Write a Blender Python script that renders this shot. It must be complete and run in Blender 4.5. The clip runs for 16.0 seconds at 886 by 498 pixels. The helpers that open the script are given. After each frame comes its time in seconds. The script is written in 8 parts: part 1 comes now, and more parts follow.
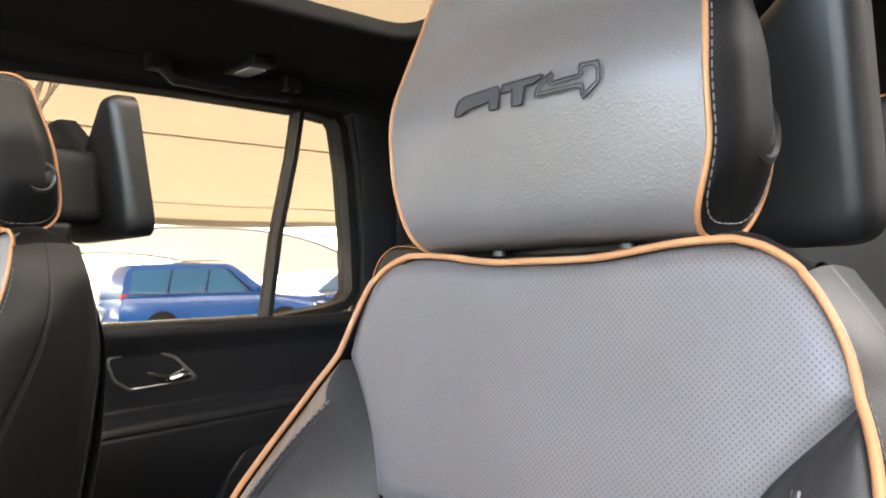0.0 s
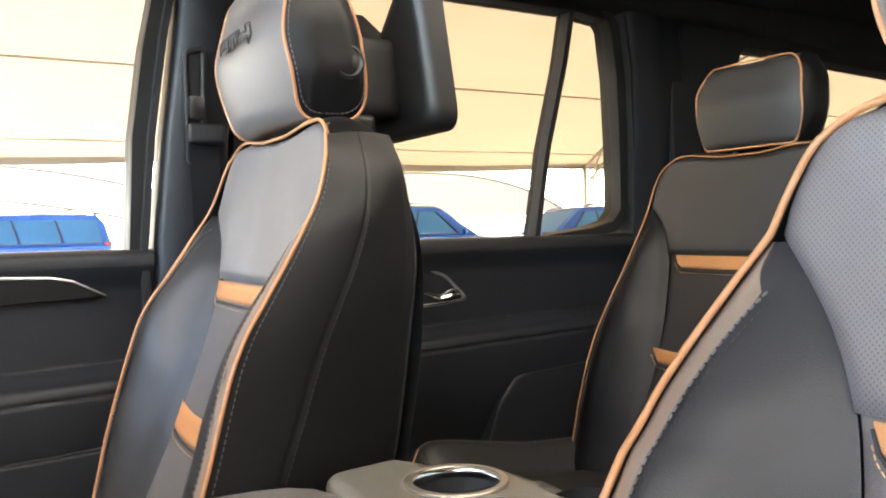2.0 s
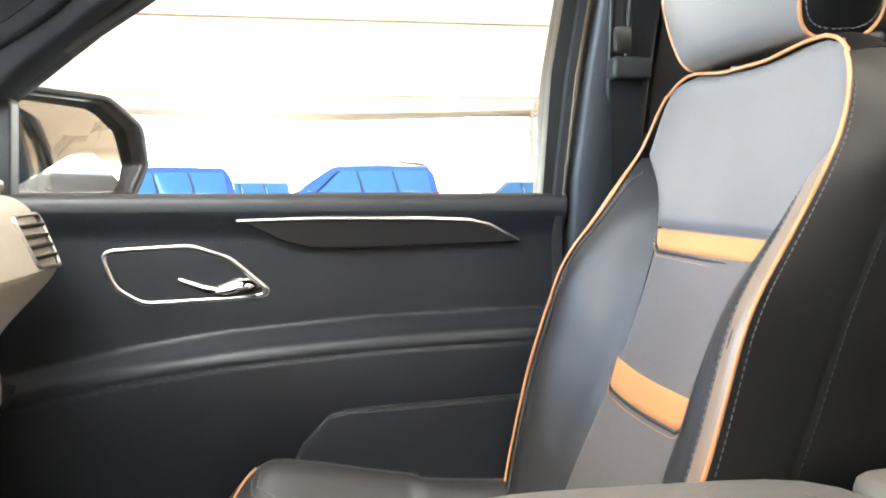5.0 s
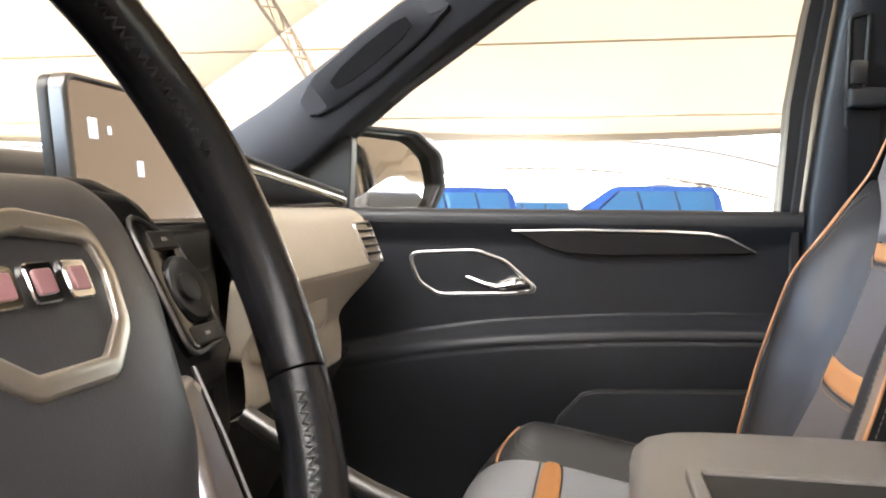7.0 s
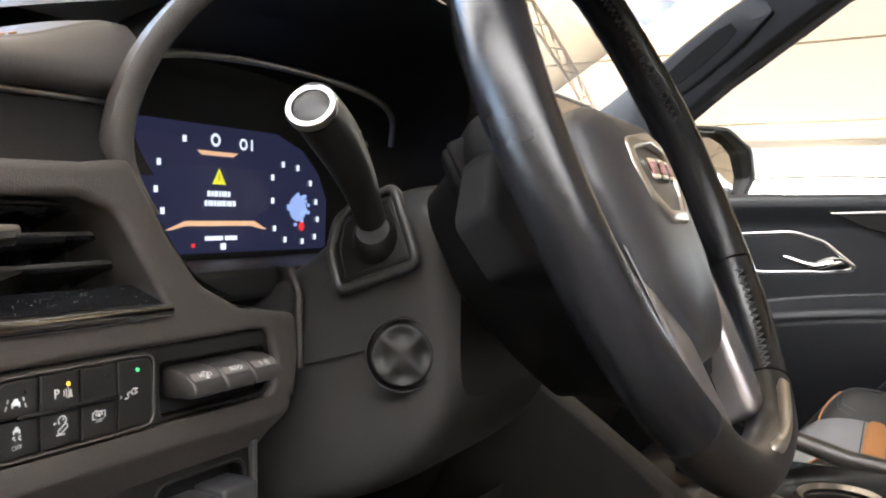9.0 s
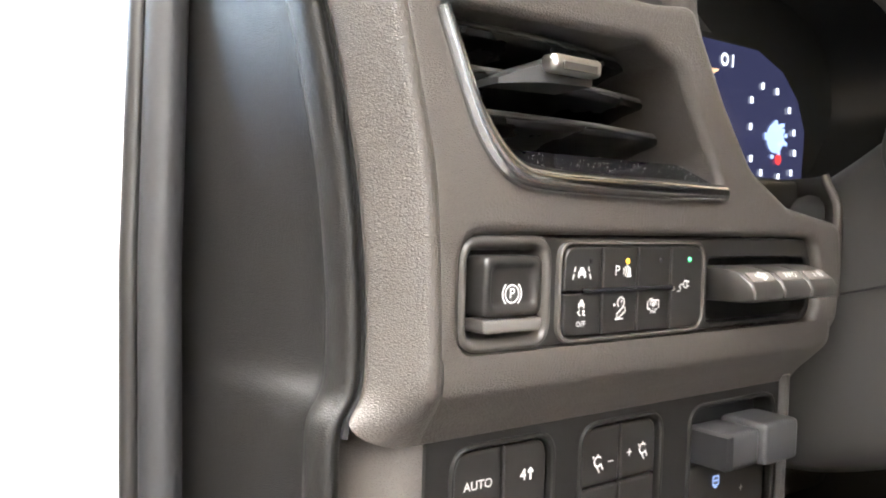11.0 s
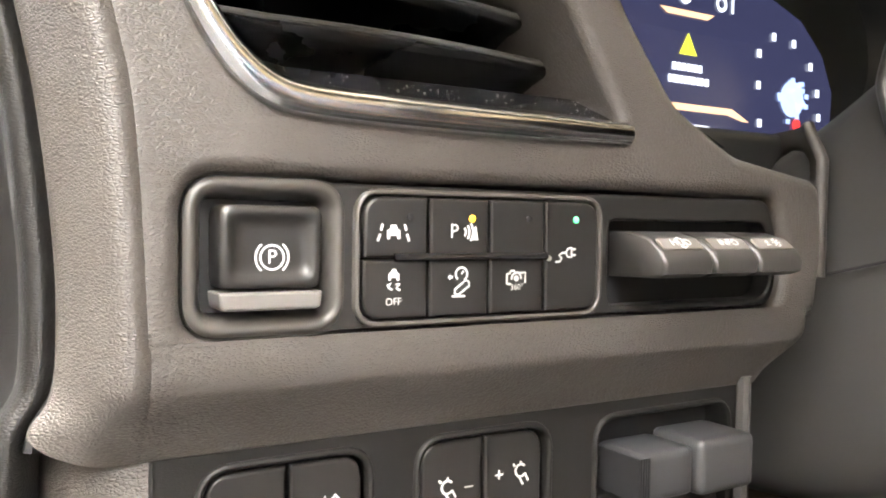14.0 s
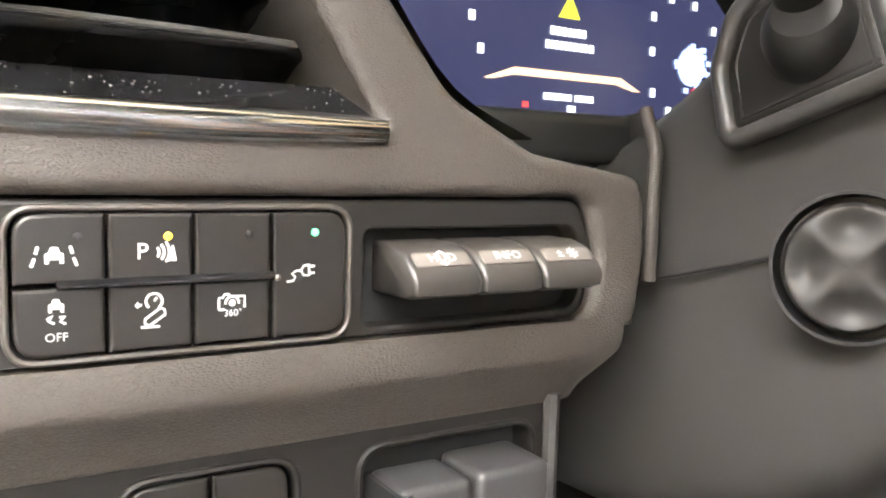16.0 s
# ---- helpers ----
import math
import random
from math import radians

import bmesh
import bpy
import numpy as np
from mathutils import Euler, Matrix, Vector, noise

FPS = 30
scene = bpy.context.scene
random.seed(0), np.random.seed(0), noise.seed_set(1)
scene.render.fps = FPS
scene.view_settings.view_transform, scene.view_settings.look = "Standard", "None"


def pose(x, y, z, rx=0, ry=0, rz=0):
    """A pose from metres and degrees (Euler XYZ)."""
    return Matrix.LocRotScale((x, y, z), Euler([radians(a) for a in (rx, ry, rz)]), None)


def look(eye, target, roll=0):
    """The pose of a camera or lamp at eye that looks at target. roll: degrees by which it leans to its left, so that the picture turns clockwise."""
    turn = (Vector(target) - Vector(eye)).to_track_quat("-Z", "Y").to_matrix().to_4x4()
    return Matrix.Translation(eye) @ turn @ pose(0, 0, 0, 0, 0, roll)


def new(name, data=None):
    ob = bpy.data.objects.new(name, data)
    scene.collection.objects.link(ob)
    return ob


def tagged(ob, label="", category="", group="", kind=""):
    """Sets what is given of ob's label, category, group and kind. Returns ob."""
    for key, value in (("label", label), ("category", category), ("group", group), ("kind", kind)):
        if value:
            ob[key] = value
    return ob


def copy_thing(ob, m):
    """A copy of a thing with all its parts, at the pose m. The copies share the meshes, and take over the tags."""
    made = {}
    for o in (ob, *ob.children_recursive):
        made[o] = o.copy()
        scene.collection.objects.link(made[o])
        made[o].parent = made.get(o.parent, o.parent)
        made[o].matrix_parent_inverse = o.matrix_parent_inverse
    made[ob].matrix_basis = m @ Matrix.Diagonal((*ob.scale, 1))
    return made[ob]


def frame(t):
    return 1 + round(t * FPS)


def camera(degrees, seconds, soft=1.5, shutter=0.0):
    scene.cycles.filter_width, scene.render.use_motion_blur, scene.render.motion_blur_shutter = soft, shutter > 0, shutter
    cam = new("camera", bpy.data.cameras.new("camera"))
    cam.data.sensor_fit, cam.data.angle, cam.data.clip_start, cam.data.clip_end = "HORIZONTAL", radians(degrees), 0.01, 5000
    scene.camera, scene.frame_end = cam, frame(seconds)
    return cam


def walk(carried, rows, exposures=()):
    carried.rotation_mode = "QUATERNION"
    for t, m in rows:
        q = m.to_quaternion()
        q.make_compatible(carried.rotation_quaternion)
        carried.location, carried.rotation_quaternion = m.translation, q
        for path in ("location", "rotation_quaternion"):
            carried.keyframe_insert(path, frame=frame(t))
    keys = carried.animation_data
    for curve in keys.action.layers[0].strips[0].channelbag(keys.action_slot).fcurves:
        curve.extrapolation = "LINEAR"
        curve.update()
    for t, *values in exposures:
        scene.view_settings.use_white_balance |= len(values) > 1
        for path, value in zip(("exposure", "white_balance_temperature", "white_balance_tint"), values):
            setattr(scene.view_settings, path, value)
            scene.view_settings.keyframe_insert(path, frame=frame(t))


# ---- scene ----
cam = camera(56.89, 16.0, soft=2.0)
# seconds, eye (metres), turn (degrees)
PATH = [
    (0.0, -0.7457, 0.0098, 1.3518, 92.07, 1.43, -134.10),
    (0.5, -0.6954, 0.0087, 1.3273, 92.08, 1.57, -132.33),
    (1.0, -0.6407, 0.0164, 1.3118, 90.93, 1.75, -128.29),
    (1.5, -0.5906, 0.0319, 1.3043, 89.65, 1.96, -123.83),
    (2.0, -0.5437, 0.0420, 1.3014, 88.52, 1.50, -120.25),
    (2.5, -0.5101, 0.0538, 1.2962, 87.58, 1.74, -117.24),
    (3.0, -0.4477, 0.0716, 1.2919, 86.53, 1.79, -117.17),
    (3.5, -0.3874, 0.0873, 1.2779, 86.00, 1.30, -117.87),
    (4.0, -0.3385, 0.0861, 1.2692, 85.98, 0.85, -117.09),
    (4.5, -0.3373, 0.1153, 1.2803, 86.02, 0.44, -109.61),
    (5.0, -0.3865, 0.1533, 1.2889, 85.71, 0.08, -98.76),
    (7.5, -0.6918, 0.1143, 1.2788, 87.30, -0.41, -76.39),
    (8.0, -0.7579, 0.1200, 1.2651, 87.36, -0.26, -72.38),
    (8.5, -0.8272, 0.1311, 1.2443, 87.84, -0.14, -67.10),
    (9.0, -0.9009, 0.1565, 1.2312, 87.87, -0.27, -61.00),
    (9.5, -0.9413, 0.1900, 1.2098, 88.12, -0.55, -54.61),
    (10.0, -0.9387, 0.2246, 1.1948, 88.05, -1.17, -47.75),
    (12.5, -0.8364, 0.2894, 1.1571, 87.68, -1.08, -30.09),
    (13.0, -0.8163, 0.2853, 1.1578, 87.96, -0.88, -30.19),
    (13.5, -0.8008, 0.2839, 1.1569, 88.05, -0.90, -30.52),
    (14.0, -0.7920, 0.2820, 1.1567, 87.97, -0.97, -30.89),
    (14.5, -0.7836, 0.2812, 1.1588, 87.63, -1.12, -31.08),
    (15.0, -0.7533, 0.2735, 1.1710, 86.63, -1.45, -31.24),
    (15.5, -0.7268, 0.2737, 1.1742, 85.47, -1.56, -31.41),
    (16.0, -0.7134, 0.2753, 1.1764, 84.06, -1.72, -31.72),
]
walk(cam, [(t, pose(x, y, z, rx, ry, rz)) for t, x, y, z, rx, ry, rz in PATH],
     exposures=[(0.0, 5.32, 6750, 13), (1.5, 5.37, 6800, 14), (2.5, 5.55, 6600, 11.5), (4.0, 5.85, 6450, 9.5), (5.0, 5.92, 6450, 9), (7.5, 5.20, 6700, 15), (8.5, 5.12, 6550, 14), (9.0, 5.24, 6450, 13), (9.5, 5.71, 6480, 12.5), (10.0, 6.00, 6520, 12), (12.5, 6.50, 6850, 12), (14.0, 6.52, 6850, 12), (16.0, 6.84, 6850, 12)])

# ---- daylight: high sun on a fabric shade canopy, sky all round ----
world = bpy.data.worlds.new("sky")
scene.world = world
world.use_nodes = True
wt = world.node_tree
sky = wt.nodes.new("ShaderNodeTexSky")
sky.sky_type = "NISHITA"
sky.sun_disc = False
sky.sun_elevation = radians(58)
sky.sun_rotation = radians(70)
wt.links.new(sky.outputs[0], wt.nodes["Background"].inputs[0])
wt.nodes["Background"].inputs[1].default_value = 0.14
sun_lamp = bpy.data.lights.new("sun", "SUN")
sun_lamp.energy, sun_lamp.angle, sun_lamp.color = 4.0, radians(0.5), (1.0, 0.95, 0.86)
sun_ob = new("sun", sun_lamp)
sun_dir = Vector((math.sin(radians(70)) * math.cos(radians(58)), math.cos(radians(70)) * math.cos(radians(58)), math.sin(radians(58))))
sun_ob.matrix_world = look(sun_dir * 60, (0, 0, 0))


# ---- materials ----
def mat(name, color, rough=0.5, metal=0.0, bump=0.0, scale=300.0, var=0.12, spec=0.5, emit=None, power=0.0, kind="noise", wear=3.0, coat=0.0):
    """A surface with fine grain (bump), and a slow variation in tone and gloss."""
    m = bpy.data.materials.new(name)
    m.use_nodes = True
    nt = m.node_tree
    b = nt.nodes["Principled BSDF"]
    b.inputs["Metallic"].default_value = metal
    b.inputs["Specular IOR Level"].default_value = spec
    b.inputs["Coat Weight"].default_value = coat
    co = nt.nodes.new("ShaderNodeTexCoord")
    slow = nt.nodes.new("ShaderNodeTexNoise")
    slow.inputs["Scale"].default_value = wear * 4
    slow.inputs["Detail"].default_value = 5
    nt.links.new(co.outputs["Object"], slow.inputs["Vector"])
    ramp = nt.nodes.new("ShaderNodeMapRange")
    ramp.inputs["To Min"].default_value, ramp.inputs["To Max"].default_value = 1 - var, 1 + var
    nt.links.new(slow.outputs["Fac"], ramp.inputs["Value"])
    mul = nt.nodes.new("ShaderNodeMix")
    mul.data_type, mul.blend_type = "RGBA", "MULTIPLY"
    mul.inputs["Factor"].default_value = 1.0
    mul.inputs[6].default_value = (*color, 1)
    nt.links.new(ramp.outputs[0], mul.inputs[7])
    nt.links.new(mul.outputs[2], b.inputs["Base Color"])
    rr = nt.nodes.new("ShaderNodeMapRange")
    rr.inputs["To Min"].default_value, rr.inputs["To Max"].default_value = max(0.02, rough - 0.07), min(1, rough + 0.07)
    nt.links.new(slow.outputs["Fac"], rr.inputs["Value"])
    nt.links.new(rr.outputs[0], b.inputs["Roughness"])
    if bump:
        if kind == "grain":
            tex = nt.nodes.new("ShaderNodeTexVoronoi")
            tex.feature = "SMOOTH_F1"
            warp = nt.nodes.new("ShaderNodeTexNoise")
            warp.inputs["Scale"].default_value = scale * 0.6
            nt.links.new(co.outputs["Object"], warp.inputs["Vector"])
            mixv = nt.nodes.new("ShaderNodeMix")
            mixv.data_type, mixv.blend_type = "RGBA", "LINEAR_LIGHT"
            mixv.inputs["Factor"].default_value = 0.35 / scale
            nt.links.new(co.outputs["Object"], mixv.inputs[6])
            nt.links.new(warp.outputs["Color"], mixv.inputs[7])
            nt.links.new(mixv.outputs[2], tex.inputs["Vector"])
            out = tex.outputs["Distance"]
        elif kind == "hide":
            # moulded leather grain: warped cells, wider than high, with creases between
            st = nt.nodes.new("ShaderNodeMapping")
            st.inputs["Scale"].default_value = (0.62, 0.9, 1.25)
            nt.links.new(co.outputs["Object"], st.inputs["Vector"])
            warp = nt.nodes.new("ShaderNodeTexNoise")
            warp.inputs["Scale"].default_value = scale * 0.45
            nt.links.new(st.outputs[0], warp.inputs["Vector"])
            mixv = nt.nodes.new("ShaderNodeMix")
            mixv.data_type, mixv.blend_type = "RGBA", "LINEAR_LIGHT"
            mixv.inputs["Factor"].default_value = 0.5 / scale
            nt.links.new(st.outputs[0], mixv.inputs[6])
            nt.links.new(warp.outputs["Color"], mixv.inputs[7])
            tex = nt.nodes.new("ShaderNodeTexVoronoi")
            tex.feature = "DISTANCE_TO_EDGE"
            nt.links.new(mixv.outputs[2], tex.inputs["Vector"])
            dome = nt.nodes.new("ShaderNodeMapRange")
            dome.interpolation_type = "SMOOTHSTEP"
            dome.inputs["From Max"].default_value = 0.30
            nt.links.new(tex.outputs["Distance"], dome.inputs["Value"])
            fine = nt.nodes.new("ShaderNodeTexNoise")
            fine.inputs["Scale"].default_value = scale * 2.2
            nt.links.new(st.outputs[0], fine.inputs["Vector"])
            both = nt.nodes.new("ShaderNodeMath")
            both.operation = "MULTIPLY_ADD"
            both.inputs[1].default_value = 0.5
            nt.links.new(fine.outputs["Fac"], both.inputs[0])
            nt.links.new(dome.outputs[0], both.inputs[2])
            out = both.outputs[0]
        else:
            tex = nt.nodes.new("ShaderNodeTexNoise")
            tex.inputs["Detail"].default_value = 4
            nt.links.new(co.outputs["Object"], tex.inputs["Vector"])
            out = tex.outputs["Fac"]
        tex.inputs["Scale"].default_value = scale
        bn = nt.nodes.new("ShaderNodeBump")
        bn.inputs["Strength"].default_value = bump
        bn.inputs["Distance"].default_value = 0.4 / scale
        nt.links.new(out, bn.inputs["Height"])
        nt.links.new(bn.outputs[0], b.inputs["Normal"])
    if emit:
        b.inputs["Emission Color"].default_value = (*emit, 1)
        b.inputs["Emission Strength"].default_value = power
    return m


def perforated(name, color, rough, pitch):
    """Leather punched with a staggered grid of small holes, on the object's x and z."""
    m = mat(name, color, rough, bump=0.12, scale=900, kind="grain")
    nt = m.node_tree
    b = nt.nodes["Principled BSDF"]
    co = nt.nodes.new("ShaderNodeTexCoord")
    mp = nt.nodes.new("ShaderNodeMapping")
    mp.inputs["Rotation"].default_value = (0, radians(45), 0)
    mp.inputs["Scale"].default_value = (1 / pitch, 0.0, 1 / pitch)
    nt.links.new(co.outputs["Object"], mp.inputs["Vector"])
    fr = nt.nodes.new("ShaderNodeVectorMath")
    fr.operation = "FRACTION"
    nt.links.new(mp.outputs[0], fr.inputs[0])
    sub = nt.nodes.new("ShaderNodeVectorMath")
    sub.operation = "SUBTRACT"
    sub.inputs[1].default_value = (0.5, 0, 0.5)
    nt.links.new(fr.outputs[0], sub.inputs[0])
    ln = nt.nodes.new("ShaderNodeVectorMath")
    ln.operation = "LENGTH"
    nt.links.new(sub.outputs[0], ln.inputs[0])
    hole = nt.nodes.new("ShaderNodeMapRange")
    hole.inputs["From Min"].default_value, hole.inputs["From Max"].default_value = 0.2, 0.3
    nt.links.new(ln.outputs["Value"], hole.inputs["Value"])
    old = b.inputs["Base Color"].links[0].from_socket
    mx = nt.nodes.new("ShaderNodeMix")
    mx.data_type = "RGBA"
    mx.inputs[6].default_value = (color[0] * 0.6, color[1] * 0.6, color[2] * 0.6, 1)
    nt.links.new(hole.outputs[0], mx.inputs["Factor"])
    nt.links.new(old, mx.inputs[7])
    nt.links.new(mx.outputs[2], b.inputs["Base Color"])
    bn = nt.nodes.new("ShaderNodeBump")
    bn.inputs["Strength"].default_value, bn.inputs["Distance"].default_value = 0.5, 0.0006
    nt.links.new(hole.outputs[0], bn.inputs["Height"])
    nt.links.new(b.inputs["Normal"].links[0].from_socket, bn.inputs["Normal"])
    nt.links.new(bn.outputs[0], b.inputs["Normal"])
    return m


def glass(name, tint, gloss=1.0):
    """A thin pane: clear with a tint, and a reflection that grows at grazing angles."""
    m = bpy.data.materials.new(name)
    m.use_nodes = True
    nt = m.node_tree
    nt.nodes.remove(nt.nodes["Principled BSDF"])
    tr = nt.nodes.new("ShaderNodeBsdfTransparent")
    tr.inputs[0].default_value = (*tint, 1)
    gl = nt.nodes.new("ShaderNodeBsdfGlossy")
    gl.inputs["Roughness"].default_value = 0.02
    fr = nt.nodes.new("ShaderNodeFresnel")
    fr.inputs[0].default_value = 1.25
    mx = nt.nodes.new("ShaderNodeMixShader")
    nt.links.new(fr.outputs[0], mx.inputs[0])
    nt.links.new(tr.outputs[0], mx.inputs[1])
    nt.links.new(gl.outputs[0], mx.inputs[2])
    nt.links.new(mx.outputs[0], nt.nodes["Material Output"].inputs[0])
    return m


def fabric(name, color, through_color, share=0.55):
    """Woven shade cloth, partly letting the sun through."""
    m = bpy.data.materials.new(name)
    m.use_nodes = True
    nt = m.node_tree
    nt.nodes.remove(nt.nodes["Principled BSDF"])
    df = nt.nodes.new("ShaderNodeBsdfDiffuse")
    tl = nt.nodes.new("ShaderNodeBsdfTranslucent")
    co = nt.nodes.new("ShaderNodeTexCoord")
    ns = nt.nodes.new("ShaderNodeTexNoise")
    ns.inputs["Scale"].default_value, ns.inputs["Detail"].default_value = 0.25, 4
    nt.links.new(co.outputs["Object"], ns.inputs["Vector"])
    for node, c in ((df, color), (tl, through_color)):
        mul = nt.nodes.new("ShaderNodeMix")
        mul.data_type, mul.blend_type = "RGBA", "MIX"
        mul.inputs[6].default_value = (*[v * 0.88 for v in c], 1)
        mul.inputs[7].default_value = (*[min(1, v * 1.06) for v in c], 1)
        nt.links.new(ns.outputs["Fac"], mul.inputs["Factor"])
        nt.links.new(mul.outputs[2], node.inputs[0])
    mx = nt.nodes.new("ShaderNodeMixShader")
    mx.inputs[0].default_value = share
    nt.links.new(df.outputs[0], mx.inputs[1])
    nt.links.new(tl.outputs[0], mx.inputs[2])
    nt.links.new(mx.outputs[0], nt.nodes["Material Output"].inputs[0])
    return m


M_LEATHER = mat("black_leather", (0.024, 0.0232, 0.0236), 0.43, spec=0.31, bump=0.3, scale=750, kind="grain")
# black leather whose bright sheen is put into a paler base colour
M_LEATHER_FACE = mat("sheen_pale_face_leather", (0.110, 0.099, 0.095), 0.38, bump=0.35, scale=600, kind="grain")
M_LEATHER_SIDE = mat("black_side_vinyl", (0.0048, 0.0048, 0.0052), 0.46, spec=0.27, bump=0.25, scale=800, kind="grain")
# perforated faces too carry their sheen as a pale base
M_PERF = perforated("sheen_pale_perforated_leather", (0.127, 0.115, 0.112), 0.37, 0.0027)
M_REAR_FACE = mat("rear_black_leather", (0.028, 0.028, 0.028), 0.42, bump=0.2, scale=700, kind="hide")
# warm pale tint paints the tan canopy's reflection onto black leather
M_EDGE = mat("canopy_lit_edge_leather", (0.170, 0.125, 0.092), 0.34, bump=0.25, scale=600, kind="grain")
M_TAN = mat("tan_leather", (0.42, 0.19, 0.072), 0.48, bump=0.2, scale=750, kind="grain")
M_PIPE = mat("tan_piping", (0.38, 0.175, 0.075), 0.5, bump=0.2, scale=900)
M_THREAD = mat("grey_thread", (0.27, 0.26, 0.25), 0.7)
M_THREAD_MID = mat("pale_thread", (0.12, 0.115, 0.11), 0.7)
M_THREAD_DIM = mat("dim_thread", (0.085, 0.082, 0.08), 0.7)
M_THREAD_TAN = mat("tan_thread", (0.5, 0.3, 0.15), 0.7)
M_THREAD_DARK = mat("dark_thread", (0.028, 0.025, 0.027), 0.7)
M_PLASTIC = mat("dash_vinyl", (0.054, 0.048, 0.043), 0.40, bump=0.37, scale=1050, kind="hide")
M_SHROUD = mat("fine_grained_shroud", (0.038, 0.037, 0.0355), 0.42, bump=0.1, scale=1800, kind="hide")
M_AIRBAG = mat("airbag_vinyl", (0.0330, 0.0323, 0.0345), 0.40, bump=0.15, scale=1100, kind="hide")
# pale base stands in for bright canopy glare on a dark lid
M_LID = mat("glare_pale_armrest_vinyl", (0.135, 0.126, 0.117), 0.33, bump=0.25, scale=600, kind="hide")
# grey base colour holds the sheen of the black cushion
M_SEATFACE = mat("sheen_pale_cushion_leather", (0.25, 0.255, 0.265), 0.42, bump=0.2, scale=700, kind="hide")
M_LOWER_DARK = mat("dark_lower_plastic", (0.026, 0.024, 0.022), 0.6, spec=0.25, bump=0.2, scale=900, kind="hide")
M_BACK_KEY = mat("matt_key_rubber", (0.007, 0.007, 0.0075), 0.75, spec=0.12)
M_HUB = mat("matt_black_hub", (0.008, 0.008, 0.0085), 0.62, spec=0.09, bump=0.08, scale=1200)
M_DECK = mat("satin_bronze_deck", (0.17, 0.155, 0.125), 0.36, metal=0.25, bump=0.05, scale=1500)
M_SMOOTH = mat("smooth_black_plastic", (0.013, 0.013, 0.013), 0.42, bump=0.08, scale=1500)
M_SATIN = mat("satin_dark_plastic", (0.014, 0.0132, 0.0125), 0.36, bump=0.05, scale=1500)
M_DOOR = mat("door_vinyl", (0.0150, 0.0160, 0.0190), 0.40, spec=0.30, bump=0.3, scale=500, kind="grain")
M_DEEP = mat("deep_black_plastic", (0.008, 0.008, 0.009), 0.6)
M_GLOSS = mat("piano_black", (0.008, 0.008, 0.009), 0.12, var=0.05)
M_CHROME = mat("bright_chrome", (0.78, 0.77, 0.74), 0.13, metal=1.0, var=0.05)
M_SATINCHROME = mat("satin_silver", (0.55, 0.54, 0.52), 0.3, metal=1.0, var=0.06)
M_DULL = mat("dull_dark_metal", (0.14, 0.135, 0.13), 0.35, metal=0.9)
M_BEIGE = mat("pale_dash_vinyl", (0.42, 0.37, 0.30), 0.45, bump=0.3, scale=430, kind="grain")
M_HEAD = mat("black_headliner", (0.009, 0.009, 0.0095), 0.9, bump=0.3, scale=900)
M_CARPET = mat("black_carpet", (0.015, 0.015, 0.016), 0.95, bump=0.8, scale=600)
M_RUBBER = mat("black_rubber", (0.014, 0.014, 0.015), 0.55, bump=0.15, scale=300)
M_ICON = mat("white_print", (0.55, 0.55, 0.55), 0.5, emit=(0.9, 0.93, 1.0), power=0.0005)
M_LED_O = mat("amber_led", (0.9, 0.5, 0.05), 0.3, emit=(1.0, 0.5, 0.02), power=0.03)
M_LED_G = mat("green_led", (0.1, 0.8, 0.3), 0.3, emit=(0.1, 1.0, 0.35), power=0.02)
M_WOOD = mat("dark_open_pore_trim", (0.010, 0.0092, 0.009), 0.5, bump=0.12, scale=400, spec=0.15)
M_GLASS = glass("clear_glass", (0.93, 0.95, 0.94))
M_SIDE = glass("lightly_tinted_side_glass", (0.63, 0.65, 0.68))
M_TINT = glass("tinted_rear_glass", (0.47, 0.44, 0.385))
M_MIRROR = mat("mirror_glass", (0.50, 0.47, 0.43), 0.02, metal=1.0, var=0.0)
M_CANOPY = fabric("tan_shade_cloth", (0.24, 0.190, 0.125), (0.325, 0.255, 0.165), 0.10)
# bright strip added out of view to light the dash from high left
M_STRIP_CLOTH = fabric("unseen_light_strip_cloth", (0.80, 0.76, 0.68), (0.86, 0.81, 0.71), 0.62)
# dark cloth added out of view to hold back light from the left
M_LEFT_CLOTH = fabric("unseen_light_blocking_cloth", (0.16, 0.13, 0.095), (0.2, 0.16, 0.11), 0.03)
M_CANOPY2 = fabric("white_shade_cloth", (0.36, 0.34, 0.31), (0.33, 0.305, 0.265), 0.13)
M_STEEL = mat("painted_steel", (0.36, 0.30, 0.22), 0.5, bump=0.1, scale=40)
M_GROUND = mat("dusty_asphalt", (0.055, 0.051, 0.046), 0.85, bump=0.4, scale=30, wear=0.1)
M_BLUE = mat("blue_car_paint", (0.025, 0.14, 0.52), 0.25, coat=0.6)
M_BLUE2 = mat("dark_blue_car_paint", (0.02, 0.11, 0.44), 0.25, coat=0.6)
M_WHITE = mat("white_car_paint", (0.78, 0.79, 0.80), 0.25, coat=0.6)
M_SLAT = mat("gloss_slat_plastic", (0.007, 0.007, 0.0075), 0.26)
M_SILVER = mat("silver_body_paint", (0.55, 0.55, 0.56), 0.3, coat=0.5)
M_CARGLASS = mat("blue_tinted_car_glass", (0.06, 0.21, 0.42), 0.06)
M_TYRE = mat("tyre_rubber", (0.02, 0.02, 0.02), 0.85)
M_RED = mat("red_lens", (0.5, 0.02, 0.02), 0.2)
M_ROSE = mat("rose_enamel", (0.34, 0.17, 0.18), 0.3)
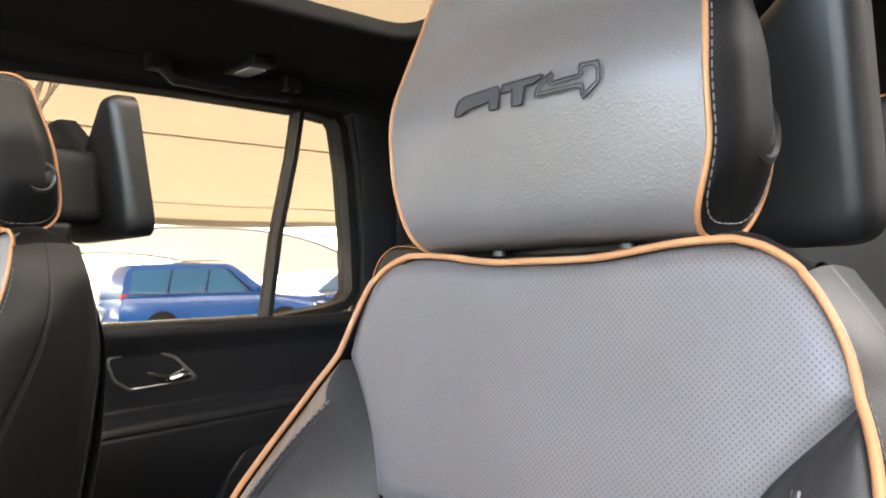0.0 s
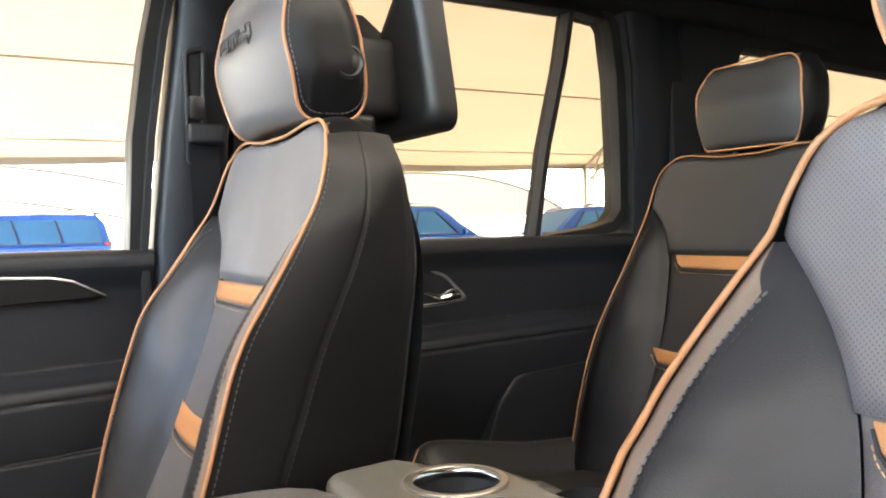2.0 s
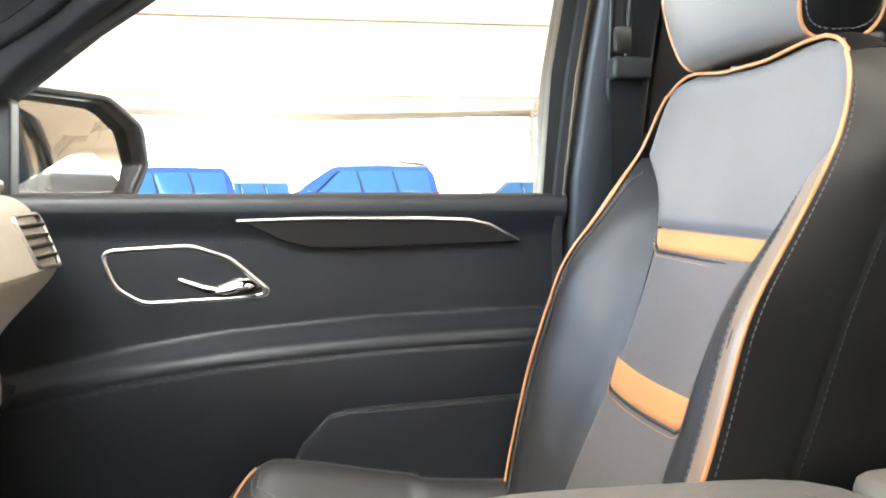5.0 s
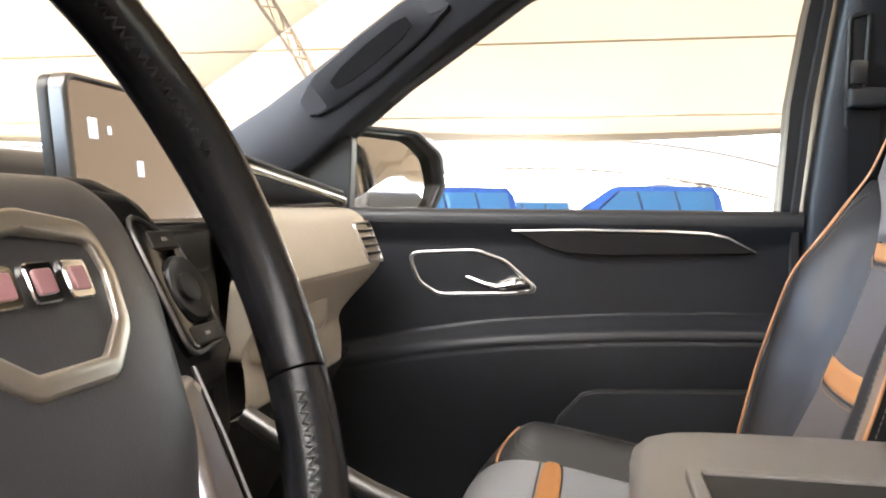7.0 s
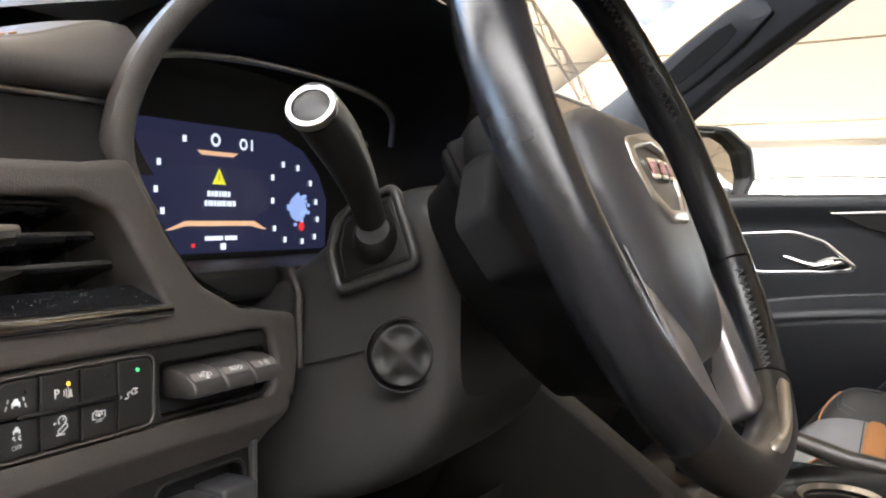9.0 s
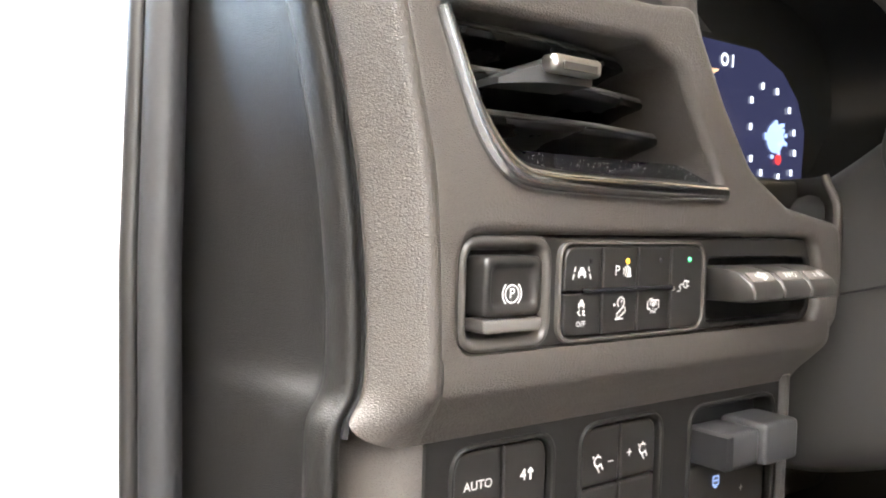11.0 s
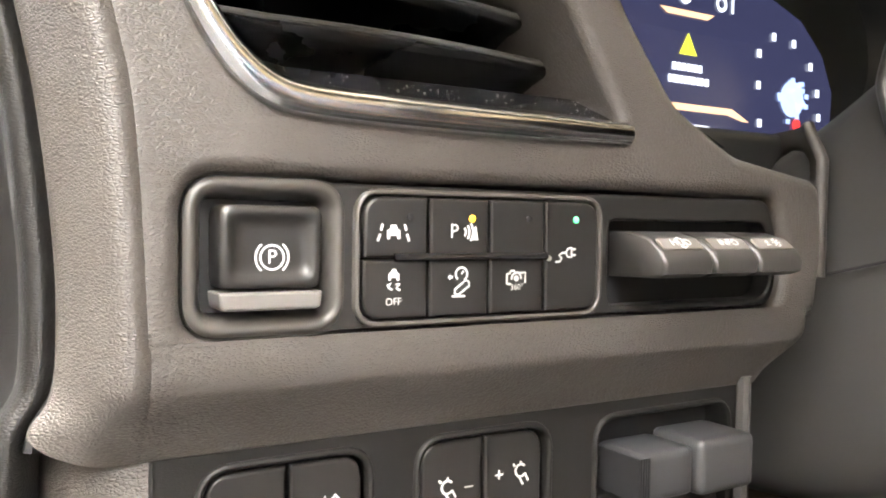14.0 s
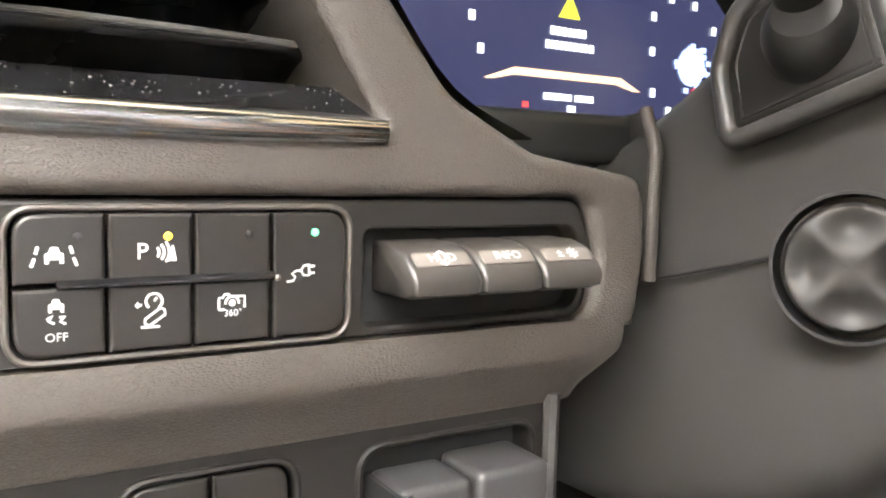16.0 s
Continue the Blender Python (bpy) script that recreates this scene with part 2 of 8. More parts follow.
M_SCREEN = mat("display_background", (0.004, 0.005, 0.012), 0.25, emit=(0.024, 0.027, 0.064), power=0.023)
M_SCR_W = mat("display_white", (0.5, 0.5, 0.5), 0.3, emit=(0.75, 0.85, 1.0), power=0.032)
M_SCR_B = mat("display_blue", (0.2, 0.3, 0.5), 0.3, emit=(0.35, 0.5, 0.9), power=0.024)
M_SCR_Y = mat("display_yellow", (0.7, 0.7, 0.05), 0.3, emit=(0.95, 0.95, 0.05), power=0.022)
M_SCR_O = mat("display_copper", (0.6, 0.35, 0.2), 0.3, emit=(0.9, 0.55, 0.32), power=0.024)
M_SCR_R = mat("display_red", (0.7, 0.05, 0.05), 0.3, emit=(1.0, 0.05, 0.05), power=0.02)
# tan emission stands in for the canopy reflected in the glass
M_TOUCH = mat("touch_glass_reflection_glow", (0.02, 0.02, 0.02), 0.12, emit=(0.62, 0.44, 0.29), power=0.011)


# ---- mesh helpers ----
def finish(bm, name, material, smooth=40):
    me = bpy.data.meshes.new(name)
    bmesh.ops.recalc_face_normals(bm, faces=bm.faces)
    bm.to_mesh(me)
    bm.free()
    me.materials.append(material)
    if smooth:
        for p in me.polygons:
            p.use_smooth = True
        me.set_sharp_from_angle(angle=radians(smooth))
    return me


def part(name, bm, material, parent=None, label="", smooth=40):
    """One bmesh as one mesh object under a thing or a part."""
    ob = new(name, finish(bm, name, material, smooth))
    if parent is not None:
        ob.parent = parent
    if label:
        tagged(ob, label)
    return ob


def thing(name, label, category, group="", kind="", at=(0, 0, 0)):
    ob = new(name)
    ob.empty_display_size = 0.05
    ob.location = at
    return tagged(ob, label, category, group, kind)


def ease(a, b, x):
    t = min(1.0, max(0.0, (x - a) / (b - a)))
    return t * t * (3 - 2 * t)


def curve(knots, x):
    """Smooth curve through knots (x, y), x rising."""
    if x <= knots[0][0]:
        return knots[0][1]
    for i in range(len(knots) - 1):
        x0, y0 = knots[i]
        x1, y1 = knots[i + 1]
        if x <= x1:
            def slope(j):
                a, b = knots[max(0, j - 1)], knots[min(len(knots) - 1, j + 1)]
                return (b[1] - a[1]) / (b[0] - a[0])
            h, t = x1 - x0, (x - x0) / (x1 - x0)
            m0, m1 = slope(i) * h, slope(i + 1) * h
            return (2 * t**3 - 3 * t**2 + 1) * y0 + (t**3 - 2 * t**2 + t) * m0 + (-2 * t**3 + 3 * t**2) * y1 + (t**3 - t**2) * m1
    return knots[-1][1]


def grid(f, nu, nv, bm=None, closed_u=False):
    """A sheet f(u, v), u and v from 0 to 1."""
    bm = bm or bmesh.new()
    rows = []
    for j in range(nv + 1):
        rows.append([bm.verts.new(f(i / nu, j / nv)) for i in range(nu if closed_u else nu + 1)])
    for j in range(nv):
        n = len(rows[0])
        for i in range(n if closed_u else n - 1):
            k = (i + 1) % n
            bm.faces.new((rows[j][i], rows[j][k], rows[j + 1][k], rows[j + 1][i]))
    return bm


def loft(rings, bm=None, cap=True, closed=True):
    bm = bm or bmesh.new()
    vs = [[bm.verts.new(p) for p in r] for r in rings]
    n = len(vs[0])
    for a, b in zip(vs, vs[1:]):
        for i in range(n if closed else n - 1):
            k = (i + 1) % n
            bm.faces.new((a[i], a[k], b[k], b[i]))
    if cap and closed:
        bm.faces.new(vs[0][::-1])
        bm.faces.new(vs[-1])
    return bm


def tube(pts, r, sides=8, bm=None, cap=True, closed=False, flat=1.0):
    """A round bar along points; r is a number or one radius a point."""
    pts = [Vector(p) for p in pts]
    n = len(pts)
    rs = r if isinstance(r, (list, tuple)) else [r] * n
    rings, ref = [], None
    for i, p in enumerate(pts):
        if closed:
            d = pts[(i + 1) % n] - pts[i - 1]
        else:
            d = pts[min(n - 1, i + 1)] - pts[max(0, i - 1)]
        d.normalize()
        if ref is None:
            ref = d.orthogonal().normalized()
        ref = (ref - d * ref.dot(d)).normalized()
        o = d.cross(ref)
        rings.append([p + rs[i] * (math.cos(a) * ref + flat * math.sin(a) * o) for a in [2 * math.pi * k / sides for k in range(sides)]])
    if closed:
        rings.append(rings[0])
        bm = loft(rings, bm, cap=False)
        bmesh.ops.remove_doubles(bm, verts=bm.verts, dist=1e-6)
        return bm
    return loft(rings, bm, cap)


def rounded(pts, r, n=5):
    """A polygon with its corners rounded; r a number or one a corner."""
    out = []
    for i, p in enumerate(pts):
        p = Vector(p)
        a, b = Vector(pts[i - 1]) - p, Vector(pts[(i + 1) % len(pts)]) - p
        q = r[i] if isinstance(r, (list, tuple)) else r
        la, lb = a.length, b.length
        a.normalize(), b.normalize()
        ang = a.angle(b)
        d = min(q / max(1e-4, math.tan(ang / 2)), la * 0.49, lb * 0.49)
        s, e = p + a * d, p + b * d
        for k in range(n + 1):
            t = k / n
            out.append(s.lerp(p, t).lerp(p.lerp(e, t), t))
    keep = []
    for q in out:
        if not keep or (q - keep[-1]).length > 2e-4:
            keep.append(q)
    if (keep[0] - keep[-1]).length < 2e-4:
        keep.pop()
    return keep


def inset(loop, d):
    """A polygon moved inwards by d (outwards: minus)."""
    n = len(loop)
    area = sum(loop[i - 1][0] * loop[i][1] - loop[i][0] * loop[i - 1][1] for i in range(n))
    sgn = 1 if area > 0 else -1
    out = []
    for i in range(n):
        a = Vector(loop[i]) - Vector(loop[i - 1])
        b = Vector(loop[(i + 1) % n]) - Vector(loop[i])
        if a.length < 1e-7:
            a = b
        if b.length < 1e-7:
            b = a
        na, nb = Vector((-a.y, a.x)).normalized(), Vector((-b.y, b.x)).normalized()
        m = na + nb
        if m.length < 1e-5:
            m = na
        m.normalize()
        out.append(Vector(loop[i]) + m * (sgn * d / max(0.5, m.dot(na))))
    return out


def plate(outer, holes, put, depth, edge=0.0015, steps=3, bm=None, back=False):
    """A slab: 2D outline with holes, its front at w = 0 and its edges rounded; put(a, b, w) gives the place in space."""
    from mathutils.geometry import tessellate_polygon
    bm = bm or bmesh.new()
    loops = [outer] + list(holes)
    flat, rows = [], []
    for k, lp in enumerate(loops):
        sgn = 1 if k == 0 else -1
        rings = []
        for s in range(steps + 1):
            a = math.pi / 2 * s / steps
            q = inset(lp, sgn * edge * (1 - math.sin(a)))
            rings.append([bm.verts.new(put(p[0], p[1], edge * (1 - math.cos(a)))) for p in q])
        rings.append([bm.verts.new(put(p[0], p[1], depth)) for p in lp])
        for a, b in zip(rings, rings[1:]):
            n = len(a)
            for i in range(n):
                j = (i + 1) % n
                bm.faces.new((a[i], a[j], b[j], b[i]))
        flat += rings[0]
        rows.append([Vector((p[0], p[1], 0)) for p in inset(lp, sgn * edge)])
    for t in tessellate_polygon(rows):
        try:
            bm.faces.new([flat[i] for i in t])
        except ValueError:
            pass
    return bm


def flatten(ob):
    """Weighted normals, so that flat faces shade flat beside rounded edges."""
    w = ob.modifiers.new("normals", "WEIGHTED_NORMAL")
    w.keep_sharp = True
    return ob


def box(c, s, bevel=0.002, seg=2, bm=None, turn=None):
    bm2 = bmesh.new()
    bmesh.ops.create_cube(bm2, size=1)
    for v in bm2.verts:
        v.co = Vector((v.co.x * s[0], v.co.y * s[1], v.co.z * s[2]))
    if bevel:
        bmesh.ops.bevel(bm2, geom=bm2.edges[:], offset=bevel, segments=seg, affect="EDGES", profile=0.6)
    m = Matrix.Translation(c) @ (turn or Matrix.Identity(4))
    bmesh.ops.transform(bm2, matrix=m, verts=bm2.verts)
    if bm is None:
        return bm2
    off = {v: bm.verts.new(v.co) for v in bm2.verts}
    for f in bm2.faces:
        bm.faces.new([off[v] for v in f.verts])
    bm2.free()
    return bm


def resample(pts, step):
    pts = [Vector(p) for p in pts]
    out, carry = [pts[0]], 0.0
    for a, b in zip(pts, pts[1:]):
        d = (b - a).length
        t = step - carry
        while t <= d:
            out.append(a.lerp(b, t / d))
            t += step
        carry = d - (t - step)
    return out


def stitches(pts, pitch=0.006, length=0.0042, r=0.00055, bm=None):
    """A row of thread stitches along a line."""
    bm = bm or bmesh.new()
    p = resample(pts, pitch)
    for a, b in zip(p, p[1:]):
        d = (b - a).normalized()
        tube([a, a + d * length * 0.15, a + d * length * 0.85, a + d * length], [r * 0.4, r, r, r * 0.4], 5, bm)
    return bm


def lathe(profile, at, axis, sides=32, bm=None, cap=True):
    """A turned shape: profile of (radius, distance along the axis)."""
    axis = Vector(axis).normalized()
    a = axis.orthogonal().normalized()
    b = axis.cross(a)
    at = Vector(at)
    return loft([[at + axis * h + r * (math.cos(q) * a + math.sin(q) * b) for q in [2 * math.pi * k / sides for k in range(sides)]] for r, h in profile], bm, cap)


def letters(text, size, name="lettering"):
    """Text in the built-in font, as a mesh centred on the origin in x and y."""
    cu = bpy.data.curves.new(name, "FONT")
    cu.body, cu.size, cu.align_x, cu.align_y, cu.extrude = text, size, "CENTER", "CENTER", 0.0
    cu.resolution_u = 3
    ob = bpy.data.objects.new(name, cu)
    scene.collection.objects.link(ob)
    bpy.context.view_layer.update()
    me = bpy.data.meshes.new_from_object(ob.evaluated_get(bpy.context.evaluated_depsgraph_get()))
    bpy.data.objects.remove(ob)
    return me


# ---- outside: ground, shade canopies, parked cars ----
def put_grid(name, f, nu, nv, material, parent=None, label="", smooth=60, solid=0.0):
    ob = part(name, grid(f, nu, nv), material, parent, label, smooth)
    if solid:
        s = ob.modifiers.new("thickness", "SOLIDIFY")
        s.thickness = solid
    return ob


ground = put_grid("ground", lambda u, v: (-900 + 1800 * u, -900 + 1800 * v, 0.02 * noise.noise((u * 300, v * 300, 0))), 120, 120, M_GROUND)
tagged(ground, "dusty grey asphalt lot under the shade canopies", "ground", kind="structure")

M_BEAM = mat("brown_painted_beam", (0.17, 0.13, 0.085), 0.55, bump=0.1, scale=30)
canopy = thing("shade_canopy", "large tan fabric shade canopy on arched steel trusses", "canopy")


def vault_z(x):
    """Height of the cloth across the seen span and the added left one, which meet over a row of posts."""
    if x < -4.5:
        return 3.2 + 0.8 * (x + 22) / 17.5 + 2.2 * math.sin(math.pi * (x + 22) / 17.5)
    return 4.0 + 5.0 * max(0.0, 1 - abs((x - 12.5) / 17.0) ** 2.2)


BAY = 17.5
for k in range(-3, 4):
    y0 = k * BAY - 7.8
    # the rows ahead of the car stand clear of its left side
    # left of x = -1.3 the cloth is unseen, added to shape the light
    for xa, xb in (((-22.0, -4.2), (-4.2, -1.3), (-1.3, 29.5)) if k < 1 else ((5.0, 29.5),)):
        put_grid("cloth_bay", lambda u, v: (xa + (xb - xa) * u, y0 + BAY * v, vault_z(xa + (xb - xa) * u) - 0.35 * math.sin(math.pi * v)), 30, 6, {-4.2: M_STRIP_CLOTH, -22.0: M_LEFT_CLOTH}.get(xa, M_CANOPY), canopy)
for k in range(-3, 5):
    y0 = k * BAY - 7.8
    # the added left span gets its trusses too, out of view
    for xa, xb in (((-22.0, -4.5), (-4.5, 29.5)) if k < 2 else ((5.0, 29.5),)):
        n = 26
        xs = [xa + (xb - xa) * i / n for i in range(n + 1)]
        top = [(x, y0, vault_z(x + (0.01 if i == 0 else 0)) - 0.06) for i, x in enumerate(xs)]
        low = [(x + (0.25 if i == 0 else -0.25 if i == n else 0), y0, z - 0.69) for i, (x, y, z) in enumerate(top)]
        bm = tube(top, 0.07, 6)
        tube(low, 0.06, 6, bm)
        for i in range(n):
            tube([top[i], low[i + 1]], 0.03, 5, bm)
            tube([low[i], top[i + 1]], 0.03, 5, bm)
        for x, s in ((xa, 1), (xb, -1)):
            h = vault_z(x)
            tube([(x, y0, 0), (x, y0, h)], 0.11, 8, bm)
            tube([(x, y0 + 0.5, 0), (x + s * 1.2, y0 + 0.2, h + 0.3)], 0.05, 6, bm)
            for q in range(5):
                tube([(x, y0, 0.5 + 0.6 * q), (x + s * 0.25 * (q + 0.5), y0 + 0.4, 0.8 + 0.6 * q)], 0.025, 5, bm)
        part("truss", bm, M_STEEL, canopy)
part("edge_beam", box((29.5, 4.5, 4.19), (0.16, 84, 0.62), 0.02), M_BEAM, canopy)
for x in (8.0, 14.0, 19.5, 24.5):
    part("seam_cable", tube([(x, -44, vault_z(x) - 0.42), (x, 46, vault_z(x) - 0.42)], 0.035, 5), M_STEEL, canopy)
part("edge_cable", tube([(28.3, -36, 4.45), (28.3, 45, 4.45)], 0.03, 6), M_STEEL, canopy)

# unseen plain walls added on the driver's side to block low horizon light
M_BLOCK = mat("unseen_blocker_plaster", (0.34, 0.30, 0.25), 0.85, bump=0.3, scale=25, wear=0.2)
for nm, c, d in (("wall_west", (-22.4, 2.0, 1.7), (0.25, 96.0, 3.4)), ("wall_south", (-12.0, -46.0, 1.9), (20.6, 0.25, 3.8))):
    tagged(part(nm, box(c, d, 0.02), M_BLOCK), "added unseen wall that blocks low light from the driver's side", "wall", kind="structure")

tent = thing("far_canopy", "white arched fabric canopy farther off over a car lot", "canopy")
for yc, half, h in ((5.0, 17.0, 5.1), (-24.0, 12.0, 4.8), (40.5, 18.0, 5.0)):
    front_z = lambda q: h - 2.6 * abs(q) ** 2.6
    rear_z = lambda q: h - 0.9 - 2.2 * q * q
    put_grid("cloth", lambda u, v: (44 + 16 * v, yc + half * (2 * u - 1), front_z(2 * u - 1) * (1 - v) + rear_z(2 * u - 1) * v + 0.12 * math.sin(math.pi * v)), 40, 6, M_CANOPY2, tent)
    for x, arch in ((44, front_z), (60, rear_z)):
        part("arch_rib", tube([(x, yc + half * (i / 20 - 1), arch(i / 20 - 1) - 0.05) for i in range(41)], 0.08, 6), M_BEAM, tent)
        for e in (-1, 1):
            part("post", tube([(x, yc + e * half, 0), (x, yc + e * half, arch(1.0))], 0.09, 8), M_STEEL, tent)


def vehicle(paint, label, length=5.1, height=1.88, boxy=True):
    """A parked car, side on, nose towards +y, standing on the ground at the origin."""
    ob = thing("parked_car", label, "car", "parked cars")
    L, W, H = length, 0.98, height
    belt = 0.60 * H
    def ring(y, zs):
        return [(-W * k, y, z) for k, z in zs] + [(W * k, y, z) for k, z in reversed(zs)]
    body = []
    for q, zt, k in ((-0.5, 0.80, 0.90), (-0.485, 1.0, 0.97), (-0.3, 1.0, 1.0), (0.05, 1.0, 1.0), (0.22, 0.98, 1.0), (0.30, 0.93, 1.0), (0.46, 0.86, 0.96), (0.5, 0.62, 0.86)):
        zt *= belt
        body.append(ring(q * L, [(0.80 * k, 0.30), (0.96 * k, 0.42), (1.0 * k, 0.6 * zt + 0.2), (0.97 * k, zt - 0.05), (0.90 * k, zt)]))
    part("body", loft(body), paint, ob)
    cab = []
    for q, z, k in ((-0.49, belt, 0.88), (-0.465, belt + 0.7 * (H - belt), 0.80), (-0.43, H - 0.03, 0.76), (-0.2, H, 0.76), (0.02, H - 0.02, 0.75), (0.06, H - 0.08, 0.76), (0.24, belt - 0.02, 0.86)):
        cab.append(ring(q * L, [(0.90, belt - 0.08), (0.90 * 0.5 + 0.5 * k, 0.5 * (belt + z)), (k, max(z - 0.04, belt - 0.03)), (k * 0.9, max(z, belt - 0.02))]))
    part("roof", loft(cab), paint, ob)
    for s in (-1, 1):
        for a, b in ((-0.45, -0.29), (-0.27, -0.11), (-0.09, 0.05)):
            h = H - 0.16
            a2, b2 = (a + 0.02 if a < -0.4 else a), (b - 0.07 if b > 0 else b)
            bl = b + 0.07 if b > 0 else b
            pts = [(a * L, belt + 0.04), (bl * L, belt + 0.04), ((b2 + 0.03) * L, h), (a2 * L, h)]
            k0, k1 = W * 0.905, W * 0.79
            bm = plate(rounded(pts, 0.05, 3), [], lambda y, z, w: (s * (k0 + (k1 - k0) * (z - belt) / (h - belt) + 0.012 - w), y, z), 0.03, 0.004, 2)
            part("side_window", bm, M_CARGLASS, ob)
            part("window_trim", tube([(s * (k0 + 0.008), a * L, belt + 0.03), (s * (k0 + 0.008), bl * L, belt + 0.03)], 0.010, 5), M_DULL, ob)
            part("window_post", tube([(s * (k0 + 0.016), (bl + 0.01) * L, belt + 0.04), (s * (k1 + 0.016), (b2 + 0.04) * L, h)], 0.018, 5), M_SMOOTH, ob)
        for y in (0.30 * L, -0.31 * L):
            wheel = part("wheel", lathe([(0.25, -0.11), (0.36, -0.11), (0.385, -0.08), (0.385, 0.08), (0.36, 0.11), (0.25, 0.11)], (s * 0.88, y, 0.385), (1, 0, 0), 20), M_TYRE, ob)
            part("rim", lathe([(0.05, 0.0), (0.24, 0.01), (0.25, -0.02)], (s * 0.98, y, 0.385), (s, 0, 0), 14), M_SATINCHROME, wheel)
        part("tail_light", box((s * 0.82, -0.475 * L, belt - 0.08), (0.16, 0.16, 0.26), 0.02), M_RED, ob)
        part("headlight", box((s * 0.76, 0.475 * L, 0.74), (0.28, 0.12, 0.16), 0.03), M_WHITE, ob)
        part("door_mirror", box((s * 1.05, 0.16 * L, belt + 0.06), (0.20, 0.10, 0.15), 0.03), paint, ob)
        part("mirror_rail", tube([(s * 0.7, -0.42 * L, H + 0.02), (s * 0.7, -0.35 * L, H + 0.06), (s * 0.7, 0.0, H + 0.05)], 0.02, 5), M_SATINCHROME, ob)
    part("windscreen", plate([(-0.72, belt), (0.72, belt), (0.62, H - 0.12), (-0.62, H - 0.12)], [], lambda x, z, w: (x, (0.245 - 0.175 * (z - belt) / (H - 0.12 - belt)) * L + 0.02 - w, z), 0.03, 0.004, 2), M_CARGLASS, ob)
    return ob


car_a = vehicle(M_BLUE, "blue full-size sport utility parked in the lot")
car_a.matrix_basis = pose(21.5, -0.5, 0, 0, 0, 0)
car_b = vehicle(M_BLUE2, "dark blue sport utility parked in the lot", 4.9, 1.84)
car_b.matrix_basis = pose(22.0, 4.7, 0, 0, 0, 6)
car_c = vehicle(M_WHITE, "white family car parked in the lot", 4.6, 1.62)
car_c.matrix_basis = pose(29.5, 3.2, 0, 0, 0, 4)
copy_thing(car_c, pose(25.5, -5.9, 0, 0, 0, -4))
copy_thing(car_a, pose(18.2, -10.2, 0, 0, 0, 174))
copy_thing(car_b, pose(19.0, -15.8, 0, 0, 0, 3))
copy_thing(car_c, pose(27.0, -21.0, 0, 0, 0, 2))
copy_thing(car_a, pose(29.5, 11.5, 0, 0, 0, 5))
copy_thing(car_c, pose(30.0, 19.6, 0, 0, 0, -3))

# ---- the cabin of the parked car, right side ----
SILL = 1.268
V2 = lambda pts: [Vector(p) for p in pts]


def shell_x(z):
    """Inner face of the body side: leans inwards above the sill."""
    return 0.772 - 0.055 * ease(1.27, 1.75, z) - 0.02 * max(0, z - 1.3)


def door_face(y, z, arm, rear=False):
    """x of a door's inner trim: padded armrest under a crease, upper panel, pocket."""
    za = arm(y)
    k = 0.55 + 0.45 * ease(0.50, 0.26, y)
    x = 0.776 - 0.018 * ease(1.215, 1.262, z)
    x -= 0.007 * ease(za + 0.0225, za + 0.0185, z)
    x -= 0.046 * k * ease(za + 0.021, za - 0.002, z) ** 0.8 * (1 - ease(za - 0.03, za - 0.30, z))
    x -= 0.003 * ease(za, za - 0.012, z) * (1 - ease(za - 0.03, za - 0.30, z))
    return x + 0.0030 * math.exp(-((z - za + 0.0165) / 0.0022) ** 2)


def door(name, y0, y1, arm, label, rear=False):
    ob = thing(name, label, "car door")
    f = lambda u, v: (door_face(y0 + (y1 - y0) * u, 0.62 + (SILL - 0.62) * v, arm, rear), y0 + (y1 - y0) * u, 0.62 + (SILL - 0.62) * v)
    put_grid("trim_panel", f, 60, 220, M_DOOR, ob, "black grained vinyl trim panel")
    # rolled sill along the glass
    prof = [(0.758, -0.012), (0.756, 0.0), (0.760, 0.008), (0.770, 0.012), (0.800, 0.013), (0.806, -0.03)]
    part("window_sill", loft([[(x, y, SILL + z) for x, z in prof] for y in (y0, y1)], cap=False, closed=False), M_RUBBER, ob, smooth=60)
    part("outer_skin", box((0.90, (y0 + y1) / 2, 0.86), (0.03, abs(y1 - y0), 0.84), 0.008), M_SILVER, ob)
    return ob


arm_f = lambda y: curve([(-0.21, 1.0905), (-0.145, 1.0900), (0.05, 1.0835), (0.12, 1.0792), (0.20, 1.0730), (0.275, 1.0665), (0.335, 1.0580), (0.45, 1.0380), (0.80, 0.960)], y)
arm_r = lambda y: 1.105 - 0.03 * (y + 0.9)
front_door = door("front_door", -0.205, 0.80, arm_f, "closed front passenger door with black vinyl trim and chrome handle")
rear_door = door("rear_door", -1.24, -0.315, arm_r, "closed rear door with black vinyl trim and pocket", True)


def side_put(x0):
    """Places 2D (y, z) on the right side; w goes outwards, into the trim."""
    return lambda y, z, w: (x0 + w, y, z)


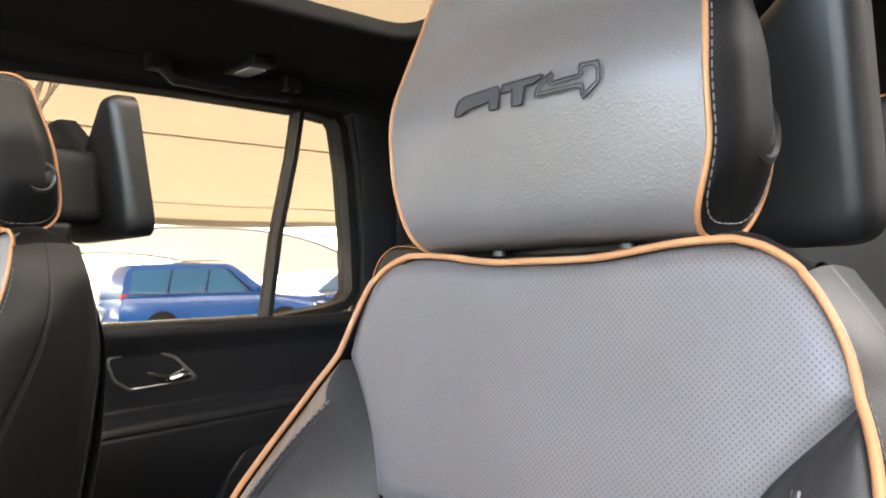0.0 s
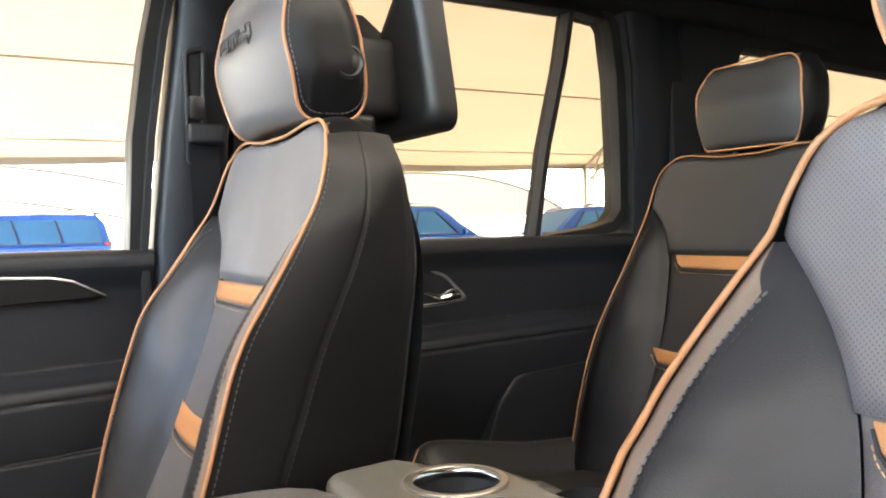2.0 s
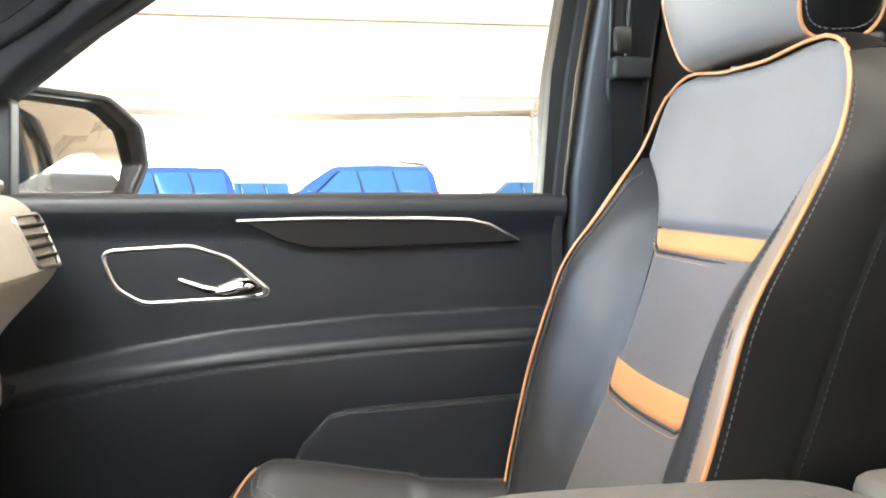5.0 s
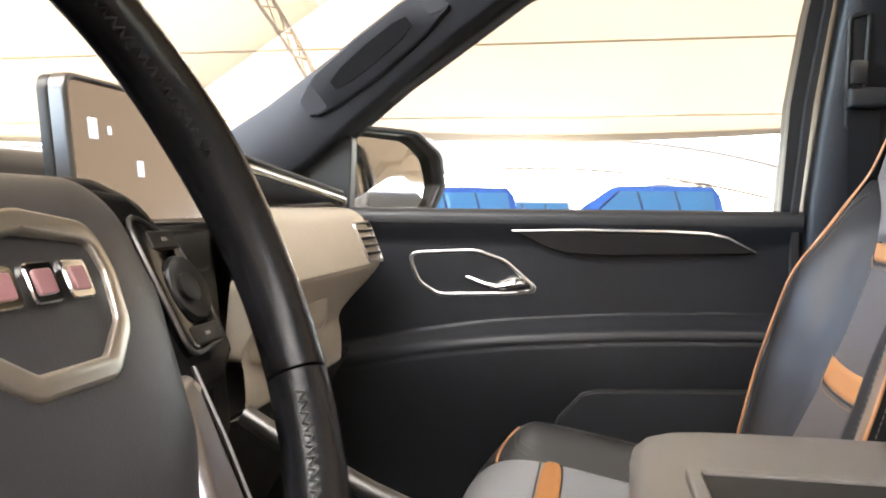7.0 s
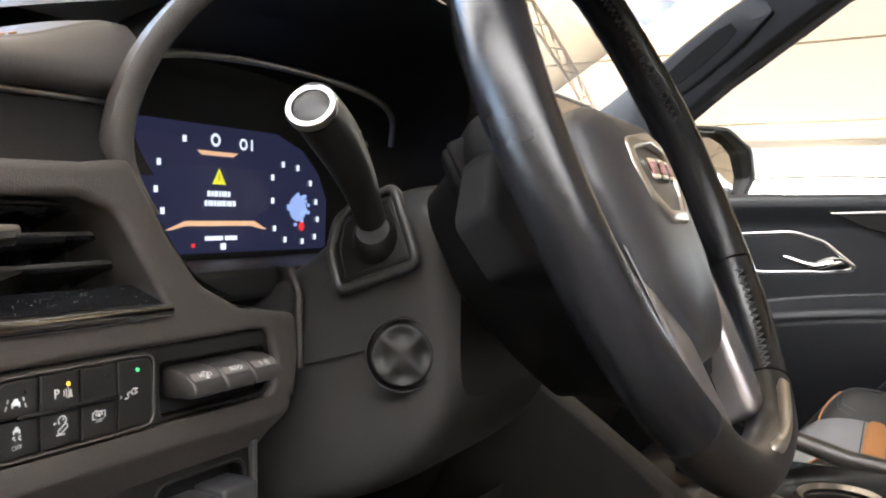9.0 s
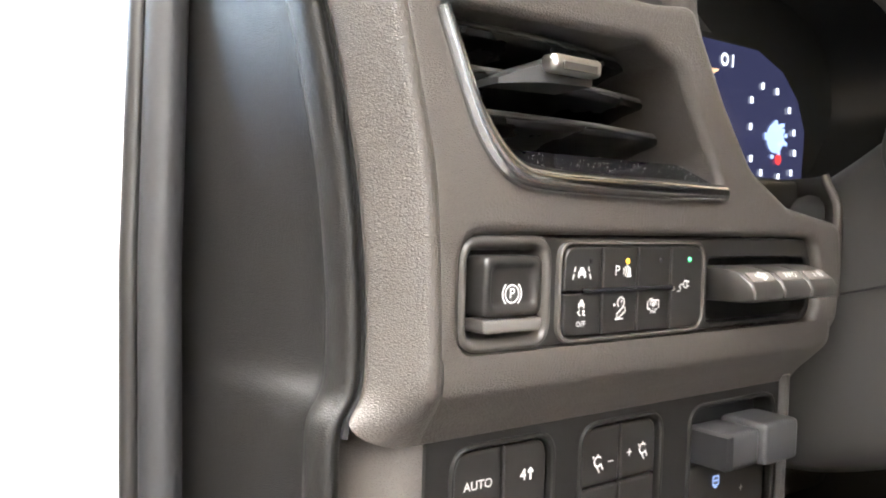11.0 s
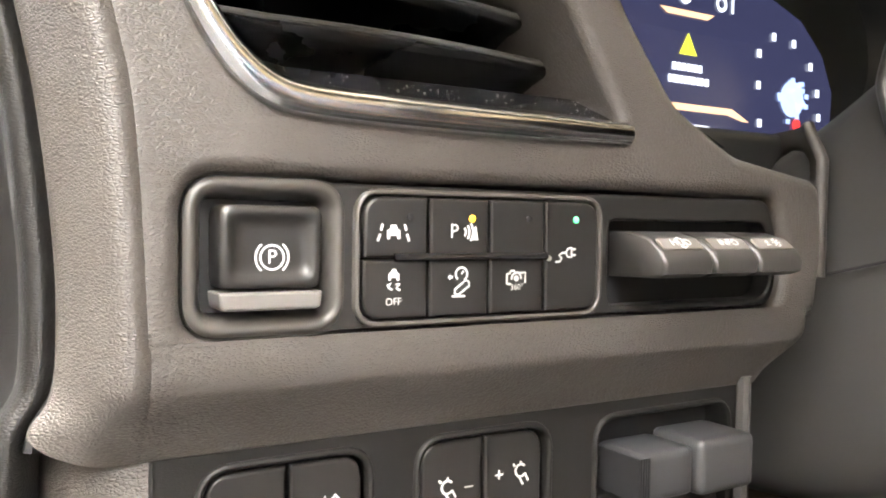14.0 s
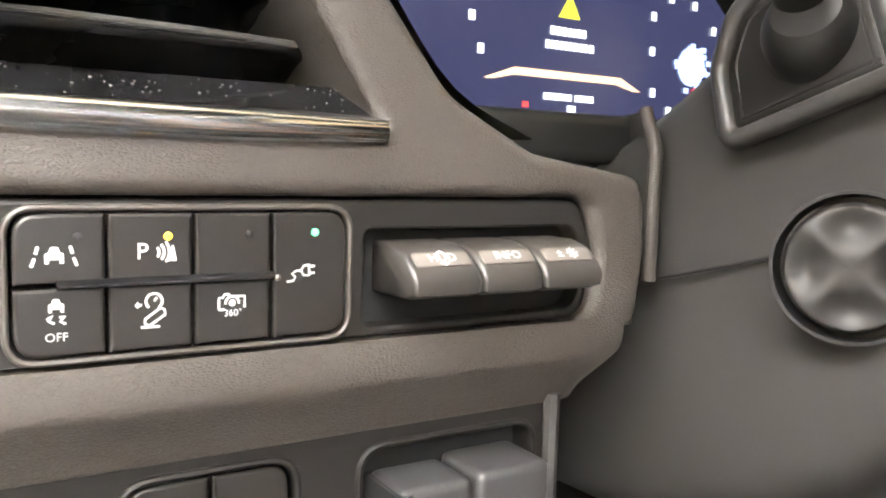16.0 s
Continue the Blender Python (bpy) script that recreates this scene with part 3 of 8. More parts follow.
def door_fittings(ob, dy, dz, arm, zap, rear=False):
    sx = 0.757
    # dark spear of open-pore trim with a bright edge
    if not rear:
        top = [(0.262, 1.243), (0.15, 1.2455), (0.0, 1.2445), (-0.06, 1.242), (-0.09, 1.236), (-0.135, 1.213)]
        low = [(-0.135, 1.211), (0.0, 1.207), (0.10, 1.204), (0.165, 1.206), (0.20, 1.215), (0.245, 1.237)]
        shape = [Vector((y + dy, z + dz)) for y, z in top + low]
        flatten(part("trim_insert", plate(shape, [], side_put(0.763), 0.02, 0.002), M_WOOD, ob, "dark open-pore trim insert"))
        part("chrome_strip", tube([(0.7615, y + dy, z + dz + 0.0012) for y, z in top], [0.0012, 0.0026, 0.0028, 0.0026, 0.002, 0.0008], 8), M_SATINCHROME, ob, "thin bright strip")
    # handle cup: chrome surround, black bowl, lever
    outer = rounded([(0.452, 1.206), (0.325, 1.213), (0.272, 1.195), (0.218, 1.148), (0.222, 1.136), (0.268, 1.131), (0.392, 1.126), (0.43, 1.150)], [0.020, 0.08, 0.05, 0.016, 0.016, 0.03, 0.045, 0.04], 6)
    if rear:
        outer = [Vector((y * 0.8 + 0.07, 1.17 + (z - 1.17) * 0.9)) for y, z in outer]
    outer = [Vector((p[0] + dy, p[1] + dz)) for p in outer]
    ring = plate(outer, [inset(outer, 0.008)], side_put(0.775), 0.018, 0.003)
    flatten(part("handle_surround", ring, M_SATINCHROME, ob, "satin chrome handle surround"))
    cup = inset(outer, 0.007)
    part("handle_bowl", loft([[(0.781, p[0], p[1]) for p in cup], [(0.806, p[0], p[1]) for p in inset(cup, 0.010)]], cap=False), M_SMOOTH, ob)
    part("bowl_back", plate(inset(cup, 0.006), [], side_put(0.803), 0.004, 0.001), M_SMOOTH, ob)
    k = 0.8 if rear else 1.0
    o = 0.07 if rear else 0.0
    P = lambda y, z, x: (x, y * k + o + dy, 1.17 + (z - 1.17) * (0.9 if rear else 1) + dz)
    lever = [P(0.385, 1.178, 0.792), P(0.365, 1.176, 0.785), P(0.34, 1.163, 0.779), P(0.31, 1.152, 0.776), P(0.28, 1.146, 0.776), P(0.255, 1.150, 0.778)]
    part("handle_lever", tube(lever, [0.003, 0.0045, 0.005, 0.0055, 0.007, 0.004], 10, flat=0.6), M_CHROME, ob, "chrome lever")
    part("lever_tip", tube([P(0.300, 1.1455, 0.777), P(0.280, 1.150, 0.774), P(0.260, 1.156, 0.773), P(0.244, 1.156, 0.775), P(0.234, 1.150, 0.779)], [0.004, 0.010, 0.0125, 0.010, 0.003], 14, flat=0.5), M_CHROME, ob, "polished lever tip", 70)
    for q in (1.172, 1.156):
        part("lock_button", box(P(0.405, q, 0.797), (0.008, 0.020, 0.012), 0.002), M_SATIN, ob)
        part("lock_mark", box(P(0.405, q, 0.792), (0.002, 0.004, 0.004), 0.0), M_ICON, ob)
    # seam lines along the armrest
    ys = [-0.20 + 0.02 * i for i in range(33)] if not rear else [-1.2 + 0.02 * i for i in range(44)]
    part("armrest_seam", stitches([(door_face(y, arm(y) - 0.0165, arm) - 0.0012, y, arm(y) - 0.0165) for y in ys], 0.007, 0.005, 0.0006), M_THREAD_DARK, ob)
    # raised lower pocket
    a = zap
    pk = [(a[0] + 0.11, 0.80), (a[0] + 0.048, a[1] - 0.05), (a[0] + 0.010, a[1] - 0.006), (a[0] - 0.015, a[1]), (a[0] - 0.27, a[1] + 0.012), (a[0] - 0.27, 0.64), (a[0] + 0.16, 0.64)]
    flatten(part("map_pocket", plate(rounded(pk, 0.012, 3), [], side_put(a[2]), 0.07, 0.005), M_DOOR, ob, "moulded map pocket"))
    part("pocket_edge", tube([(a[2] + 0.001, y, z) for y, z in pk[0:5]], 0.0016, 6), M_SATIN, ob, "thin moulded pocket edge")


door_fittings(front_door, 0, 0, arm_f, (0.129, 0.986, 0.712))
door_fittings(rear_door, -1.02, 0.022, arm_r, (-0.858, 1.020, 0.722), True)


def frame_band(name, path, wid, x_of, material, parent, depth=0.05):
    """A trim band along (y, z) points on the body side."""
    rings = []
    n = len(path)
    for i, (y, z) in enumerate(path):
        a, b = path[max(0, i - 1)], path[min(n - 1, i + 1)]
        d = Vector((b[0] - a[0], b[1] - a[1])).normalized()
        nrm = Vector((-d.y, d.x))
        w = wid[i] if isinstance(wid, (list, tuple)) else wid
        ring = []
        for s, dx in ((-1, depth), (-1, 0.008), (-0.85, 0.0), (0.85, 0.0), (1, 0.008), (1, depth)):
            yy, zz = y + nrm.x * s * w / 2, z + nrm.y * s * w / 2
            ring.append((x_of(zz) + dx, yy, zz))
        rings.append(ring)
    return part(name, loft(rings), material, parent, smooth=50)


body = thing("car_body_side", "black trimmed pillars and window frames of the car body", "car body", kind="structure")
# pillar beside the front seat, with belt guide
frame_band("pillar_trim", [(-0.257, 1.10), (-0.262, 1.30), (-0.272, 1.45), (-0.285, 1.60), (-0.305, 1.76)], [0.105, 0.10, 0.095, 0.09, 0.10], lambda z: shell_x(z) - 0.022, M_DOOR, body, 0.08)
frame_band("pillar_lower_trim", [(-0.255, 0.60), (-0.255, 0.9), (-0.257, 1.16)], 0.13, lambda z: 0.752, M_DOOR, body, 0.1)
frame_band("door_seal", [(-0.197, 0.70), (-0.195, 1.10), (-0.193, 1.28), (-0.205, 1.45), (-0.222, 1.60), (-0.245, 1.72)], 0.012, lambda z: shell_x(z) - 0.010, M_RUBBER, body, 0.05)
frame_band("front_window_frame", [(-0.183, 1.262), (-0.190, 1.45), (-0.205, 1.58), (-0.228, 1.70)], 0.026, lambda z: shell_x(z) + 0.004, M_SMOOTH, body, 0.05)
frame_band("window_frame_rear_edge", [(-0.362, 1.26), (-0.370, 1.45), (-0.382, 1.60), (-0.392, 1.74)], 0.085, lambda z: shell_x(z) + 0.006, M_SMOOTH, body, 0.05)
guide = rounded([(-0.245, 1.575), (-0.252, 1.41), (-0.282, 1.405), (-0.280, 1.585)], 0.012, 4)
flatten(part("belt_guide", plate(guide, [inset(guide, 0.008)], lambda y, z, w: (shell_x(z) - 0.030 + w, y, z), 0.02, 0.003), M_SMOOTH, body, "belt height adjuster slot"))
part("belt_slot", plate(inset(guide, 0.007), [], lambda y, z, w: (shell_x(z) - 0.025 + w, y, z), 0.004, 0.001), M_DEEP, body)
# A-pillar with grab handle
M_PILLAR = mat("pillar_vinyl", (0.017, 0.018, 0.022), 0.5, spec=0.3, bump=0.15, scale=900, kind="hide")
# near-black colour paints the shade inside the handle's hollow
M_RECESS_SHADE = mat("handle_recess_shade", (0.003, 0.003, 0.0035), 0.8, spec=0.1)
ap = [(0.79, 1.323), (0.651, 1.408), (0.511, 1.508), (0.391, 1.593), (0.291, 1.656), (0.151, 1.723)]
frame_band("front_pillar", ap, [0.13, 0.12, 0.105, 0.095, 0.09, 0.10], lambda z: shell_x(z) - 0.035, M_PILLAR, body, 0.10)
gpts = [(0.605, 1.452), (0.575, 1.478), (0.50, 1.530), (0.42, 1.588), (0.372, 1.622)]
frame_band("grab_handle_bezel", gpts, [0.045, 0.07, 0.078, 0.07, 0.05], lambda z: shell_x(z) - 0.046, M_PILLAR, body, 0.03)
# no hollow is cut: a dark band on the bezel gives its shade
frame_band("grab_handle_recess", [(0.560, 1.486), (0.535, 1.504), (0.49, 1.537), (0.445, 1.570), (0.425, 1.585)], [0.018, 0.034, 0.038, 0.034, 0.020], lambda z: shell_x(z) - 0.0475, M_RECESS_SHADE, body, 0.03)
for q in ((0.598, 1.458), (0.385, 1.614)):
    frame_band("grab_handle_cap", [(q[0] + 0.014, q[1] - 0.010), (q[0], q[1]), (q[0] - 0.014, q[1] + 0.010)], [0.030, 0.046, 0.050], lambda z: shell_x(z) - 0.0470, M_PILLAR, body, 0.02)
frame_band("front_window_top_frame", [(0.56, 1.430), (0.465, 1.494), (0.39, 1.543), (0.22, 1.657), (0.05, 1.712), (-0.22, 1.745)], 0.03, lambda z: shell_x(z) + 0.004, M_SMOOTH, body, 0.05)
sail = [(0.80, 1.262), (0.555, 1.262), (0.545, 1.405), (0.58, 1.418), (0.80, 1.30)]
flatten(part("mirror_sail", plate(rounded(sail, 0.01, 3), [], lambda y, z, w: (shell_x(z) + 0.002 + w, y, z), 0.03, 0.003), M_SMOOTH, body, "black triangle at the mirror's foot"))
# roof rail and rear pillars
frame_band("roof_rail", [(0.24, 1.722), (0.0, 1.765), (-0.4, 1.785), (-1.0, 1.785), (-1.6, 1.77), (-2.4, 1.74)], 0.11, lambda z: 0.665, M_HEAD, body, 0.12)
frame_band("rear_window_top_frame", [(-0.36, 1.728), (-0.7, 1.733), (-1.0, 1.731), (-1.08, 1.722)], 0.028, lambda z: shell_x(z) + 0.004, M_SMOOTH, body, 0.05)
frame_band("rear_window_divider", [(-0.945, 1.27), (-0.962, 1.45), (-0.985, 1.62), (-0.998, 1.73)], 0.014, lambda z: shell_x(z) + 0.004, M_RUBBER, body, 0.04)
frame_band("rear_window_edge", [(-0.96, 1.268), (-1.09, 1.282), (-1.15, 1.297), (-1.175, 1.33), (-1.16, 1.45), (-1.13, 1.60), (-1.105, 1.70), (-1.08, 1.73)], 0.026, lambda z: shell_x(z) + 0.002, M_SMOOTH, body, 0.05)
frame_band("rear_pillar_trim", [(-1.26, 0.62), (-1.27, 1.10), (-1.27, 1.3), (-1.245, 1.5), (-1.20, 1.70), (-1.18, 1.77)], [0.16, 0.16, 0.16, 0.15, 0.14, 0.14], lambda z: shell_x(z) - 0.02, M_DOOR, body, 0.08)
frame_band("rear_door_seal", [(-1.185, 0.7), (-1.19, 1.10), (-1.195, 1.3), (-1.18, 1.45), (-1.145, 1.62), (-1.12, 1.72)], 0.014, lambda z: shell_x(z) - 0.012, M_RUBBER, body, 0.05)
# rear quarter with its window, tailgate
quarter = [(-1.34, 0.5), (-2.75, 0.5), (-2.75, 1.80), (-1.24, 1.80)]
qwin = rounded([(-1.50, 1.33), (-2.35, 1.36), (-2.30, 1.66), (-1.46, 1.69)], 0.04, 3)
flatten(part("rear_quarter_trim", plate(quarter, [qwin], lambda y, z, w: (shell_x(z) - 0.01 + w, y, z), 0.06, 0.004), M_HEAD, body))
flatten(part("tailgate_trim", plate([(-0.80, 0.5), (0.80, 0.5), (0.80, 1.80), (-0.80, 1.80)], [rounded([(-0.58, 1.30), (0.58, 1.30), (0.52, 1.66), (-0.52, 1.66)], 0.05, 3)], lambda x, z, w: (x, -2.78 - w, z), 0.05, 0.004), M_HEAD, body))


def pane(name, pts, material, label, put):
    ob = part(name, plate(pts, [], put, 0.004, 0.0005, 1), material)
    tagged(ob, label, "window", kind="structure")
    ob.visible_shadow = material is M_TINT
    return ob


pane("window_1", [(-0.20, 1.24), (0.60, 1.24), (0.56, 1.44), (0.20, 1.66), (-0.24, 1.74)], M_SIDE, "clear glass of the front passenger window", lambda y, z, w: (shell_x(z) + 0.03 + w, y, z))
pane("window_2", [(-0.34, 1.24), (-1.17, 1.26), (-1.19, 1.31), (-1.10, 1.73), (-0.37, 1.74)], M_TINT, "tinted glass of the rear door window", lambda y, z, w: (shell_x(z) + 0.03 + w, y, z))
pane("window_3", [(-1.48, 1.31), (-2.38, 1.33), (-2.33, 1.68), (-1.44, 1.71)], M_TINT, "tinted rear quarter glass", lambda y, z, w: (shell_x(z) + 0.03 + w, y, z))
pane("window_4", [(-0.6, 1.28), (0.6, 1.28), (0.54, 1.68), (-0.54, 1.68)], M_TINT, "tinted tailgate glass", lambda x, z, w: (x, -2.80 - w, z))
pane("windscreen", [(-0.74, 0.0), (0.74, 0.0), (0.60, 1.0), (-0.60, 1.0)], M_GLASS, "sloping clear windscreen glass", lambda x, q, w: (x, 1.12 - 0.86 * q, 1.30 + 0.47 * q + 0.02 * (1 - (x / 0.7) ** 2) + w))

# left side: the front door stands open; pillar, rear door and rail close the rest
left = thing("left_body_side", "black trimmed left body side behind the open driver's door", "car body", kind="structure")
for nm, path, wd in (("pillar_trim", [(-0.40, 0.6), (-0.41, 1.1), (-0.42, 1.45), (-0.44, 1.76)], 0.13), ("roof_rail", [(0.24, 1.722), (0.0, 1.765), (-1.0, 1.785), (-2.6, 1.74)], 0.11), ("rear_pillar_trim", [(-1.26, 0.62), (-1.27, 1.3), (-1.18, 1.77)], 0.16), ("front_pillar", [(0.86, 1.30), (0.66, 1.440), (0.52, 1.530), (0.30, 1.668), (0.16, 1.735)], 0.10)):
    ob = frame_band(nm, path, wd, lambda z: shell_x(z) - 0.02, M_DOOR, left, 0.08)
    ob.scale = (-1, 1, 1)
for nm, pts, hole in (("rear_door_trim", [(-0.46, 0.5), (-1.24, 0.5), (-1.24, 1.74), (-0.46, 1.74)], [(-0.52, 1.30), (-1.15, 1.31), (-1.08, 1.70), (-0.53, 1.70)]), ("rear_quarter_trim", quarter, qwin)):
    flatten(part(nm, plate(pts, [hole], lambda y, z, w: (-shell_x(z) - w, y, z), 0.05, 0.004), M_DOOR, left))
part("belt_anchor", box((-0.715, -0.40, 1.50), (0.02, 0.05, 0.14), 0.008, 3), M_SATIN, left)

# the driver's door, swung wide open on its hinges
od = thing("driver_door", "open driver door with black vinyl trim and silver skin", "car door")
oput = lambda off: (lambda a, z, w: (off + w, -a, z))
otrim = plate(rounded([(0.03, 0.52), (1.06, 0.52), (1.10, 0.80), (1.08, 1.268), (0.03, 1.268)], 0.03, 4), [], oput(0.0), 0.05, 0.012)
part("trim_panel", otrim, M_DOOR, od, "black grained vinyl trim panel")
part("outer_skin", plate(rounded([(0.0, 0.46), (1.08, 0.46), (1.13, 0.80), (1.10, 1.262), (0.0, 1.262)], 0.03, 4), [], oput(0.055), 0.07, 0.02), M_SILVER, od, "silver painted outer skin")
part("window_frame", tube([(0.06, -0.03, 1.26), (0.045, -0.30, 1.45), (0.03, -0.62, 1.66), (0.025, -0.95, 1.72), (0.03, -1.07, 1.60), (0.05, -1.09, 1.26)], 0.018, 8), M_SMOOTH, od, "black window frame")
part("armrest", loft([[(-0.07 * k - 0.004, -a, 1.02), (-0.085 * k - 0.004, -a, 1.05), (-0.07 * k - 0.004, -a, 1.075), (0.01, -a, 1.08), (0.01, -a, 0.95)] for a, k in ((0.28, 0.3), (0.36, 0.9), (0.6, 1.0), (0.95, 0.9), (1.02, 0.3))]), M_DOOR, od, "padded armrest")
oglass = part("window_glass", plate([(0.05, 1.25), (1.08, 1.25), (1.06, 1.60), (0.94, 1.71), (0.62, 1.65), (0.30, 1.44)], [], oput(0.05), 0.004, 0.0005, 1), M_GLASS, od, "clear door glass")
oglass.visible_shadow = False
od.matrix_basis = pose(-0.905, 0.70, 0, 0, 0, -68) @ Matrix.Diagonal((-1, 1, 1, 1))

# roof lining with the sunroof opening
roof = part("ceiling", plate([(-0.70, 0.26), (-0.70, -2.75), (0.70, -2.75), (0.70, 0.26)], [rounded([(-0.345, -0.06), (-0.345, -0.97), (0.345, -0.97), (0.345, -0.06)], 0.05, 4)], lambda x, y, w: (x, y, 1.765 + 0.02 * (1 - (x / 0.7) ** 2) + w), 0.03, 0.012, 4), M_HEAD)
tagged(roof, "black cloth roof lining with a sunroof opening", "ceiling", kind="structure")
pane("sunroof_glass", [(-0.46, -0.02), (-0.46, -1.08), (0.46, -1.08), (0.46, -0.02)], M_TINT, "tinted sunroof glass", lambda x, y, w: (x, y, 1.822 + w))
skin = thing("roof_panel", "outer roof panel of the car", "car roof", kind="structure")
for a, b, c, d in ((-0.82, -0.44, 0.20, -2.9), (0.44, 0.82, 0.20, -2.9), (-0.44, 0.44, -1.06, -2.9), (-0.44, 0.44, 0.20, 0.0)):
    part("roof_skin", box(((a + b) / 2, (c + d) / 2, 1.838), (b - a, abs(c - d), 0.02), 0.004), M_SILVER, skin)
lamp = thing("ceiling_lamp", "small reading lamp and grab rail over the rear door", "ceiling lamp")
part("lamp_body", box((0.60, -0.80, 1.762), (0.11, 0.05, 0.02), 0.006, 3), M_SMOOTH, lamp)
part("lamp_lens", box((0.60, -0.80, 1.751), (0.06, 0.035, 0.006), 0.002, 2), M_WHITE, lamp, "pale lens")
rail = thing("roof_grab_handle", "black fold-down grab handle over the rear door", "grab handle")
part("grip", tube([(0.64, -0.64, 1.745), (0.625, -0.66, 1.72), (0.622, -0.78, 1.715), (0.625, -0.90, 1.72), (0.64, -0.92, 1.745)], 0.010, 8), M_SMOOTH, rail)
for y in (-0.64, -0.92):
    part("hinge", box((0.645, y, 1.752), (0.035, 0.04, 0.03), 0.006, 2), M_SMOOTH, rail)
floor = part("floor", plate([(-0.86, 1.2), (-0.86, -2.75), (0.86, -2.75), (0.86, 1.2)], [], lambda x, y, w: (x, y, 0.60 - w), 0.06, 0.01), M_CARPET)
tagged(floor, "black carpeted cabin floor", "floor", kind="structure")
sill_l = part("door_sill", box((-0.83, 0.0, 0.60), (0.14, 1.3, 0.10), 0.02, 3), M_PLASTIC)
tagged(sill_l, "black plastic sill of the open doorway", "sill", kind="structure")

# outside mirror on the right door
mirror = thing("wing_mirror", "dark wing mirror with tan canopy reflected in its glass", "mirror")
mo = rounded([(0.635, 1.268), (0.64, 1.452), (0.50, 1.448), (0.455, 1.40), (0.448, 1.33), (0.470, 1.268)], [0.01, 0.012, 0.03, 0.04, 0.04, 0.02], 5)
mput = lambda y, z, w: (0.985 + 1.2 * (0.60 - y) + 0.64 * w, y + 0.77 * w, z)
part("housing", plate(mo, [inset(mo, 0.013)], mput, 0.10, 0.008, 4), M_SATIN, mirror)
part("housing_back", plate(mo, [], lambda y, z, w: mput(y, z, 0.09 + w), 0.02, 0.008), M_SATIN, mirror)
gl = inset(mo, 0.010)


def glass_at(p, k):
    """Convex glass, turned outwards more than its housing."""
    y, z = 0.54 + (p[0] - 0.54) * k, 1.36 + (p[1] - 1.36) * k
    d2 = (1.78 * (y - 0.54)) ** 2 + (z - 1.36) ** 2
    return (1.078 + 1.45 * (0.54 - y) + 0.57 * (d2 / 1.8 + 0.09 * (z - 1.36)), y + 0.82 * (d2 / 1.8 + 0.09 * (z - 1.36)), z)


part("mirror_glass", loft([[glass_at(p, k) for p in gl] for k in (1.0, 0.85, 0.7, 0.55, 0.4, 0.25, 0.1, 0.01)]), M_MIRROR, mirror, "silvered convex mirror glass", 80)
part("mirror_arm", tube([(0.80, 0.68, 1.235), (0.92, 0.64, 1.24), (1.10, 0.58, 1.268)], [0.03, 0.028, 0.03], 10), M_SATIN, mirror)


# ---- outer body of the parked car ----
outer = thing("outer_body", "silver painted outer body of the sport utility", "car body", kind="structure")


def bonnet(u, v):
    x = (2 * u - 1) * 0.93
    y = 1.26 + 1.02 * v
    return (x, y, 1.235 - 0.05 * v - 0.10 * ease(0.86, 1.0, v) - 0.05 * abs(2 * u - 1) ** 4 - 0.012 * math.exp(-((abs(x) - 0.55) / 0.05) ** 2))


put_grid("bonnet", bonnet, 40, 24, M_SILVER, outer, "silver bonnet", 70)
flatten(part("nose", plate(rounded([(-0.93, 0.42), (0.93, 0.42), (0.92, 1.08), (-0.92, 1.08)], 0.06, 4), [rounded([(-0.52, 0.60), (0.52, 0.60), (0.56, 1.0), (-0.56, 1.0)], 0.04, 4)], lambda x, z, w: (x, 2.30 - 0.10 * (x / 0.93) ** 2 - w, z), 0.10, 0.02), M_SILVER, outer, "silver nose panel"))
part("grille", box((0, 2.22, 0.80), (1.12, 0.06, 0.42), 0.02), M_SMOOTH, outer, "black grille")
ARCH = lambda yc: [(yc + 0.47 * math.cos(a), 0.42 + 0.47 * math.sin(a)) for a in [math.pi * i / 14 for i in range(15)]]
for s in (-1, 1):
    sput = lambda y, z, w: (s * (0.975 - 0.03 * ease(0.9, 1.25, z) - w), y, z)
    front = [(0.70, 0.44)] + [p for p in reversed(ARCH(1.58)) if p[1] > 0.43] + [(2.22, 0.44), (2.22, 1.06), (1.26, 1.20), (0.74, 1.245)]
    flatten(part("wing", plate(V2(front), [], sput, 0.05, 0.012), M_SILVER, outer, "silver front wing"))
    rear = [(-1.26, 0.44)] + [p for p in ARCH(-1.80) if p[1] > 0.43] + [(-2.84, 0.50), (-2.84, 1.22), (-1.26, 1.26)]
    flatten(part("quarter_panel", plate(V2(rear), [], sput, 0.05, 0.012), M_SILVER, outer, "silver rear quarter panel"))
    part("side_step", box((s * 0.93, -0.28, 0.42), (0.14, 1.9, 0.05), 0.012), M_SMOOTH, outer, "black side step")
    if s < 0:
        flatten(part("rear_door_skin", plate(V2([(-0.42, 0.46), (-1.24, 0.46), (-1.24, 1.26), (-0.42, 1.26)]), [], sput, 0.05, 0.012), M_SILVER, outer, "silver rear door skin"))
    for yc in (1.58, -1.80):
        wl = part("wheel", lathe([(0.28, -0.12), (0.385, -0.12), (0.41, -0.09), (0.41, 0.09), (0.385, 0.12), (0.28, 0.12)], (s * 0.84, yc, 0.41), (1, 0, 0), 32), M_TYRE, outer, "black tyre")
        part("rim", lathe([(0.06, 0.02), (0.25, 0.035), (0.28, -0.01)], (s * 0.93, yc, 0.41), (s, 0, 0), 24), M_SATINCHROME, wl, "alloy rim")
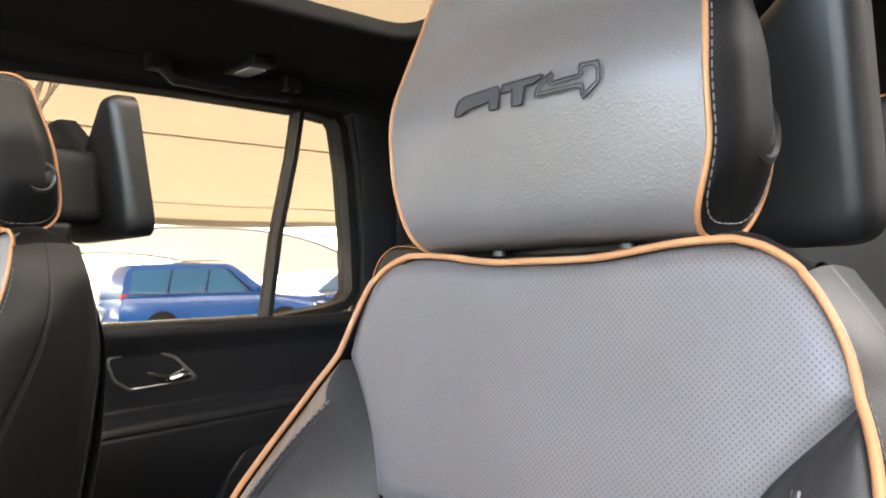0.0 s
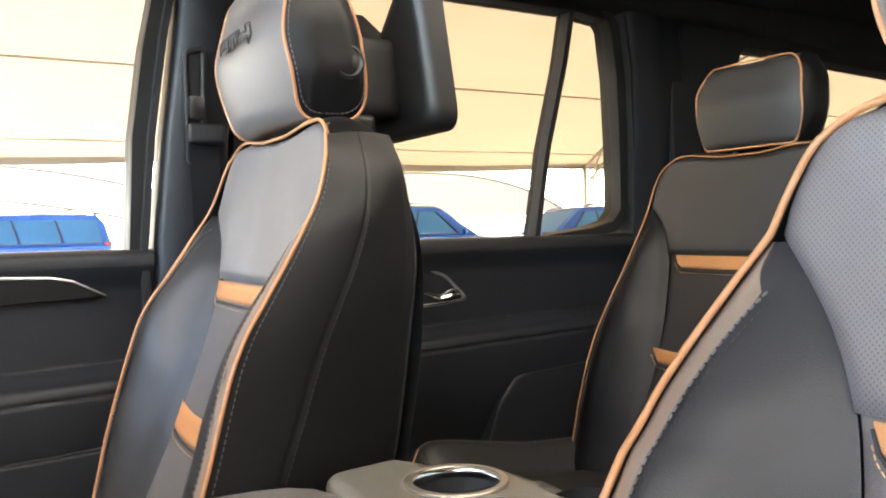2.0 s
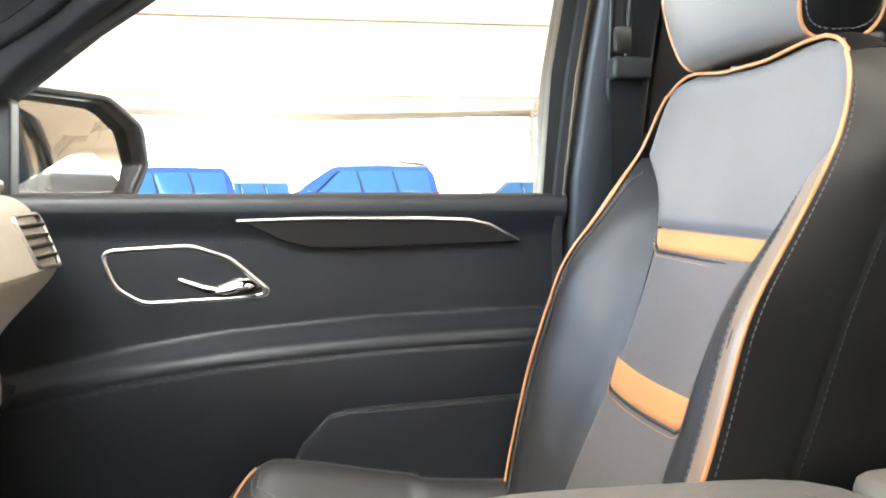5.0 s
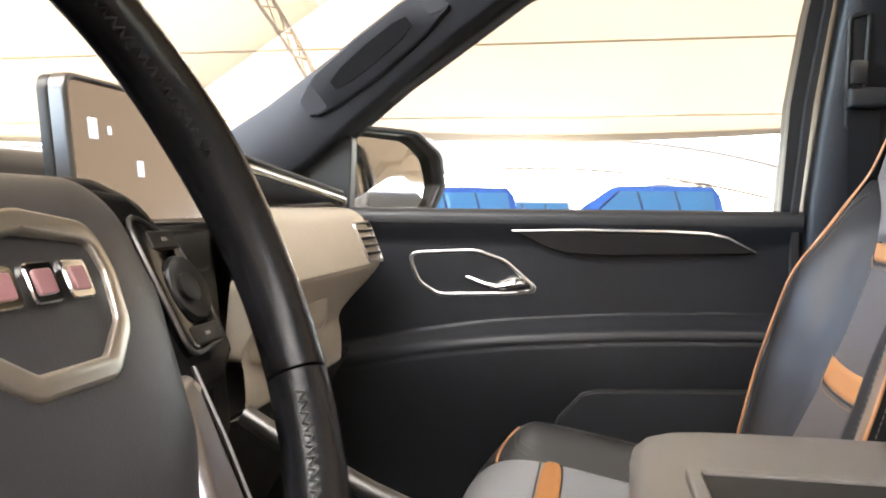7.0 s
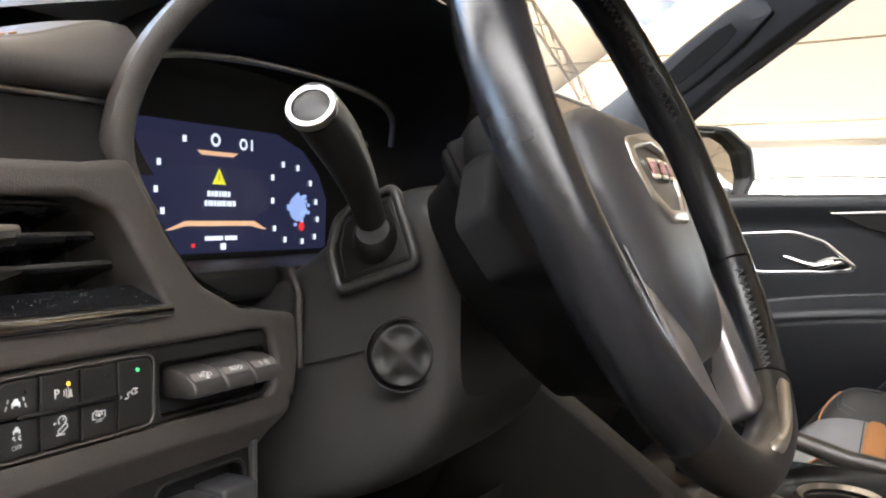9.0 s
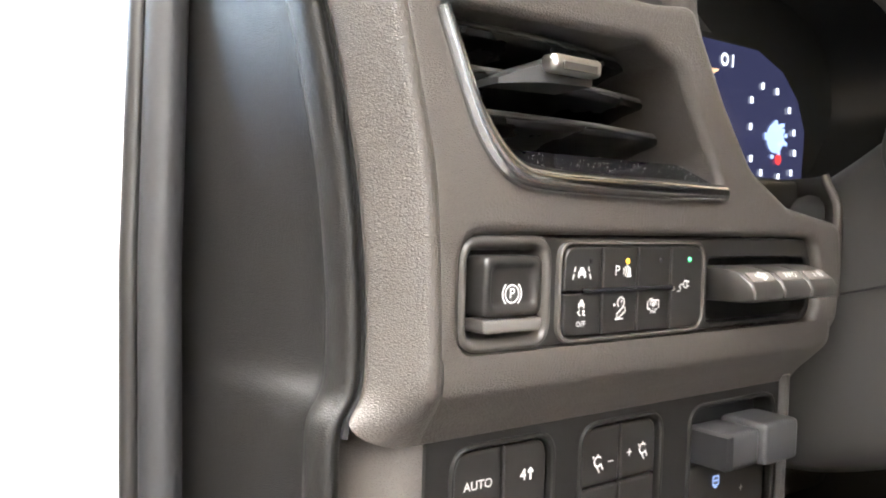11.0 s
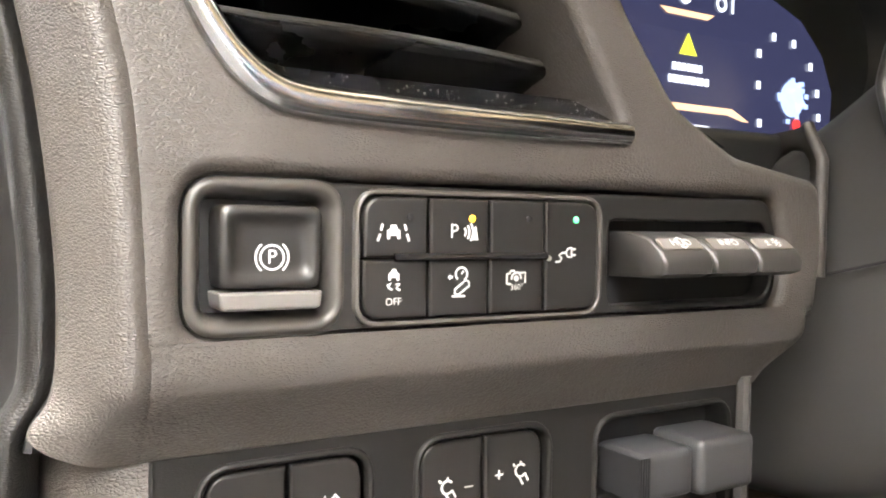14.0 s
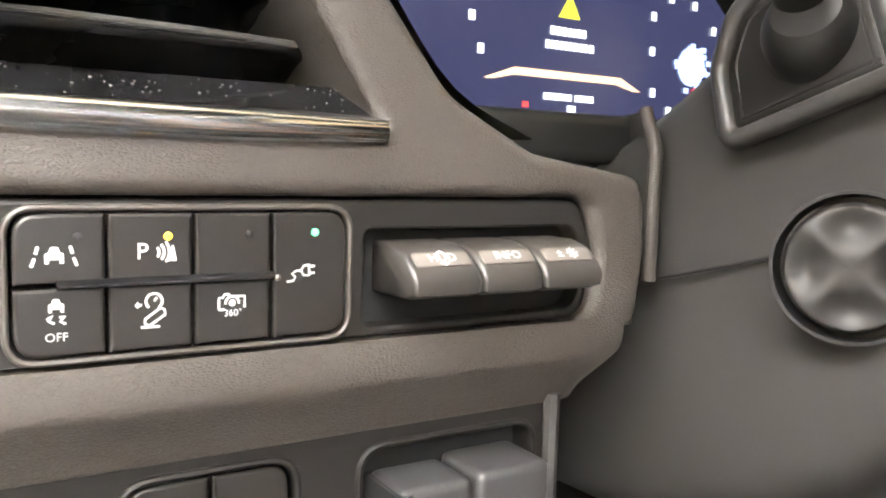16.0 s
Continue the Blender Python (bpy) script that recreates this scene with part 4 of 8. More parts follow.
part("tail_panel", box((0, -2.86, 0.85), (1.88, 0.06, 0.80), 0.03), M_SILVER, outer, "silver tailgate skin")
# ---- seats ----
def seat(name, label, group, wide=1.0, front=True, head=None, low=(1.098, 0.029), plump=False, lean=0.11):
    """A bucket seat facing +y, centred on x = 0, at its height over the ground. Back: yoke, centre, bolsters, accent patches, piping, sides; headrest; cushion."""
    ob = thing(name, label, "car seat", group)
    Y0 = [(0.80, -0.060), (0.90, -0.100), (0.98, -0.130), (1.10, -0.184), (1.245, -0.240), (1.33, -0.264), (1.42, -0.282)]
    YP = [(0.80, -0.030), (0.90, -0.075), (0.98, -0.100), (1.06, -0.126), (1.14, -0.160), (1.24, -0.215), (1.33, -0.262), (1.42, -0.284)]
    YB = [(0.80, -0.25), (0.90, -0.285), (1.06, -0.328), (1.226, -0.362), (1.30, -0.368), (1.42, -0.352)]
    WK = [(0.80, 0.200), (0.90, 0.211), (0.98, 0.217), (1.08, 0.217), (1.14, 0.211), (1.20, 0.204), (1.27, 0.199), (1.33, 0.196), (1.36, 0.193), (1.385, 0.184), (1.402, 0.172), (1.415, 0.152), (1.42, 0.135)]
    if front:
        YP = [(0.80, -0.060), (0.90, -0.080), (1.02, -0.111), (1.06, -0.122), (1.10, -0.134), (1.14, -0.146), (1.18, -0.159), (1.21, -0.174), (1.24, -0.195), (1.27, -0.216), (1.30, -0.236), (1.33, -0.255), (1.36, -0.267), (1.42, -0.284)]
        WK = [(0.80, 0.196), (0.88, 0.210), (0.96, 0.230), (1.02, 0.241), (1.06, 0.245), (1.10, 0.245), (1.14, 0.242), (1.18, 0.238), (1.21, 0.233), (1.24, 0.226), (1.27, 0.219), (1.30, 0.212), (1.33, 0.203), (1.36, 0.195), (1.385, 0.185), (1.402, 0.172), (1.415, 0.152), (1.42, 0.135)]
    if plump:
        # deep bolsters that stand well forward of the centre
        YP = [(0.80, 0.030), (0.90, 0.0), (0.98, -0.020), (1.06, -0.052), (1.10, -0.068), (1.14, -0.092), (1.193, -0.132), (1.217, -0.152), (1.228, -0.165), (1.245, -0.180), (1.264, -0.198), (1.296, -0.226), (1.326, -0.249), (1.341, -0.260), (1.37, -0.272), (1.42, -0.284)]
        WK = [(0.80, 0.205), (0.98, 0.214), (1.10, 0.214), (1.19, 0.214), (1.228, 0.220), (1.265, 0.220), (1.298, 0.2135), (1.326, 0.2045), (1.341, 0.198), (1.36, 0.194), (1.385, 0.184), (1.402, 0.172), (1.415, 0.152), (1.42, 0.135)]
    SK = [(0.80, 0.088), (0.98, 0.088), (1.095, 0.098), (1.16, 0.110), (1.243, 0.131), (1.29, 0.155), (1.33, 0.196)]
    ZJ = 1.341 if plump else 1.33
    if front:
        SK = SK[:-1] + [(ZJ, curve(WK, ZJ))]
    W = lambda z: wide * curve(WK, z)
    WR = [(0.80, 0.200), (0.98, 0.217), (1.08, 0.217), (1.14, 0.211), (1.20, 0.204), (1.27, 0.199), (1.36, 0.193), (1.40, 0.174)]
    S = lambda z: min(W(z), wide * curve(SK, z))
    SEAM, TOP = 1.243, 1.42

    def ztop(x):
        a = abs(x) / wide
        return 1.411 + 0.008 * ease(0.03, 0.12, a)

    def fy(x, z):
        """Front surface."""
        a, s, w = abs(x), S(z), W(z)
        y0, yp = curve(Y0, z), curve(YP, z)
        if a <= s or w - s < 0.004:
            return y0 + 0.004 * (1 - (a / max(s, 0.01)) ** 2)
        t = (a - s) / (w - s)
        if front:
            return y0 + (yp - y0) * ease(0, 0.74 if plump else 0.62, t) + (0.010 if plump else 0.005) * math.sin(math.pi * t) * ease(1.34, 1.2, z)
        return y0 + (yp - y0) * ease(0, 1, t) + 0.022 * math.sin(math.pi * t) * ease(1.36, 1.2, z)

    def groove(d, depth=0.006, wid=0.006):
        return -depth * math.exp(-(d / wid) ** 2)

    # centre below the yoke
    def centre(u, v):
        z = 0.80 + (SEAM - 0.80) * v
        x = (2 * u - 1) * S(z)
        d = min(S(z) - abs(x), SEAM - z)
        return (x, fy(x, z) + groove(d) + 0.003 * math.sin(12 * x) * math.sin(9 * z), z)
    # front faces use the leather with sheen in its colour, rear ones don't
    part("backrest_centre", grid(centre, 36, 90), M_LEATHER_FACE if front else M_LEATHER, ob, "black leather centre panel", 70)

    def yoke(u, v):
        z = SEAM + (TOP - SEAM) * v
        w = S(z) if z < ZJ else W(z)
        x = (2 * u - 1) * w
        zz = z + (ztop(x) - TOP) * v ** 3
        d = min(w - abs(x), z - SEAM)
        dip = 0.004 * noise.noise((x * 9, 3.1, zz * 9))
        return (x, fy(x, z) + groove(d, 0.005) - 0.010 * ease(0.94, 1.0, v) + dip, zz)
    part("backrest_yoke", grid(yoke, 48, 50), M_PERF if front else M_REAR_FACE, ob, "perforated black leather upper panel, sheen put into its colour" if front else "black leather upper panel", 70)

    for s in (-1, 1):
        sew = (0.024 if s > 0 else 0.036) if plump else (0.026 if front else 0.013)

        def bolster(u, v):
            z = 0.80 + (ZJ - 0.004 - 0.80) * v
            a = S(z) + (W(z) - S(z)) * u
            d = min(a - S(z), W(z) - a)
            wr = 0.0022 * noise.noise((a * 30, s * 5, z * 22)) * ease(0, 0.02, d)
            rib = groove(W(z) - a - sew - 0.0025, 0.003, 0.003) * ease(1.325, 1.29, z)
            return (s * a, fy(a, z) + groove(d, 0.006, 0.007) + rib + wr, z)
        bl = part("backrest_bolster", grid(bolster, 26, 90), M_LEATHER if front else M_LEATHER_SIDE, ob, "black leather side bolster", 70)
        if front:
            # smooth strip between the stitch line and the piping; inboard colour holds canopy light
            def strip_edge(u, v):
                x, y, z = bolster(1.0, v)
                a = W(z) - min(sew - 0.001, (0.85 - 0.45 * ease(1.26, 1.33, z)) * (W(z) - S(z))) * (1 - u)
                return (s * a, fy(a, z) + 0.0012 + groove(W(z) - a, 0.006, 0.007), z)
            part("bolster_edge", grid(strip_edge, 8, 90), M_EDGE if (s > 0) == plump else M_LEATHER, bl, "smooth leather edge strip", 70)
        # twin stitch beside the bolster's outer edge
        zs = [0.86 + 0.01 * i for i in range(46 if front else 42)]
        for off in (sew, sew + 0.005):
            pts = [(s * (W(z) - off), fy(W(z) - off, z) + groove(off, 0.006, 0.007) + (0.0016 if front else 0.0008), z) for z in zs if W(z) - S(z) > off + 0.004]
            part("bolster_stitching", stitches(pts, 0.0062, 0.0046, (0.0010 if plump else 0.0006) if off == sew else 0.0005), M_THREAD_MID if off == sew else M_THREAD_DARK, bl)

        def side(u, v):
            z = 0.78 + (1.40 - 0.78) * v
            zc = min(z, 1.40)
            y = curve(YP, zc) + (curve(YB, zc) - curve(YP, zc)) * u
            bulge = 0.012 * math.sin(math.pi * min(1, u * 1.15)) * (1 - ease(1.30, 1.40, z))
            seam = groove(abs(u - 0.29 - 0.17 * ease(0.95, 1.35, z)) * 0.16, 0.0011, 0.0022)
            r = ease(0.93, 1.0, u)
            wz = W(zc) + (min(W(zc), wide * curve(WR, zc)) - W(zc)) * u
            return (s * (wz + bulge + seam - 0.022 * r), y, z + 0.004 * math.sin(math.pi * u) * v)
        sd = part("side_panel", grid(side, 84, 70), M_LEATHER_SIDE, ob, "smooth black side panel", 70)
        zs = [0.84 + 0.01 * i for i in range(55)]

        def on_side(u, z):
            bulge = 0.012 * math.sin(math.pi * min(1, u * 1.15)) * (1 - ease(1.30, 1.40, z))
            return (s * (W(z) + (min(W(z), wide * curve(WR, z)) - W(z)) * u + bulge + 0.0006), curve(YP, z) + (curve(YB, z) - curve(YP, z)) * u, z)
        part("side_stitching", stitches([on_side(0.03, z) for z in zs], 0.0062, 0.0044, 0.0005), M_THREAD_DIM, sd)
        part("seam_stitching", stitches([on_side(0.315 + 0.17 * ease(0.95, 1.35, z), z) for z in zs], 0.0065, 0.0045, 0.0004), M_THREAD_DARK, sd)
        part("rear_stitching", stitches([on_side(0.94, z) for z in zs], 0.0065, 0.0045, 0.0004), M_THREAD_DIM, sd)
    # outline piping
    path = [(W(z), curve(YP, z) + 0.002, z) for z in [0.82 + 0.58 * i / 60 for i in range(61)]]
    xs = [W(1.40) * (1 - i / 20.0) for i in range(1, 21)]
    for i in range(1, 13):
        z = 1.40 + 0.02 * i / 12
        path.append((W(z), curve(YP, 1.40) * (1 - i / 12) + (fy(0.9 * W(TOP), 1.41) - 0.006) * i / 12, z + (ztop(W(z)) - TOP) * ((z - SEAM) / (TOP - SEAM)) ** 3 + 0.001))
    xs = [W(TOP) * (1 - i / 20.0) for i in range(1, 21)]
    half = path + [(x, fy(0.9 * x, 1.41) - 0.006, ztop(x) + 0.001) for x in xs]
    full = half + [(-x, y, z) for x, y, z in reversed(half[:-1])]
    part("piping", tube(full, 0.0025 if plump else (0.0020 if front else 0.0015), 8), M_PIPE, ob, "tan leather piping", 70)

    # top and back shell
    def top(u, v):
        x = (2 * u - 1) * W(1.40)
        zf = ztop(x) - 0.020 * ease(0.128 * wide, 0.176 * wide, abs(x))
        y = fy(0.9 * x, 1.41) - 0.006 + (curve(YB, 1.40) - fy(0.9 * x, 1.41)) * v
        return (x * (1 - 0.06 * v), y, zf + 0.012 * math.sin(math.pi * v) - 0.012 * v)
    part("backrest_top", grid(top, 30, 10), M_LEATHER_SIDE, ob, "", 70)

    def back(u, v):
        z = 0.78 + 0.62 * v
        x = (2 * u - 1) * (W(z) - 0.02)
        return (x, curve(YB, z) - 0.012 * (1 - (2 * u - 1) ** 4), z)
    part("back_shell", grid(back, 16, 24), M_SMOOTH, ob, "hard black back shell", 70)

    # tan accent patches
    for zt, drop, hw in ((SEAM + 0.003, 0.025 if plump else 0.022, 0.88 if front else 0.80), (low[0], low[1], 0.95 if front else 1.05)):
        def patch(u, v):
            q = 2 * u - 1
            z0 = zt - (0.004 if zt > 1.2 else 0.003 * (1 - q * q))
            edge = min(1.0, (1.0 - abs(q)) / 0.20) ** 0.5
            z = z0 - drop * v * max(0.06, edge)
            x = q * hw * S(zt)
            rim = min(1.0, 8 * min(u, 1 - u, v * 0.6 + 0.02, (1 - v) * 0.6 + 0.02))
            return (x, fy(x, z) + 0.0005 + 0.003 * ease(0, 1, rim), z)
        pt = part("accent_patch", grid(patch, 30, 10), M_TAN, ob, "tan leather accent patch", 70)
        pts = [patch(i / 40, 1.0) for i in range(41)]
        part("patch_welt", tube([(x, y + 0.0008, z - 0.003) for x, y, z in pts], 0.0016, 6), M_LEATHER, pt)
        part("patch_stitching", stitches([(x, fy(x, z - 0.008) + 0.0008, z - 0.008) for x, y, z in pts], 0.005, 0.0036, 0.0005), M_THREAD_TAN, pt)

    # headrest
    hw, hz0, hz1, hy = head or (0.131, 1.421, 1.606, -0.258)
    HX = lambda z: hw * (0.85 + 0.15 * ease(hz0 - 0.02, hz0 + 0.06, z)) * (1 - 0.12 * ease(hz0 + 0.10, hz1, z))
    HF = lambda z: hy + (lean if front else -0.075) * (z - hz0) - 0.014 * ease(hz0 + 0.10, hz0 - 0.012, z) - (0.03 if front else 0.012) * ease(hz1 - 0.05, hz1, z)
    HB = lambda z: hy - (0.104 if front else 0.084) + ((0.20 if plump else 0.26) if front else 0.04) * (z - hz0)
    zm = (hz0 + hz1) / 2
    rr_ = [0.030, 0.10, 0.036, 0.036, 0.10, 0.032] if front else [0.014, 0.1, 0.020, 0.024, 0.1, 0.02]
    ring = rounded([(HF(hz0), hz0), (HF(zm), zm), (HF(hz1), hz1), (HB(hz1), hz1), (HB(zm), zm), (HB(hz0) + 0.012, hz0)], rr_, 8)
    ring = resample(ring + [ring[0]], 0.0066)[:-1]
    nr = len(ring)
    mid = Vector((hy - 0.045, zm))

    def swell(q, z):
        return 0.010 * (1 - q * q) + 0.005 * math.sin(math.pi * min(1.0, max(0.0, (z - hz0) / (hz1 - hz0)))) * (1 - q ** 4)

    def band(u, v):
        """The headrest's cover, wrapped round its side profile."""
        y, z = ring[int(u * nr + 0.5) % nr]
        q = 2 * v - 1
        fr = ease(0.62, 1.0, (y - HB(z)) / (HF(z) - HB(z)))
        return (q * HX(z), y + fr * swell(q, z) - (1 - fr) * 0.005 * (1 - q * q), z)

    def gusset(u, v):
        """Domed side panel, from its edge (v = 0) to its middle."""
        p = mid.lerp(Vector(ring[int(u * nr + 0.5) % nr]), max(0.001, 1 - v))
        return (HX(p.y) + 0.012 * math.sin(math.pi / 2 * min(1.0, v * 1.5)), p.x, p.y)
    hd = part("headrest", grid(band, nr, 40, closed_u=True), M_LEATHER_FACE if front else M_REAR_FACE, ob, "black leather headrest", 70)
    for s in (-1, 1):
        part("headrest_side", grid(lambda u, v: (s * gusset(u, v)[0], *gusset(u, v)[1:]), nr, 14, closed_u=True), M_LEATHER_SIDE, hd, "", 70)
        if front:
            part("gusset_piping", tube([(s * (gusset(i / nr, 0)[0] + 0.0008), *gusset(i / nr, 0)[1:]) for i in range(nr)], 0.0018, 8, closed=True), M_PIPE, hd, "tan piping", 70)
            seam = [gusset(i / nr, 0.085) for i in range(nr)] + [gusset(0, 0.085)]
            part("headrest_stitching", stitches([(s * (x + 0.0006), y, z) for x, y, z in seam], 0.006, 0.0044, 0.00055), M_THREAD_MID if plump else M_THREAD_DIM, hd)
    if not front:
        face = rounded([(-1.0, 0.0), (1.0, 0.0), (1.0, 1.0), (-1.0, 1.0)], [0.10, 0.10, 0.22, 0.22], 8)
        face = resample(face + [face[0]], 0.05)[:-1]
        pts = [(p[0], hz0 + (hz1 - hz0) * p[1]) for p in face]
        part("headrest_piping", tube([(q * HX(z) * 1.003, HF(z) + swell(q, z) * 0.9 - 0.0015, z) for q, z in pts], 0.0017, 8, closed=True), M_PIPE, hd, "tan piping", 70)

    for s in (-1, 1):
        part("headrest_post", tube([(s * 0.055, hy - 0.045, 1.36), (s * 0.055, hy - 0.045, hz0 + 0.03)], 0.006, 10), M_SATIN if plump else M_DULL, ob, "steel headrest post")
    part("headrest_collar", box((0, hy - 0.083, hz0 - 0.004), (0.20, 0.060, 0.034), 0.008, 3), M_LEATHER_SIDE, ob)
    if front:
        cz = hz0 + 0.062
        part("height_button", lathe([(0.019, -0.006), (0.019, 0.0005), (0.016, 0.0022), (0.0135, 0.000), (0.011, 0.000), (0.008, 0.002), (0.003, 0.0025)], (-HX(cz) - 0.0088, hy - 0.062, cz), (-1, 0, 0), 28), M_SMOOTH, hd, "round black release button")
        # embroidered mark: slanted outlined strokes
        def on_head(a, b):
            return Vector((a, HF(b) + 0.010 * (1 - (a / HX(b)) ** 2) + 0.005 * math.sin(math.pi * (b - hz0) / (hz1 - hz0)) * (1 - (a / HX(b)) ** 4) + 0.0008, b))
        ma = [(0.0000, 0.0000), (0.0010, 0.0062), (0.0052, 0.0112), (0.0132, 0.0126), (0.0418, 0.0140), (0.0405, -0.0012), (0.0318, -0.0006), (0.0330, 0.0052), (0.0120, 0.0032), (0.0070, 0.0004)]
        mt = [(0.0445, 0.0140), (0.0790, 0.0148), (0.0720, 0.0104), (0.0625, 0.0100), (0.0610, -0.0012), (0.0520, -0.0014), (0.0530, 0.0094), (0.0440, 0.0090)]
        mf = [(0.0712, 0.0014), (0.0720, 0.0060), (0.0830, 0.0148), (0.0858, 0.0150), (0.0842, 0.0086), (0.1040, 0.0098), (0.1030, 0.0160), (0.1174, 0.0158), (0.1180, 0.0030), (0.1068, -0.0056), (0.1050, -0.0056), (0.1046, 0.0020), (0.0712, 0.0014)]
        at_head = lambda p, up: on_head(0.0452 - p[0], hz0 + 0.0911 + p[1] + (0.004 if not plump else 0.0)) + Vector((0, up, 0))
        inner = [tuple(p) for p in inset(mf[:-1], 0.0022)]
        for stroke, solid in ((ma, True), (mt, True), (mf, False)):
            bm = tube([at_head(p, 0.0) for p in resample(stroke + [stroke[0]], 0.004)], 0.0008, 5, None, flat=0.8)
            if solid:
                bmesh.ops.triangulate(bm, faces=[bm.faces.new([bm.verts.new(at_head(p, -0.0001)) for p in stroke])])
            else:
                tube([at_head(p, 0.0) for p in resample(inner + [inner[0]], 0.004)], 0.0006, 5, bm, flat=0.8)
            part("embroidery", bm, M_THREAD_DARK, hd, "dark embroidered trim mark")
        # screen on the back of the headrest
        off_x = -0.032 if plump else 0.0
        sc = part("rear_screen", plate(rounded([(-0.131, -0.095), (0.131, -0.095), (0.131, 0.095), (0.088, 0.095), (0.0, 0.030), (-0.088, 0.095), (-0.131, 0.095)], [0.030, 0.030, 0.030, 0.02, 0.03, 0.02, 0.030], 6), [], lambda a, b, w: (a * 0.98 + off_x, -0.418 - w + 0.13 * b, 1.509 + b * 0.96), 0.036, 0.018, 6, back=True), M_SMOOTH, ob, "black rear seat screen housing")
        part("screen_face", plate(rounded([(-0.129, -0.093), (0.129, -0.093), (0.129, 0.093), (0.089, 0.093), (0.0, 0.028), (-0.089, 0.093), (-0.129, 0.093)], [0.030, 0.030, 0.030, 0.02, 0.03, 0.02, 0.030], 6), [], lambda a, b, w: (a * 0.98 + off_x, -0.456 + w + 0.13 * b, 1.509 + b * 0.96), 0.004, 0.002), M_GLOSS, sc)
        part("screen_bracket", box((0, -0.385, 1.485), (0.12, 0.085, 0.10), 0.02, 4), M_DEEP, sc)

    # cushion: flat insert with a rounded nose, raised bolsters that end short of it
    CF = 0.315
    ZC = [(-0.16, 0.868), (0.0, 0.876), (0.08, 0.888), (0.16, 0.903), (0.22, 0.909), (0.262, 0.900), (0.292, 0.874), (0.308, 0.840), (0.315, 0.79)]
    WI = 0.166

    def cush_at(x, y):
        a = abs(x)
        z = curve(ZC, y) + 0.003 * (1 - (x / 0.17) ** 2)
        b = ease(WI - 0.004, WI + 0.050, a) * ease(0.292, 0.205, y)
        z += 0.044 * b - 0.15 * ease(0.222, 0.262, a) ** 2
        return z + groove(a - WI, 0.006, 0.005)

    def cush(u, v):
        q = 2 * u - 1
        y = -0.16 + (CF + 0.16) * (1 - (1 - v) ** 1.6)
        x = q * wide * 0.262 * (1 - 0.10 * ease(0.22, CF, y))
        return (x, y, cush_at(x, y))
    c = part("cushion", grid(cush, 76, 56), M_LEATHER, ob, "black leather seat cushion", 70)

    def insert(u, v):
        x = (2 * u - 1) * (WI - 0.004)
        y = -0.10 + 0.411 * (1 - (1 - v) ** 1.6)
        e = min(u, 1 - u, v)
        return (x, y + 0.002 * v, cush_at(x, y) + 0.0035 * ease(0, 0.04, e) - 0.001)
    # sheen coloured into the passenger's; driver's kept dark against bounce light
    ins = part("cushion_insert", grid(insert, 36, 44), M_SEATFACE if front and not plump else M_LEATHER, c, "leather cushion insert, sheen coloured in on the passenger's only" if front else "black leather cushion insert", 70)

    def cpatch(u, v):
        q = 2 * u - 1
        x = q * (WI - 0.006)
        y = 0.176 + 0.015 * (2 * v - 1) * (1 - 0.5 * abs(q) ** 6)
        e = min(min(u, 1 - u) * 8, v, 1 - v)
        return (x, y, cush_at(x, y) + 0.0035 + 0.0025 * ease(0, 0.2, e))
    cp = part("cushion_patch", grid(cpatch, 30, 8), M_TAN, c, "tan leather accent patch", 70)
    part("patch_welt", tube([tuple(Vector(cpatch(i / 20, 0.0)) + Vector((0, -0.001, 0))) for i in range(21)], 0.0012, 6), M_LEATHER, cp)
    part("insert_seam", tube([(x, 0.194, cush_at(x, 0.194) + 0.0022) for x in [(-1 + i / 10) * (WI - 0.01) for i in range(21)]], 0.001, 5), M_LEATHER_SIDE, c)
    for s in (-1, 1):
        nose = [(s * (0.170 + 0.052 * i / 8), 0.262 - 0.030 * (i / 8) ** 3) for i in range(9)]
        part("cushion_piping", tube([(x, y, cush_at(x, y) + 0.001) for x, y in nose], 0.0022, 6), M_PIPE, c, "tan piping", 70)
        for off in (0.0, 0.007):
            line = [(s * (0.172 + off), 0.215 - off), (s * (0.186 + off * 0.6), 0.236 - off), (s * 0.205, 0.236 - 1.4 * off), (s * (0.222 - off), 0.205)] + [(s * (0.226 - off), 0.19 - 0.02 * i) for i in range(16)]
            part("cushion_stitching", stitches([(x, y, cush_at(x, y) + 0.001) for x, y in line], 0.0062, 0.0044, 0.0005), M_THREAD_DIM, c)

    def apron(u, v):
        a = math.pi * (u - 0.5) * 2
        q = max(-1, min(1, 1.6 * math.sin(a / 2)))
        x, y, z = cush(0.5 + 0.5 * q, 1.0 if abs(u - 0.5) < 0.28 else max(0, 1 - (abs(u - 0.5) - 0.28) / 0.22))
        return (x, y + 0.004, z - (z - 0.64) * v)
    part("cushion_apron", grid(apron, 50, 8), M_LEATHER_SIDE, c, "", 70)
    part("seat_base", box((0, 0.12, 0.70), (0.42, 0.50, 0.20), 0.02, 3), M_SMOOTH, ob)
    if front and not plump:
        # the centre sits slightly inboard of the headrest
        for ch in ob.children_recursive:
            for p in ch.data.vertices:
                x, y, z = p.co
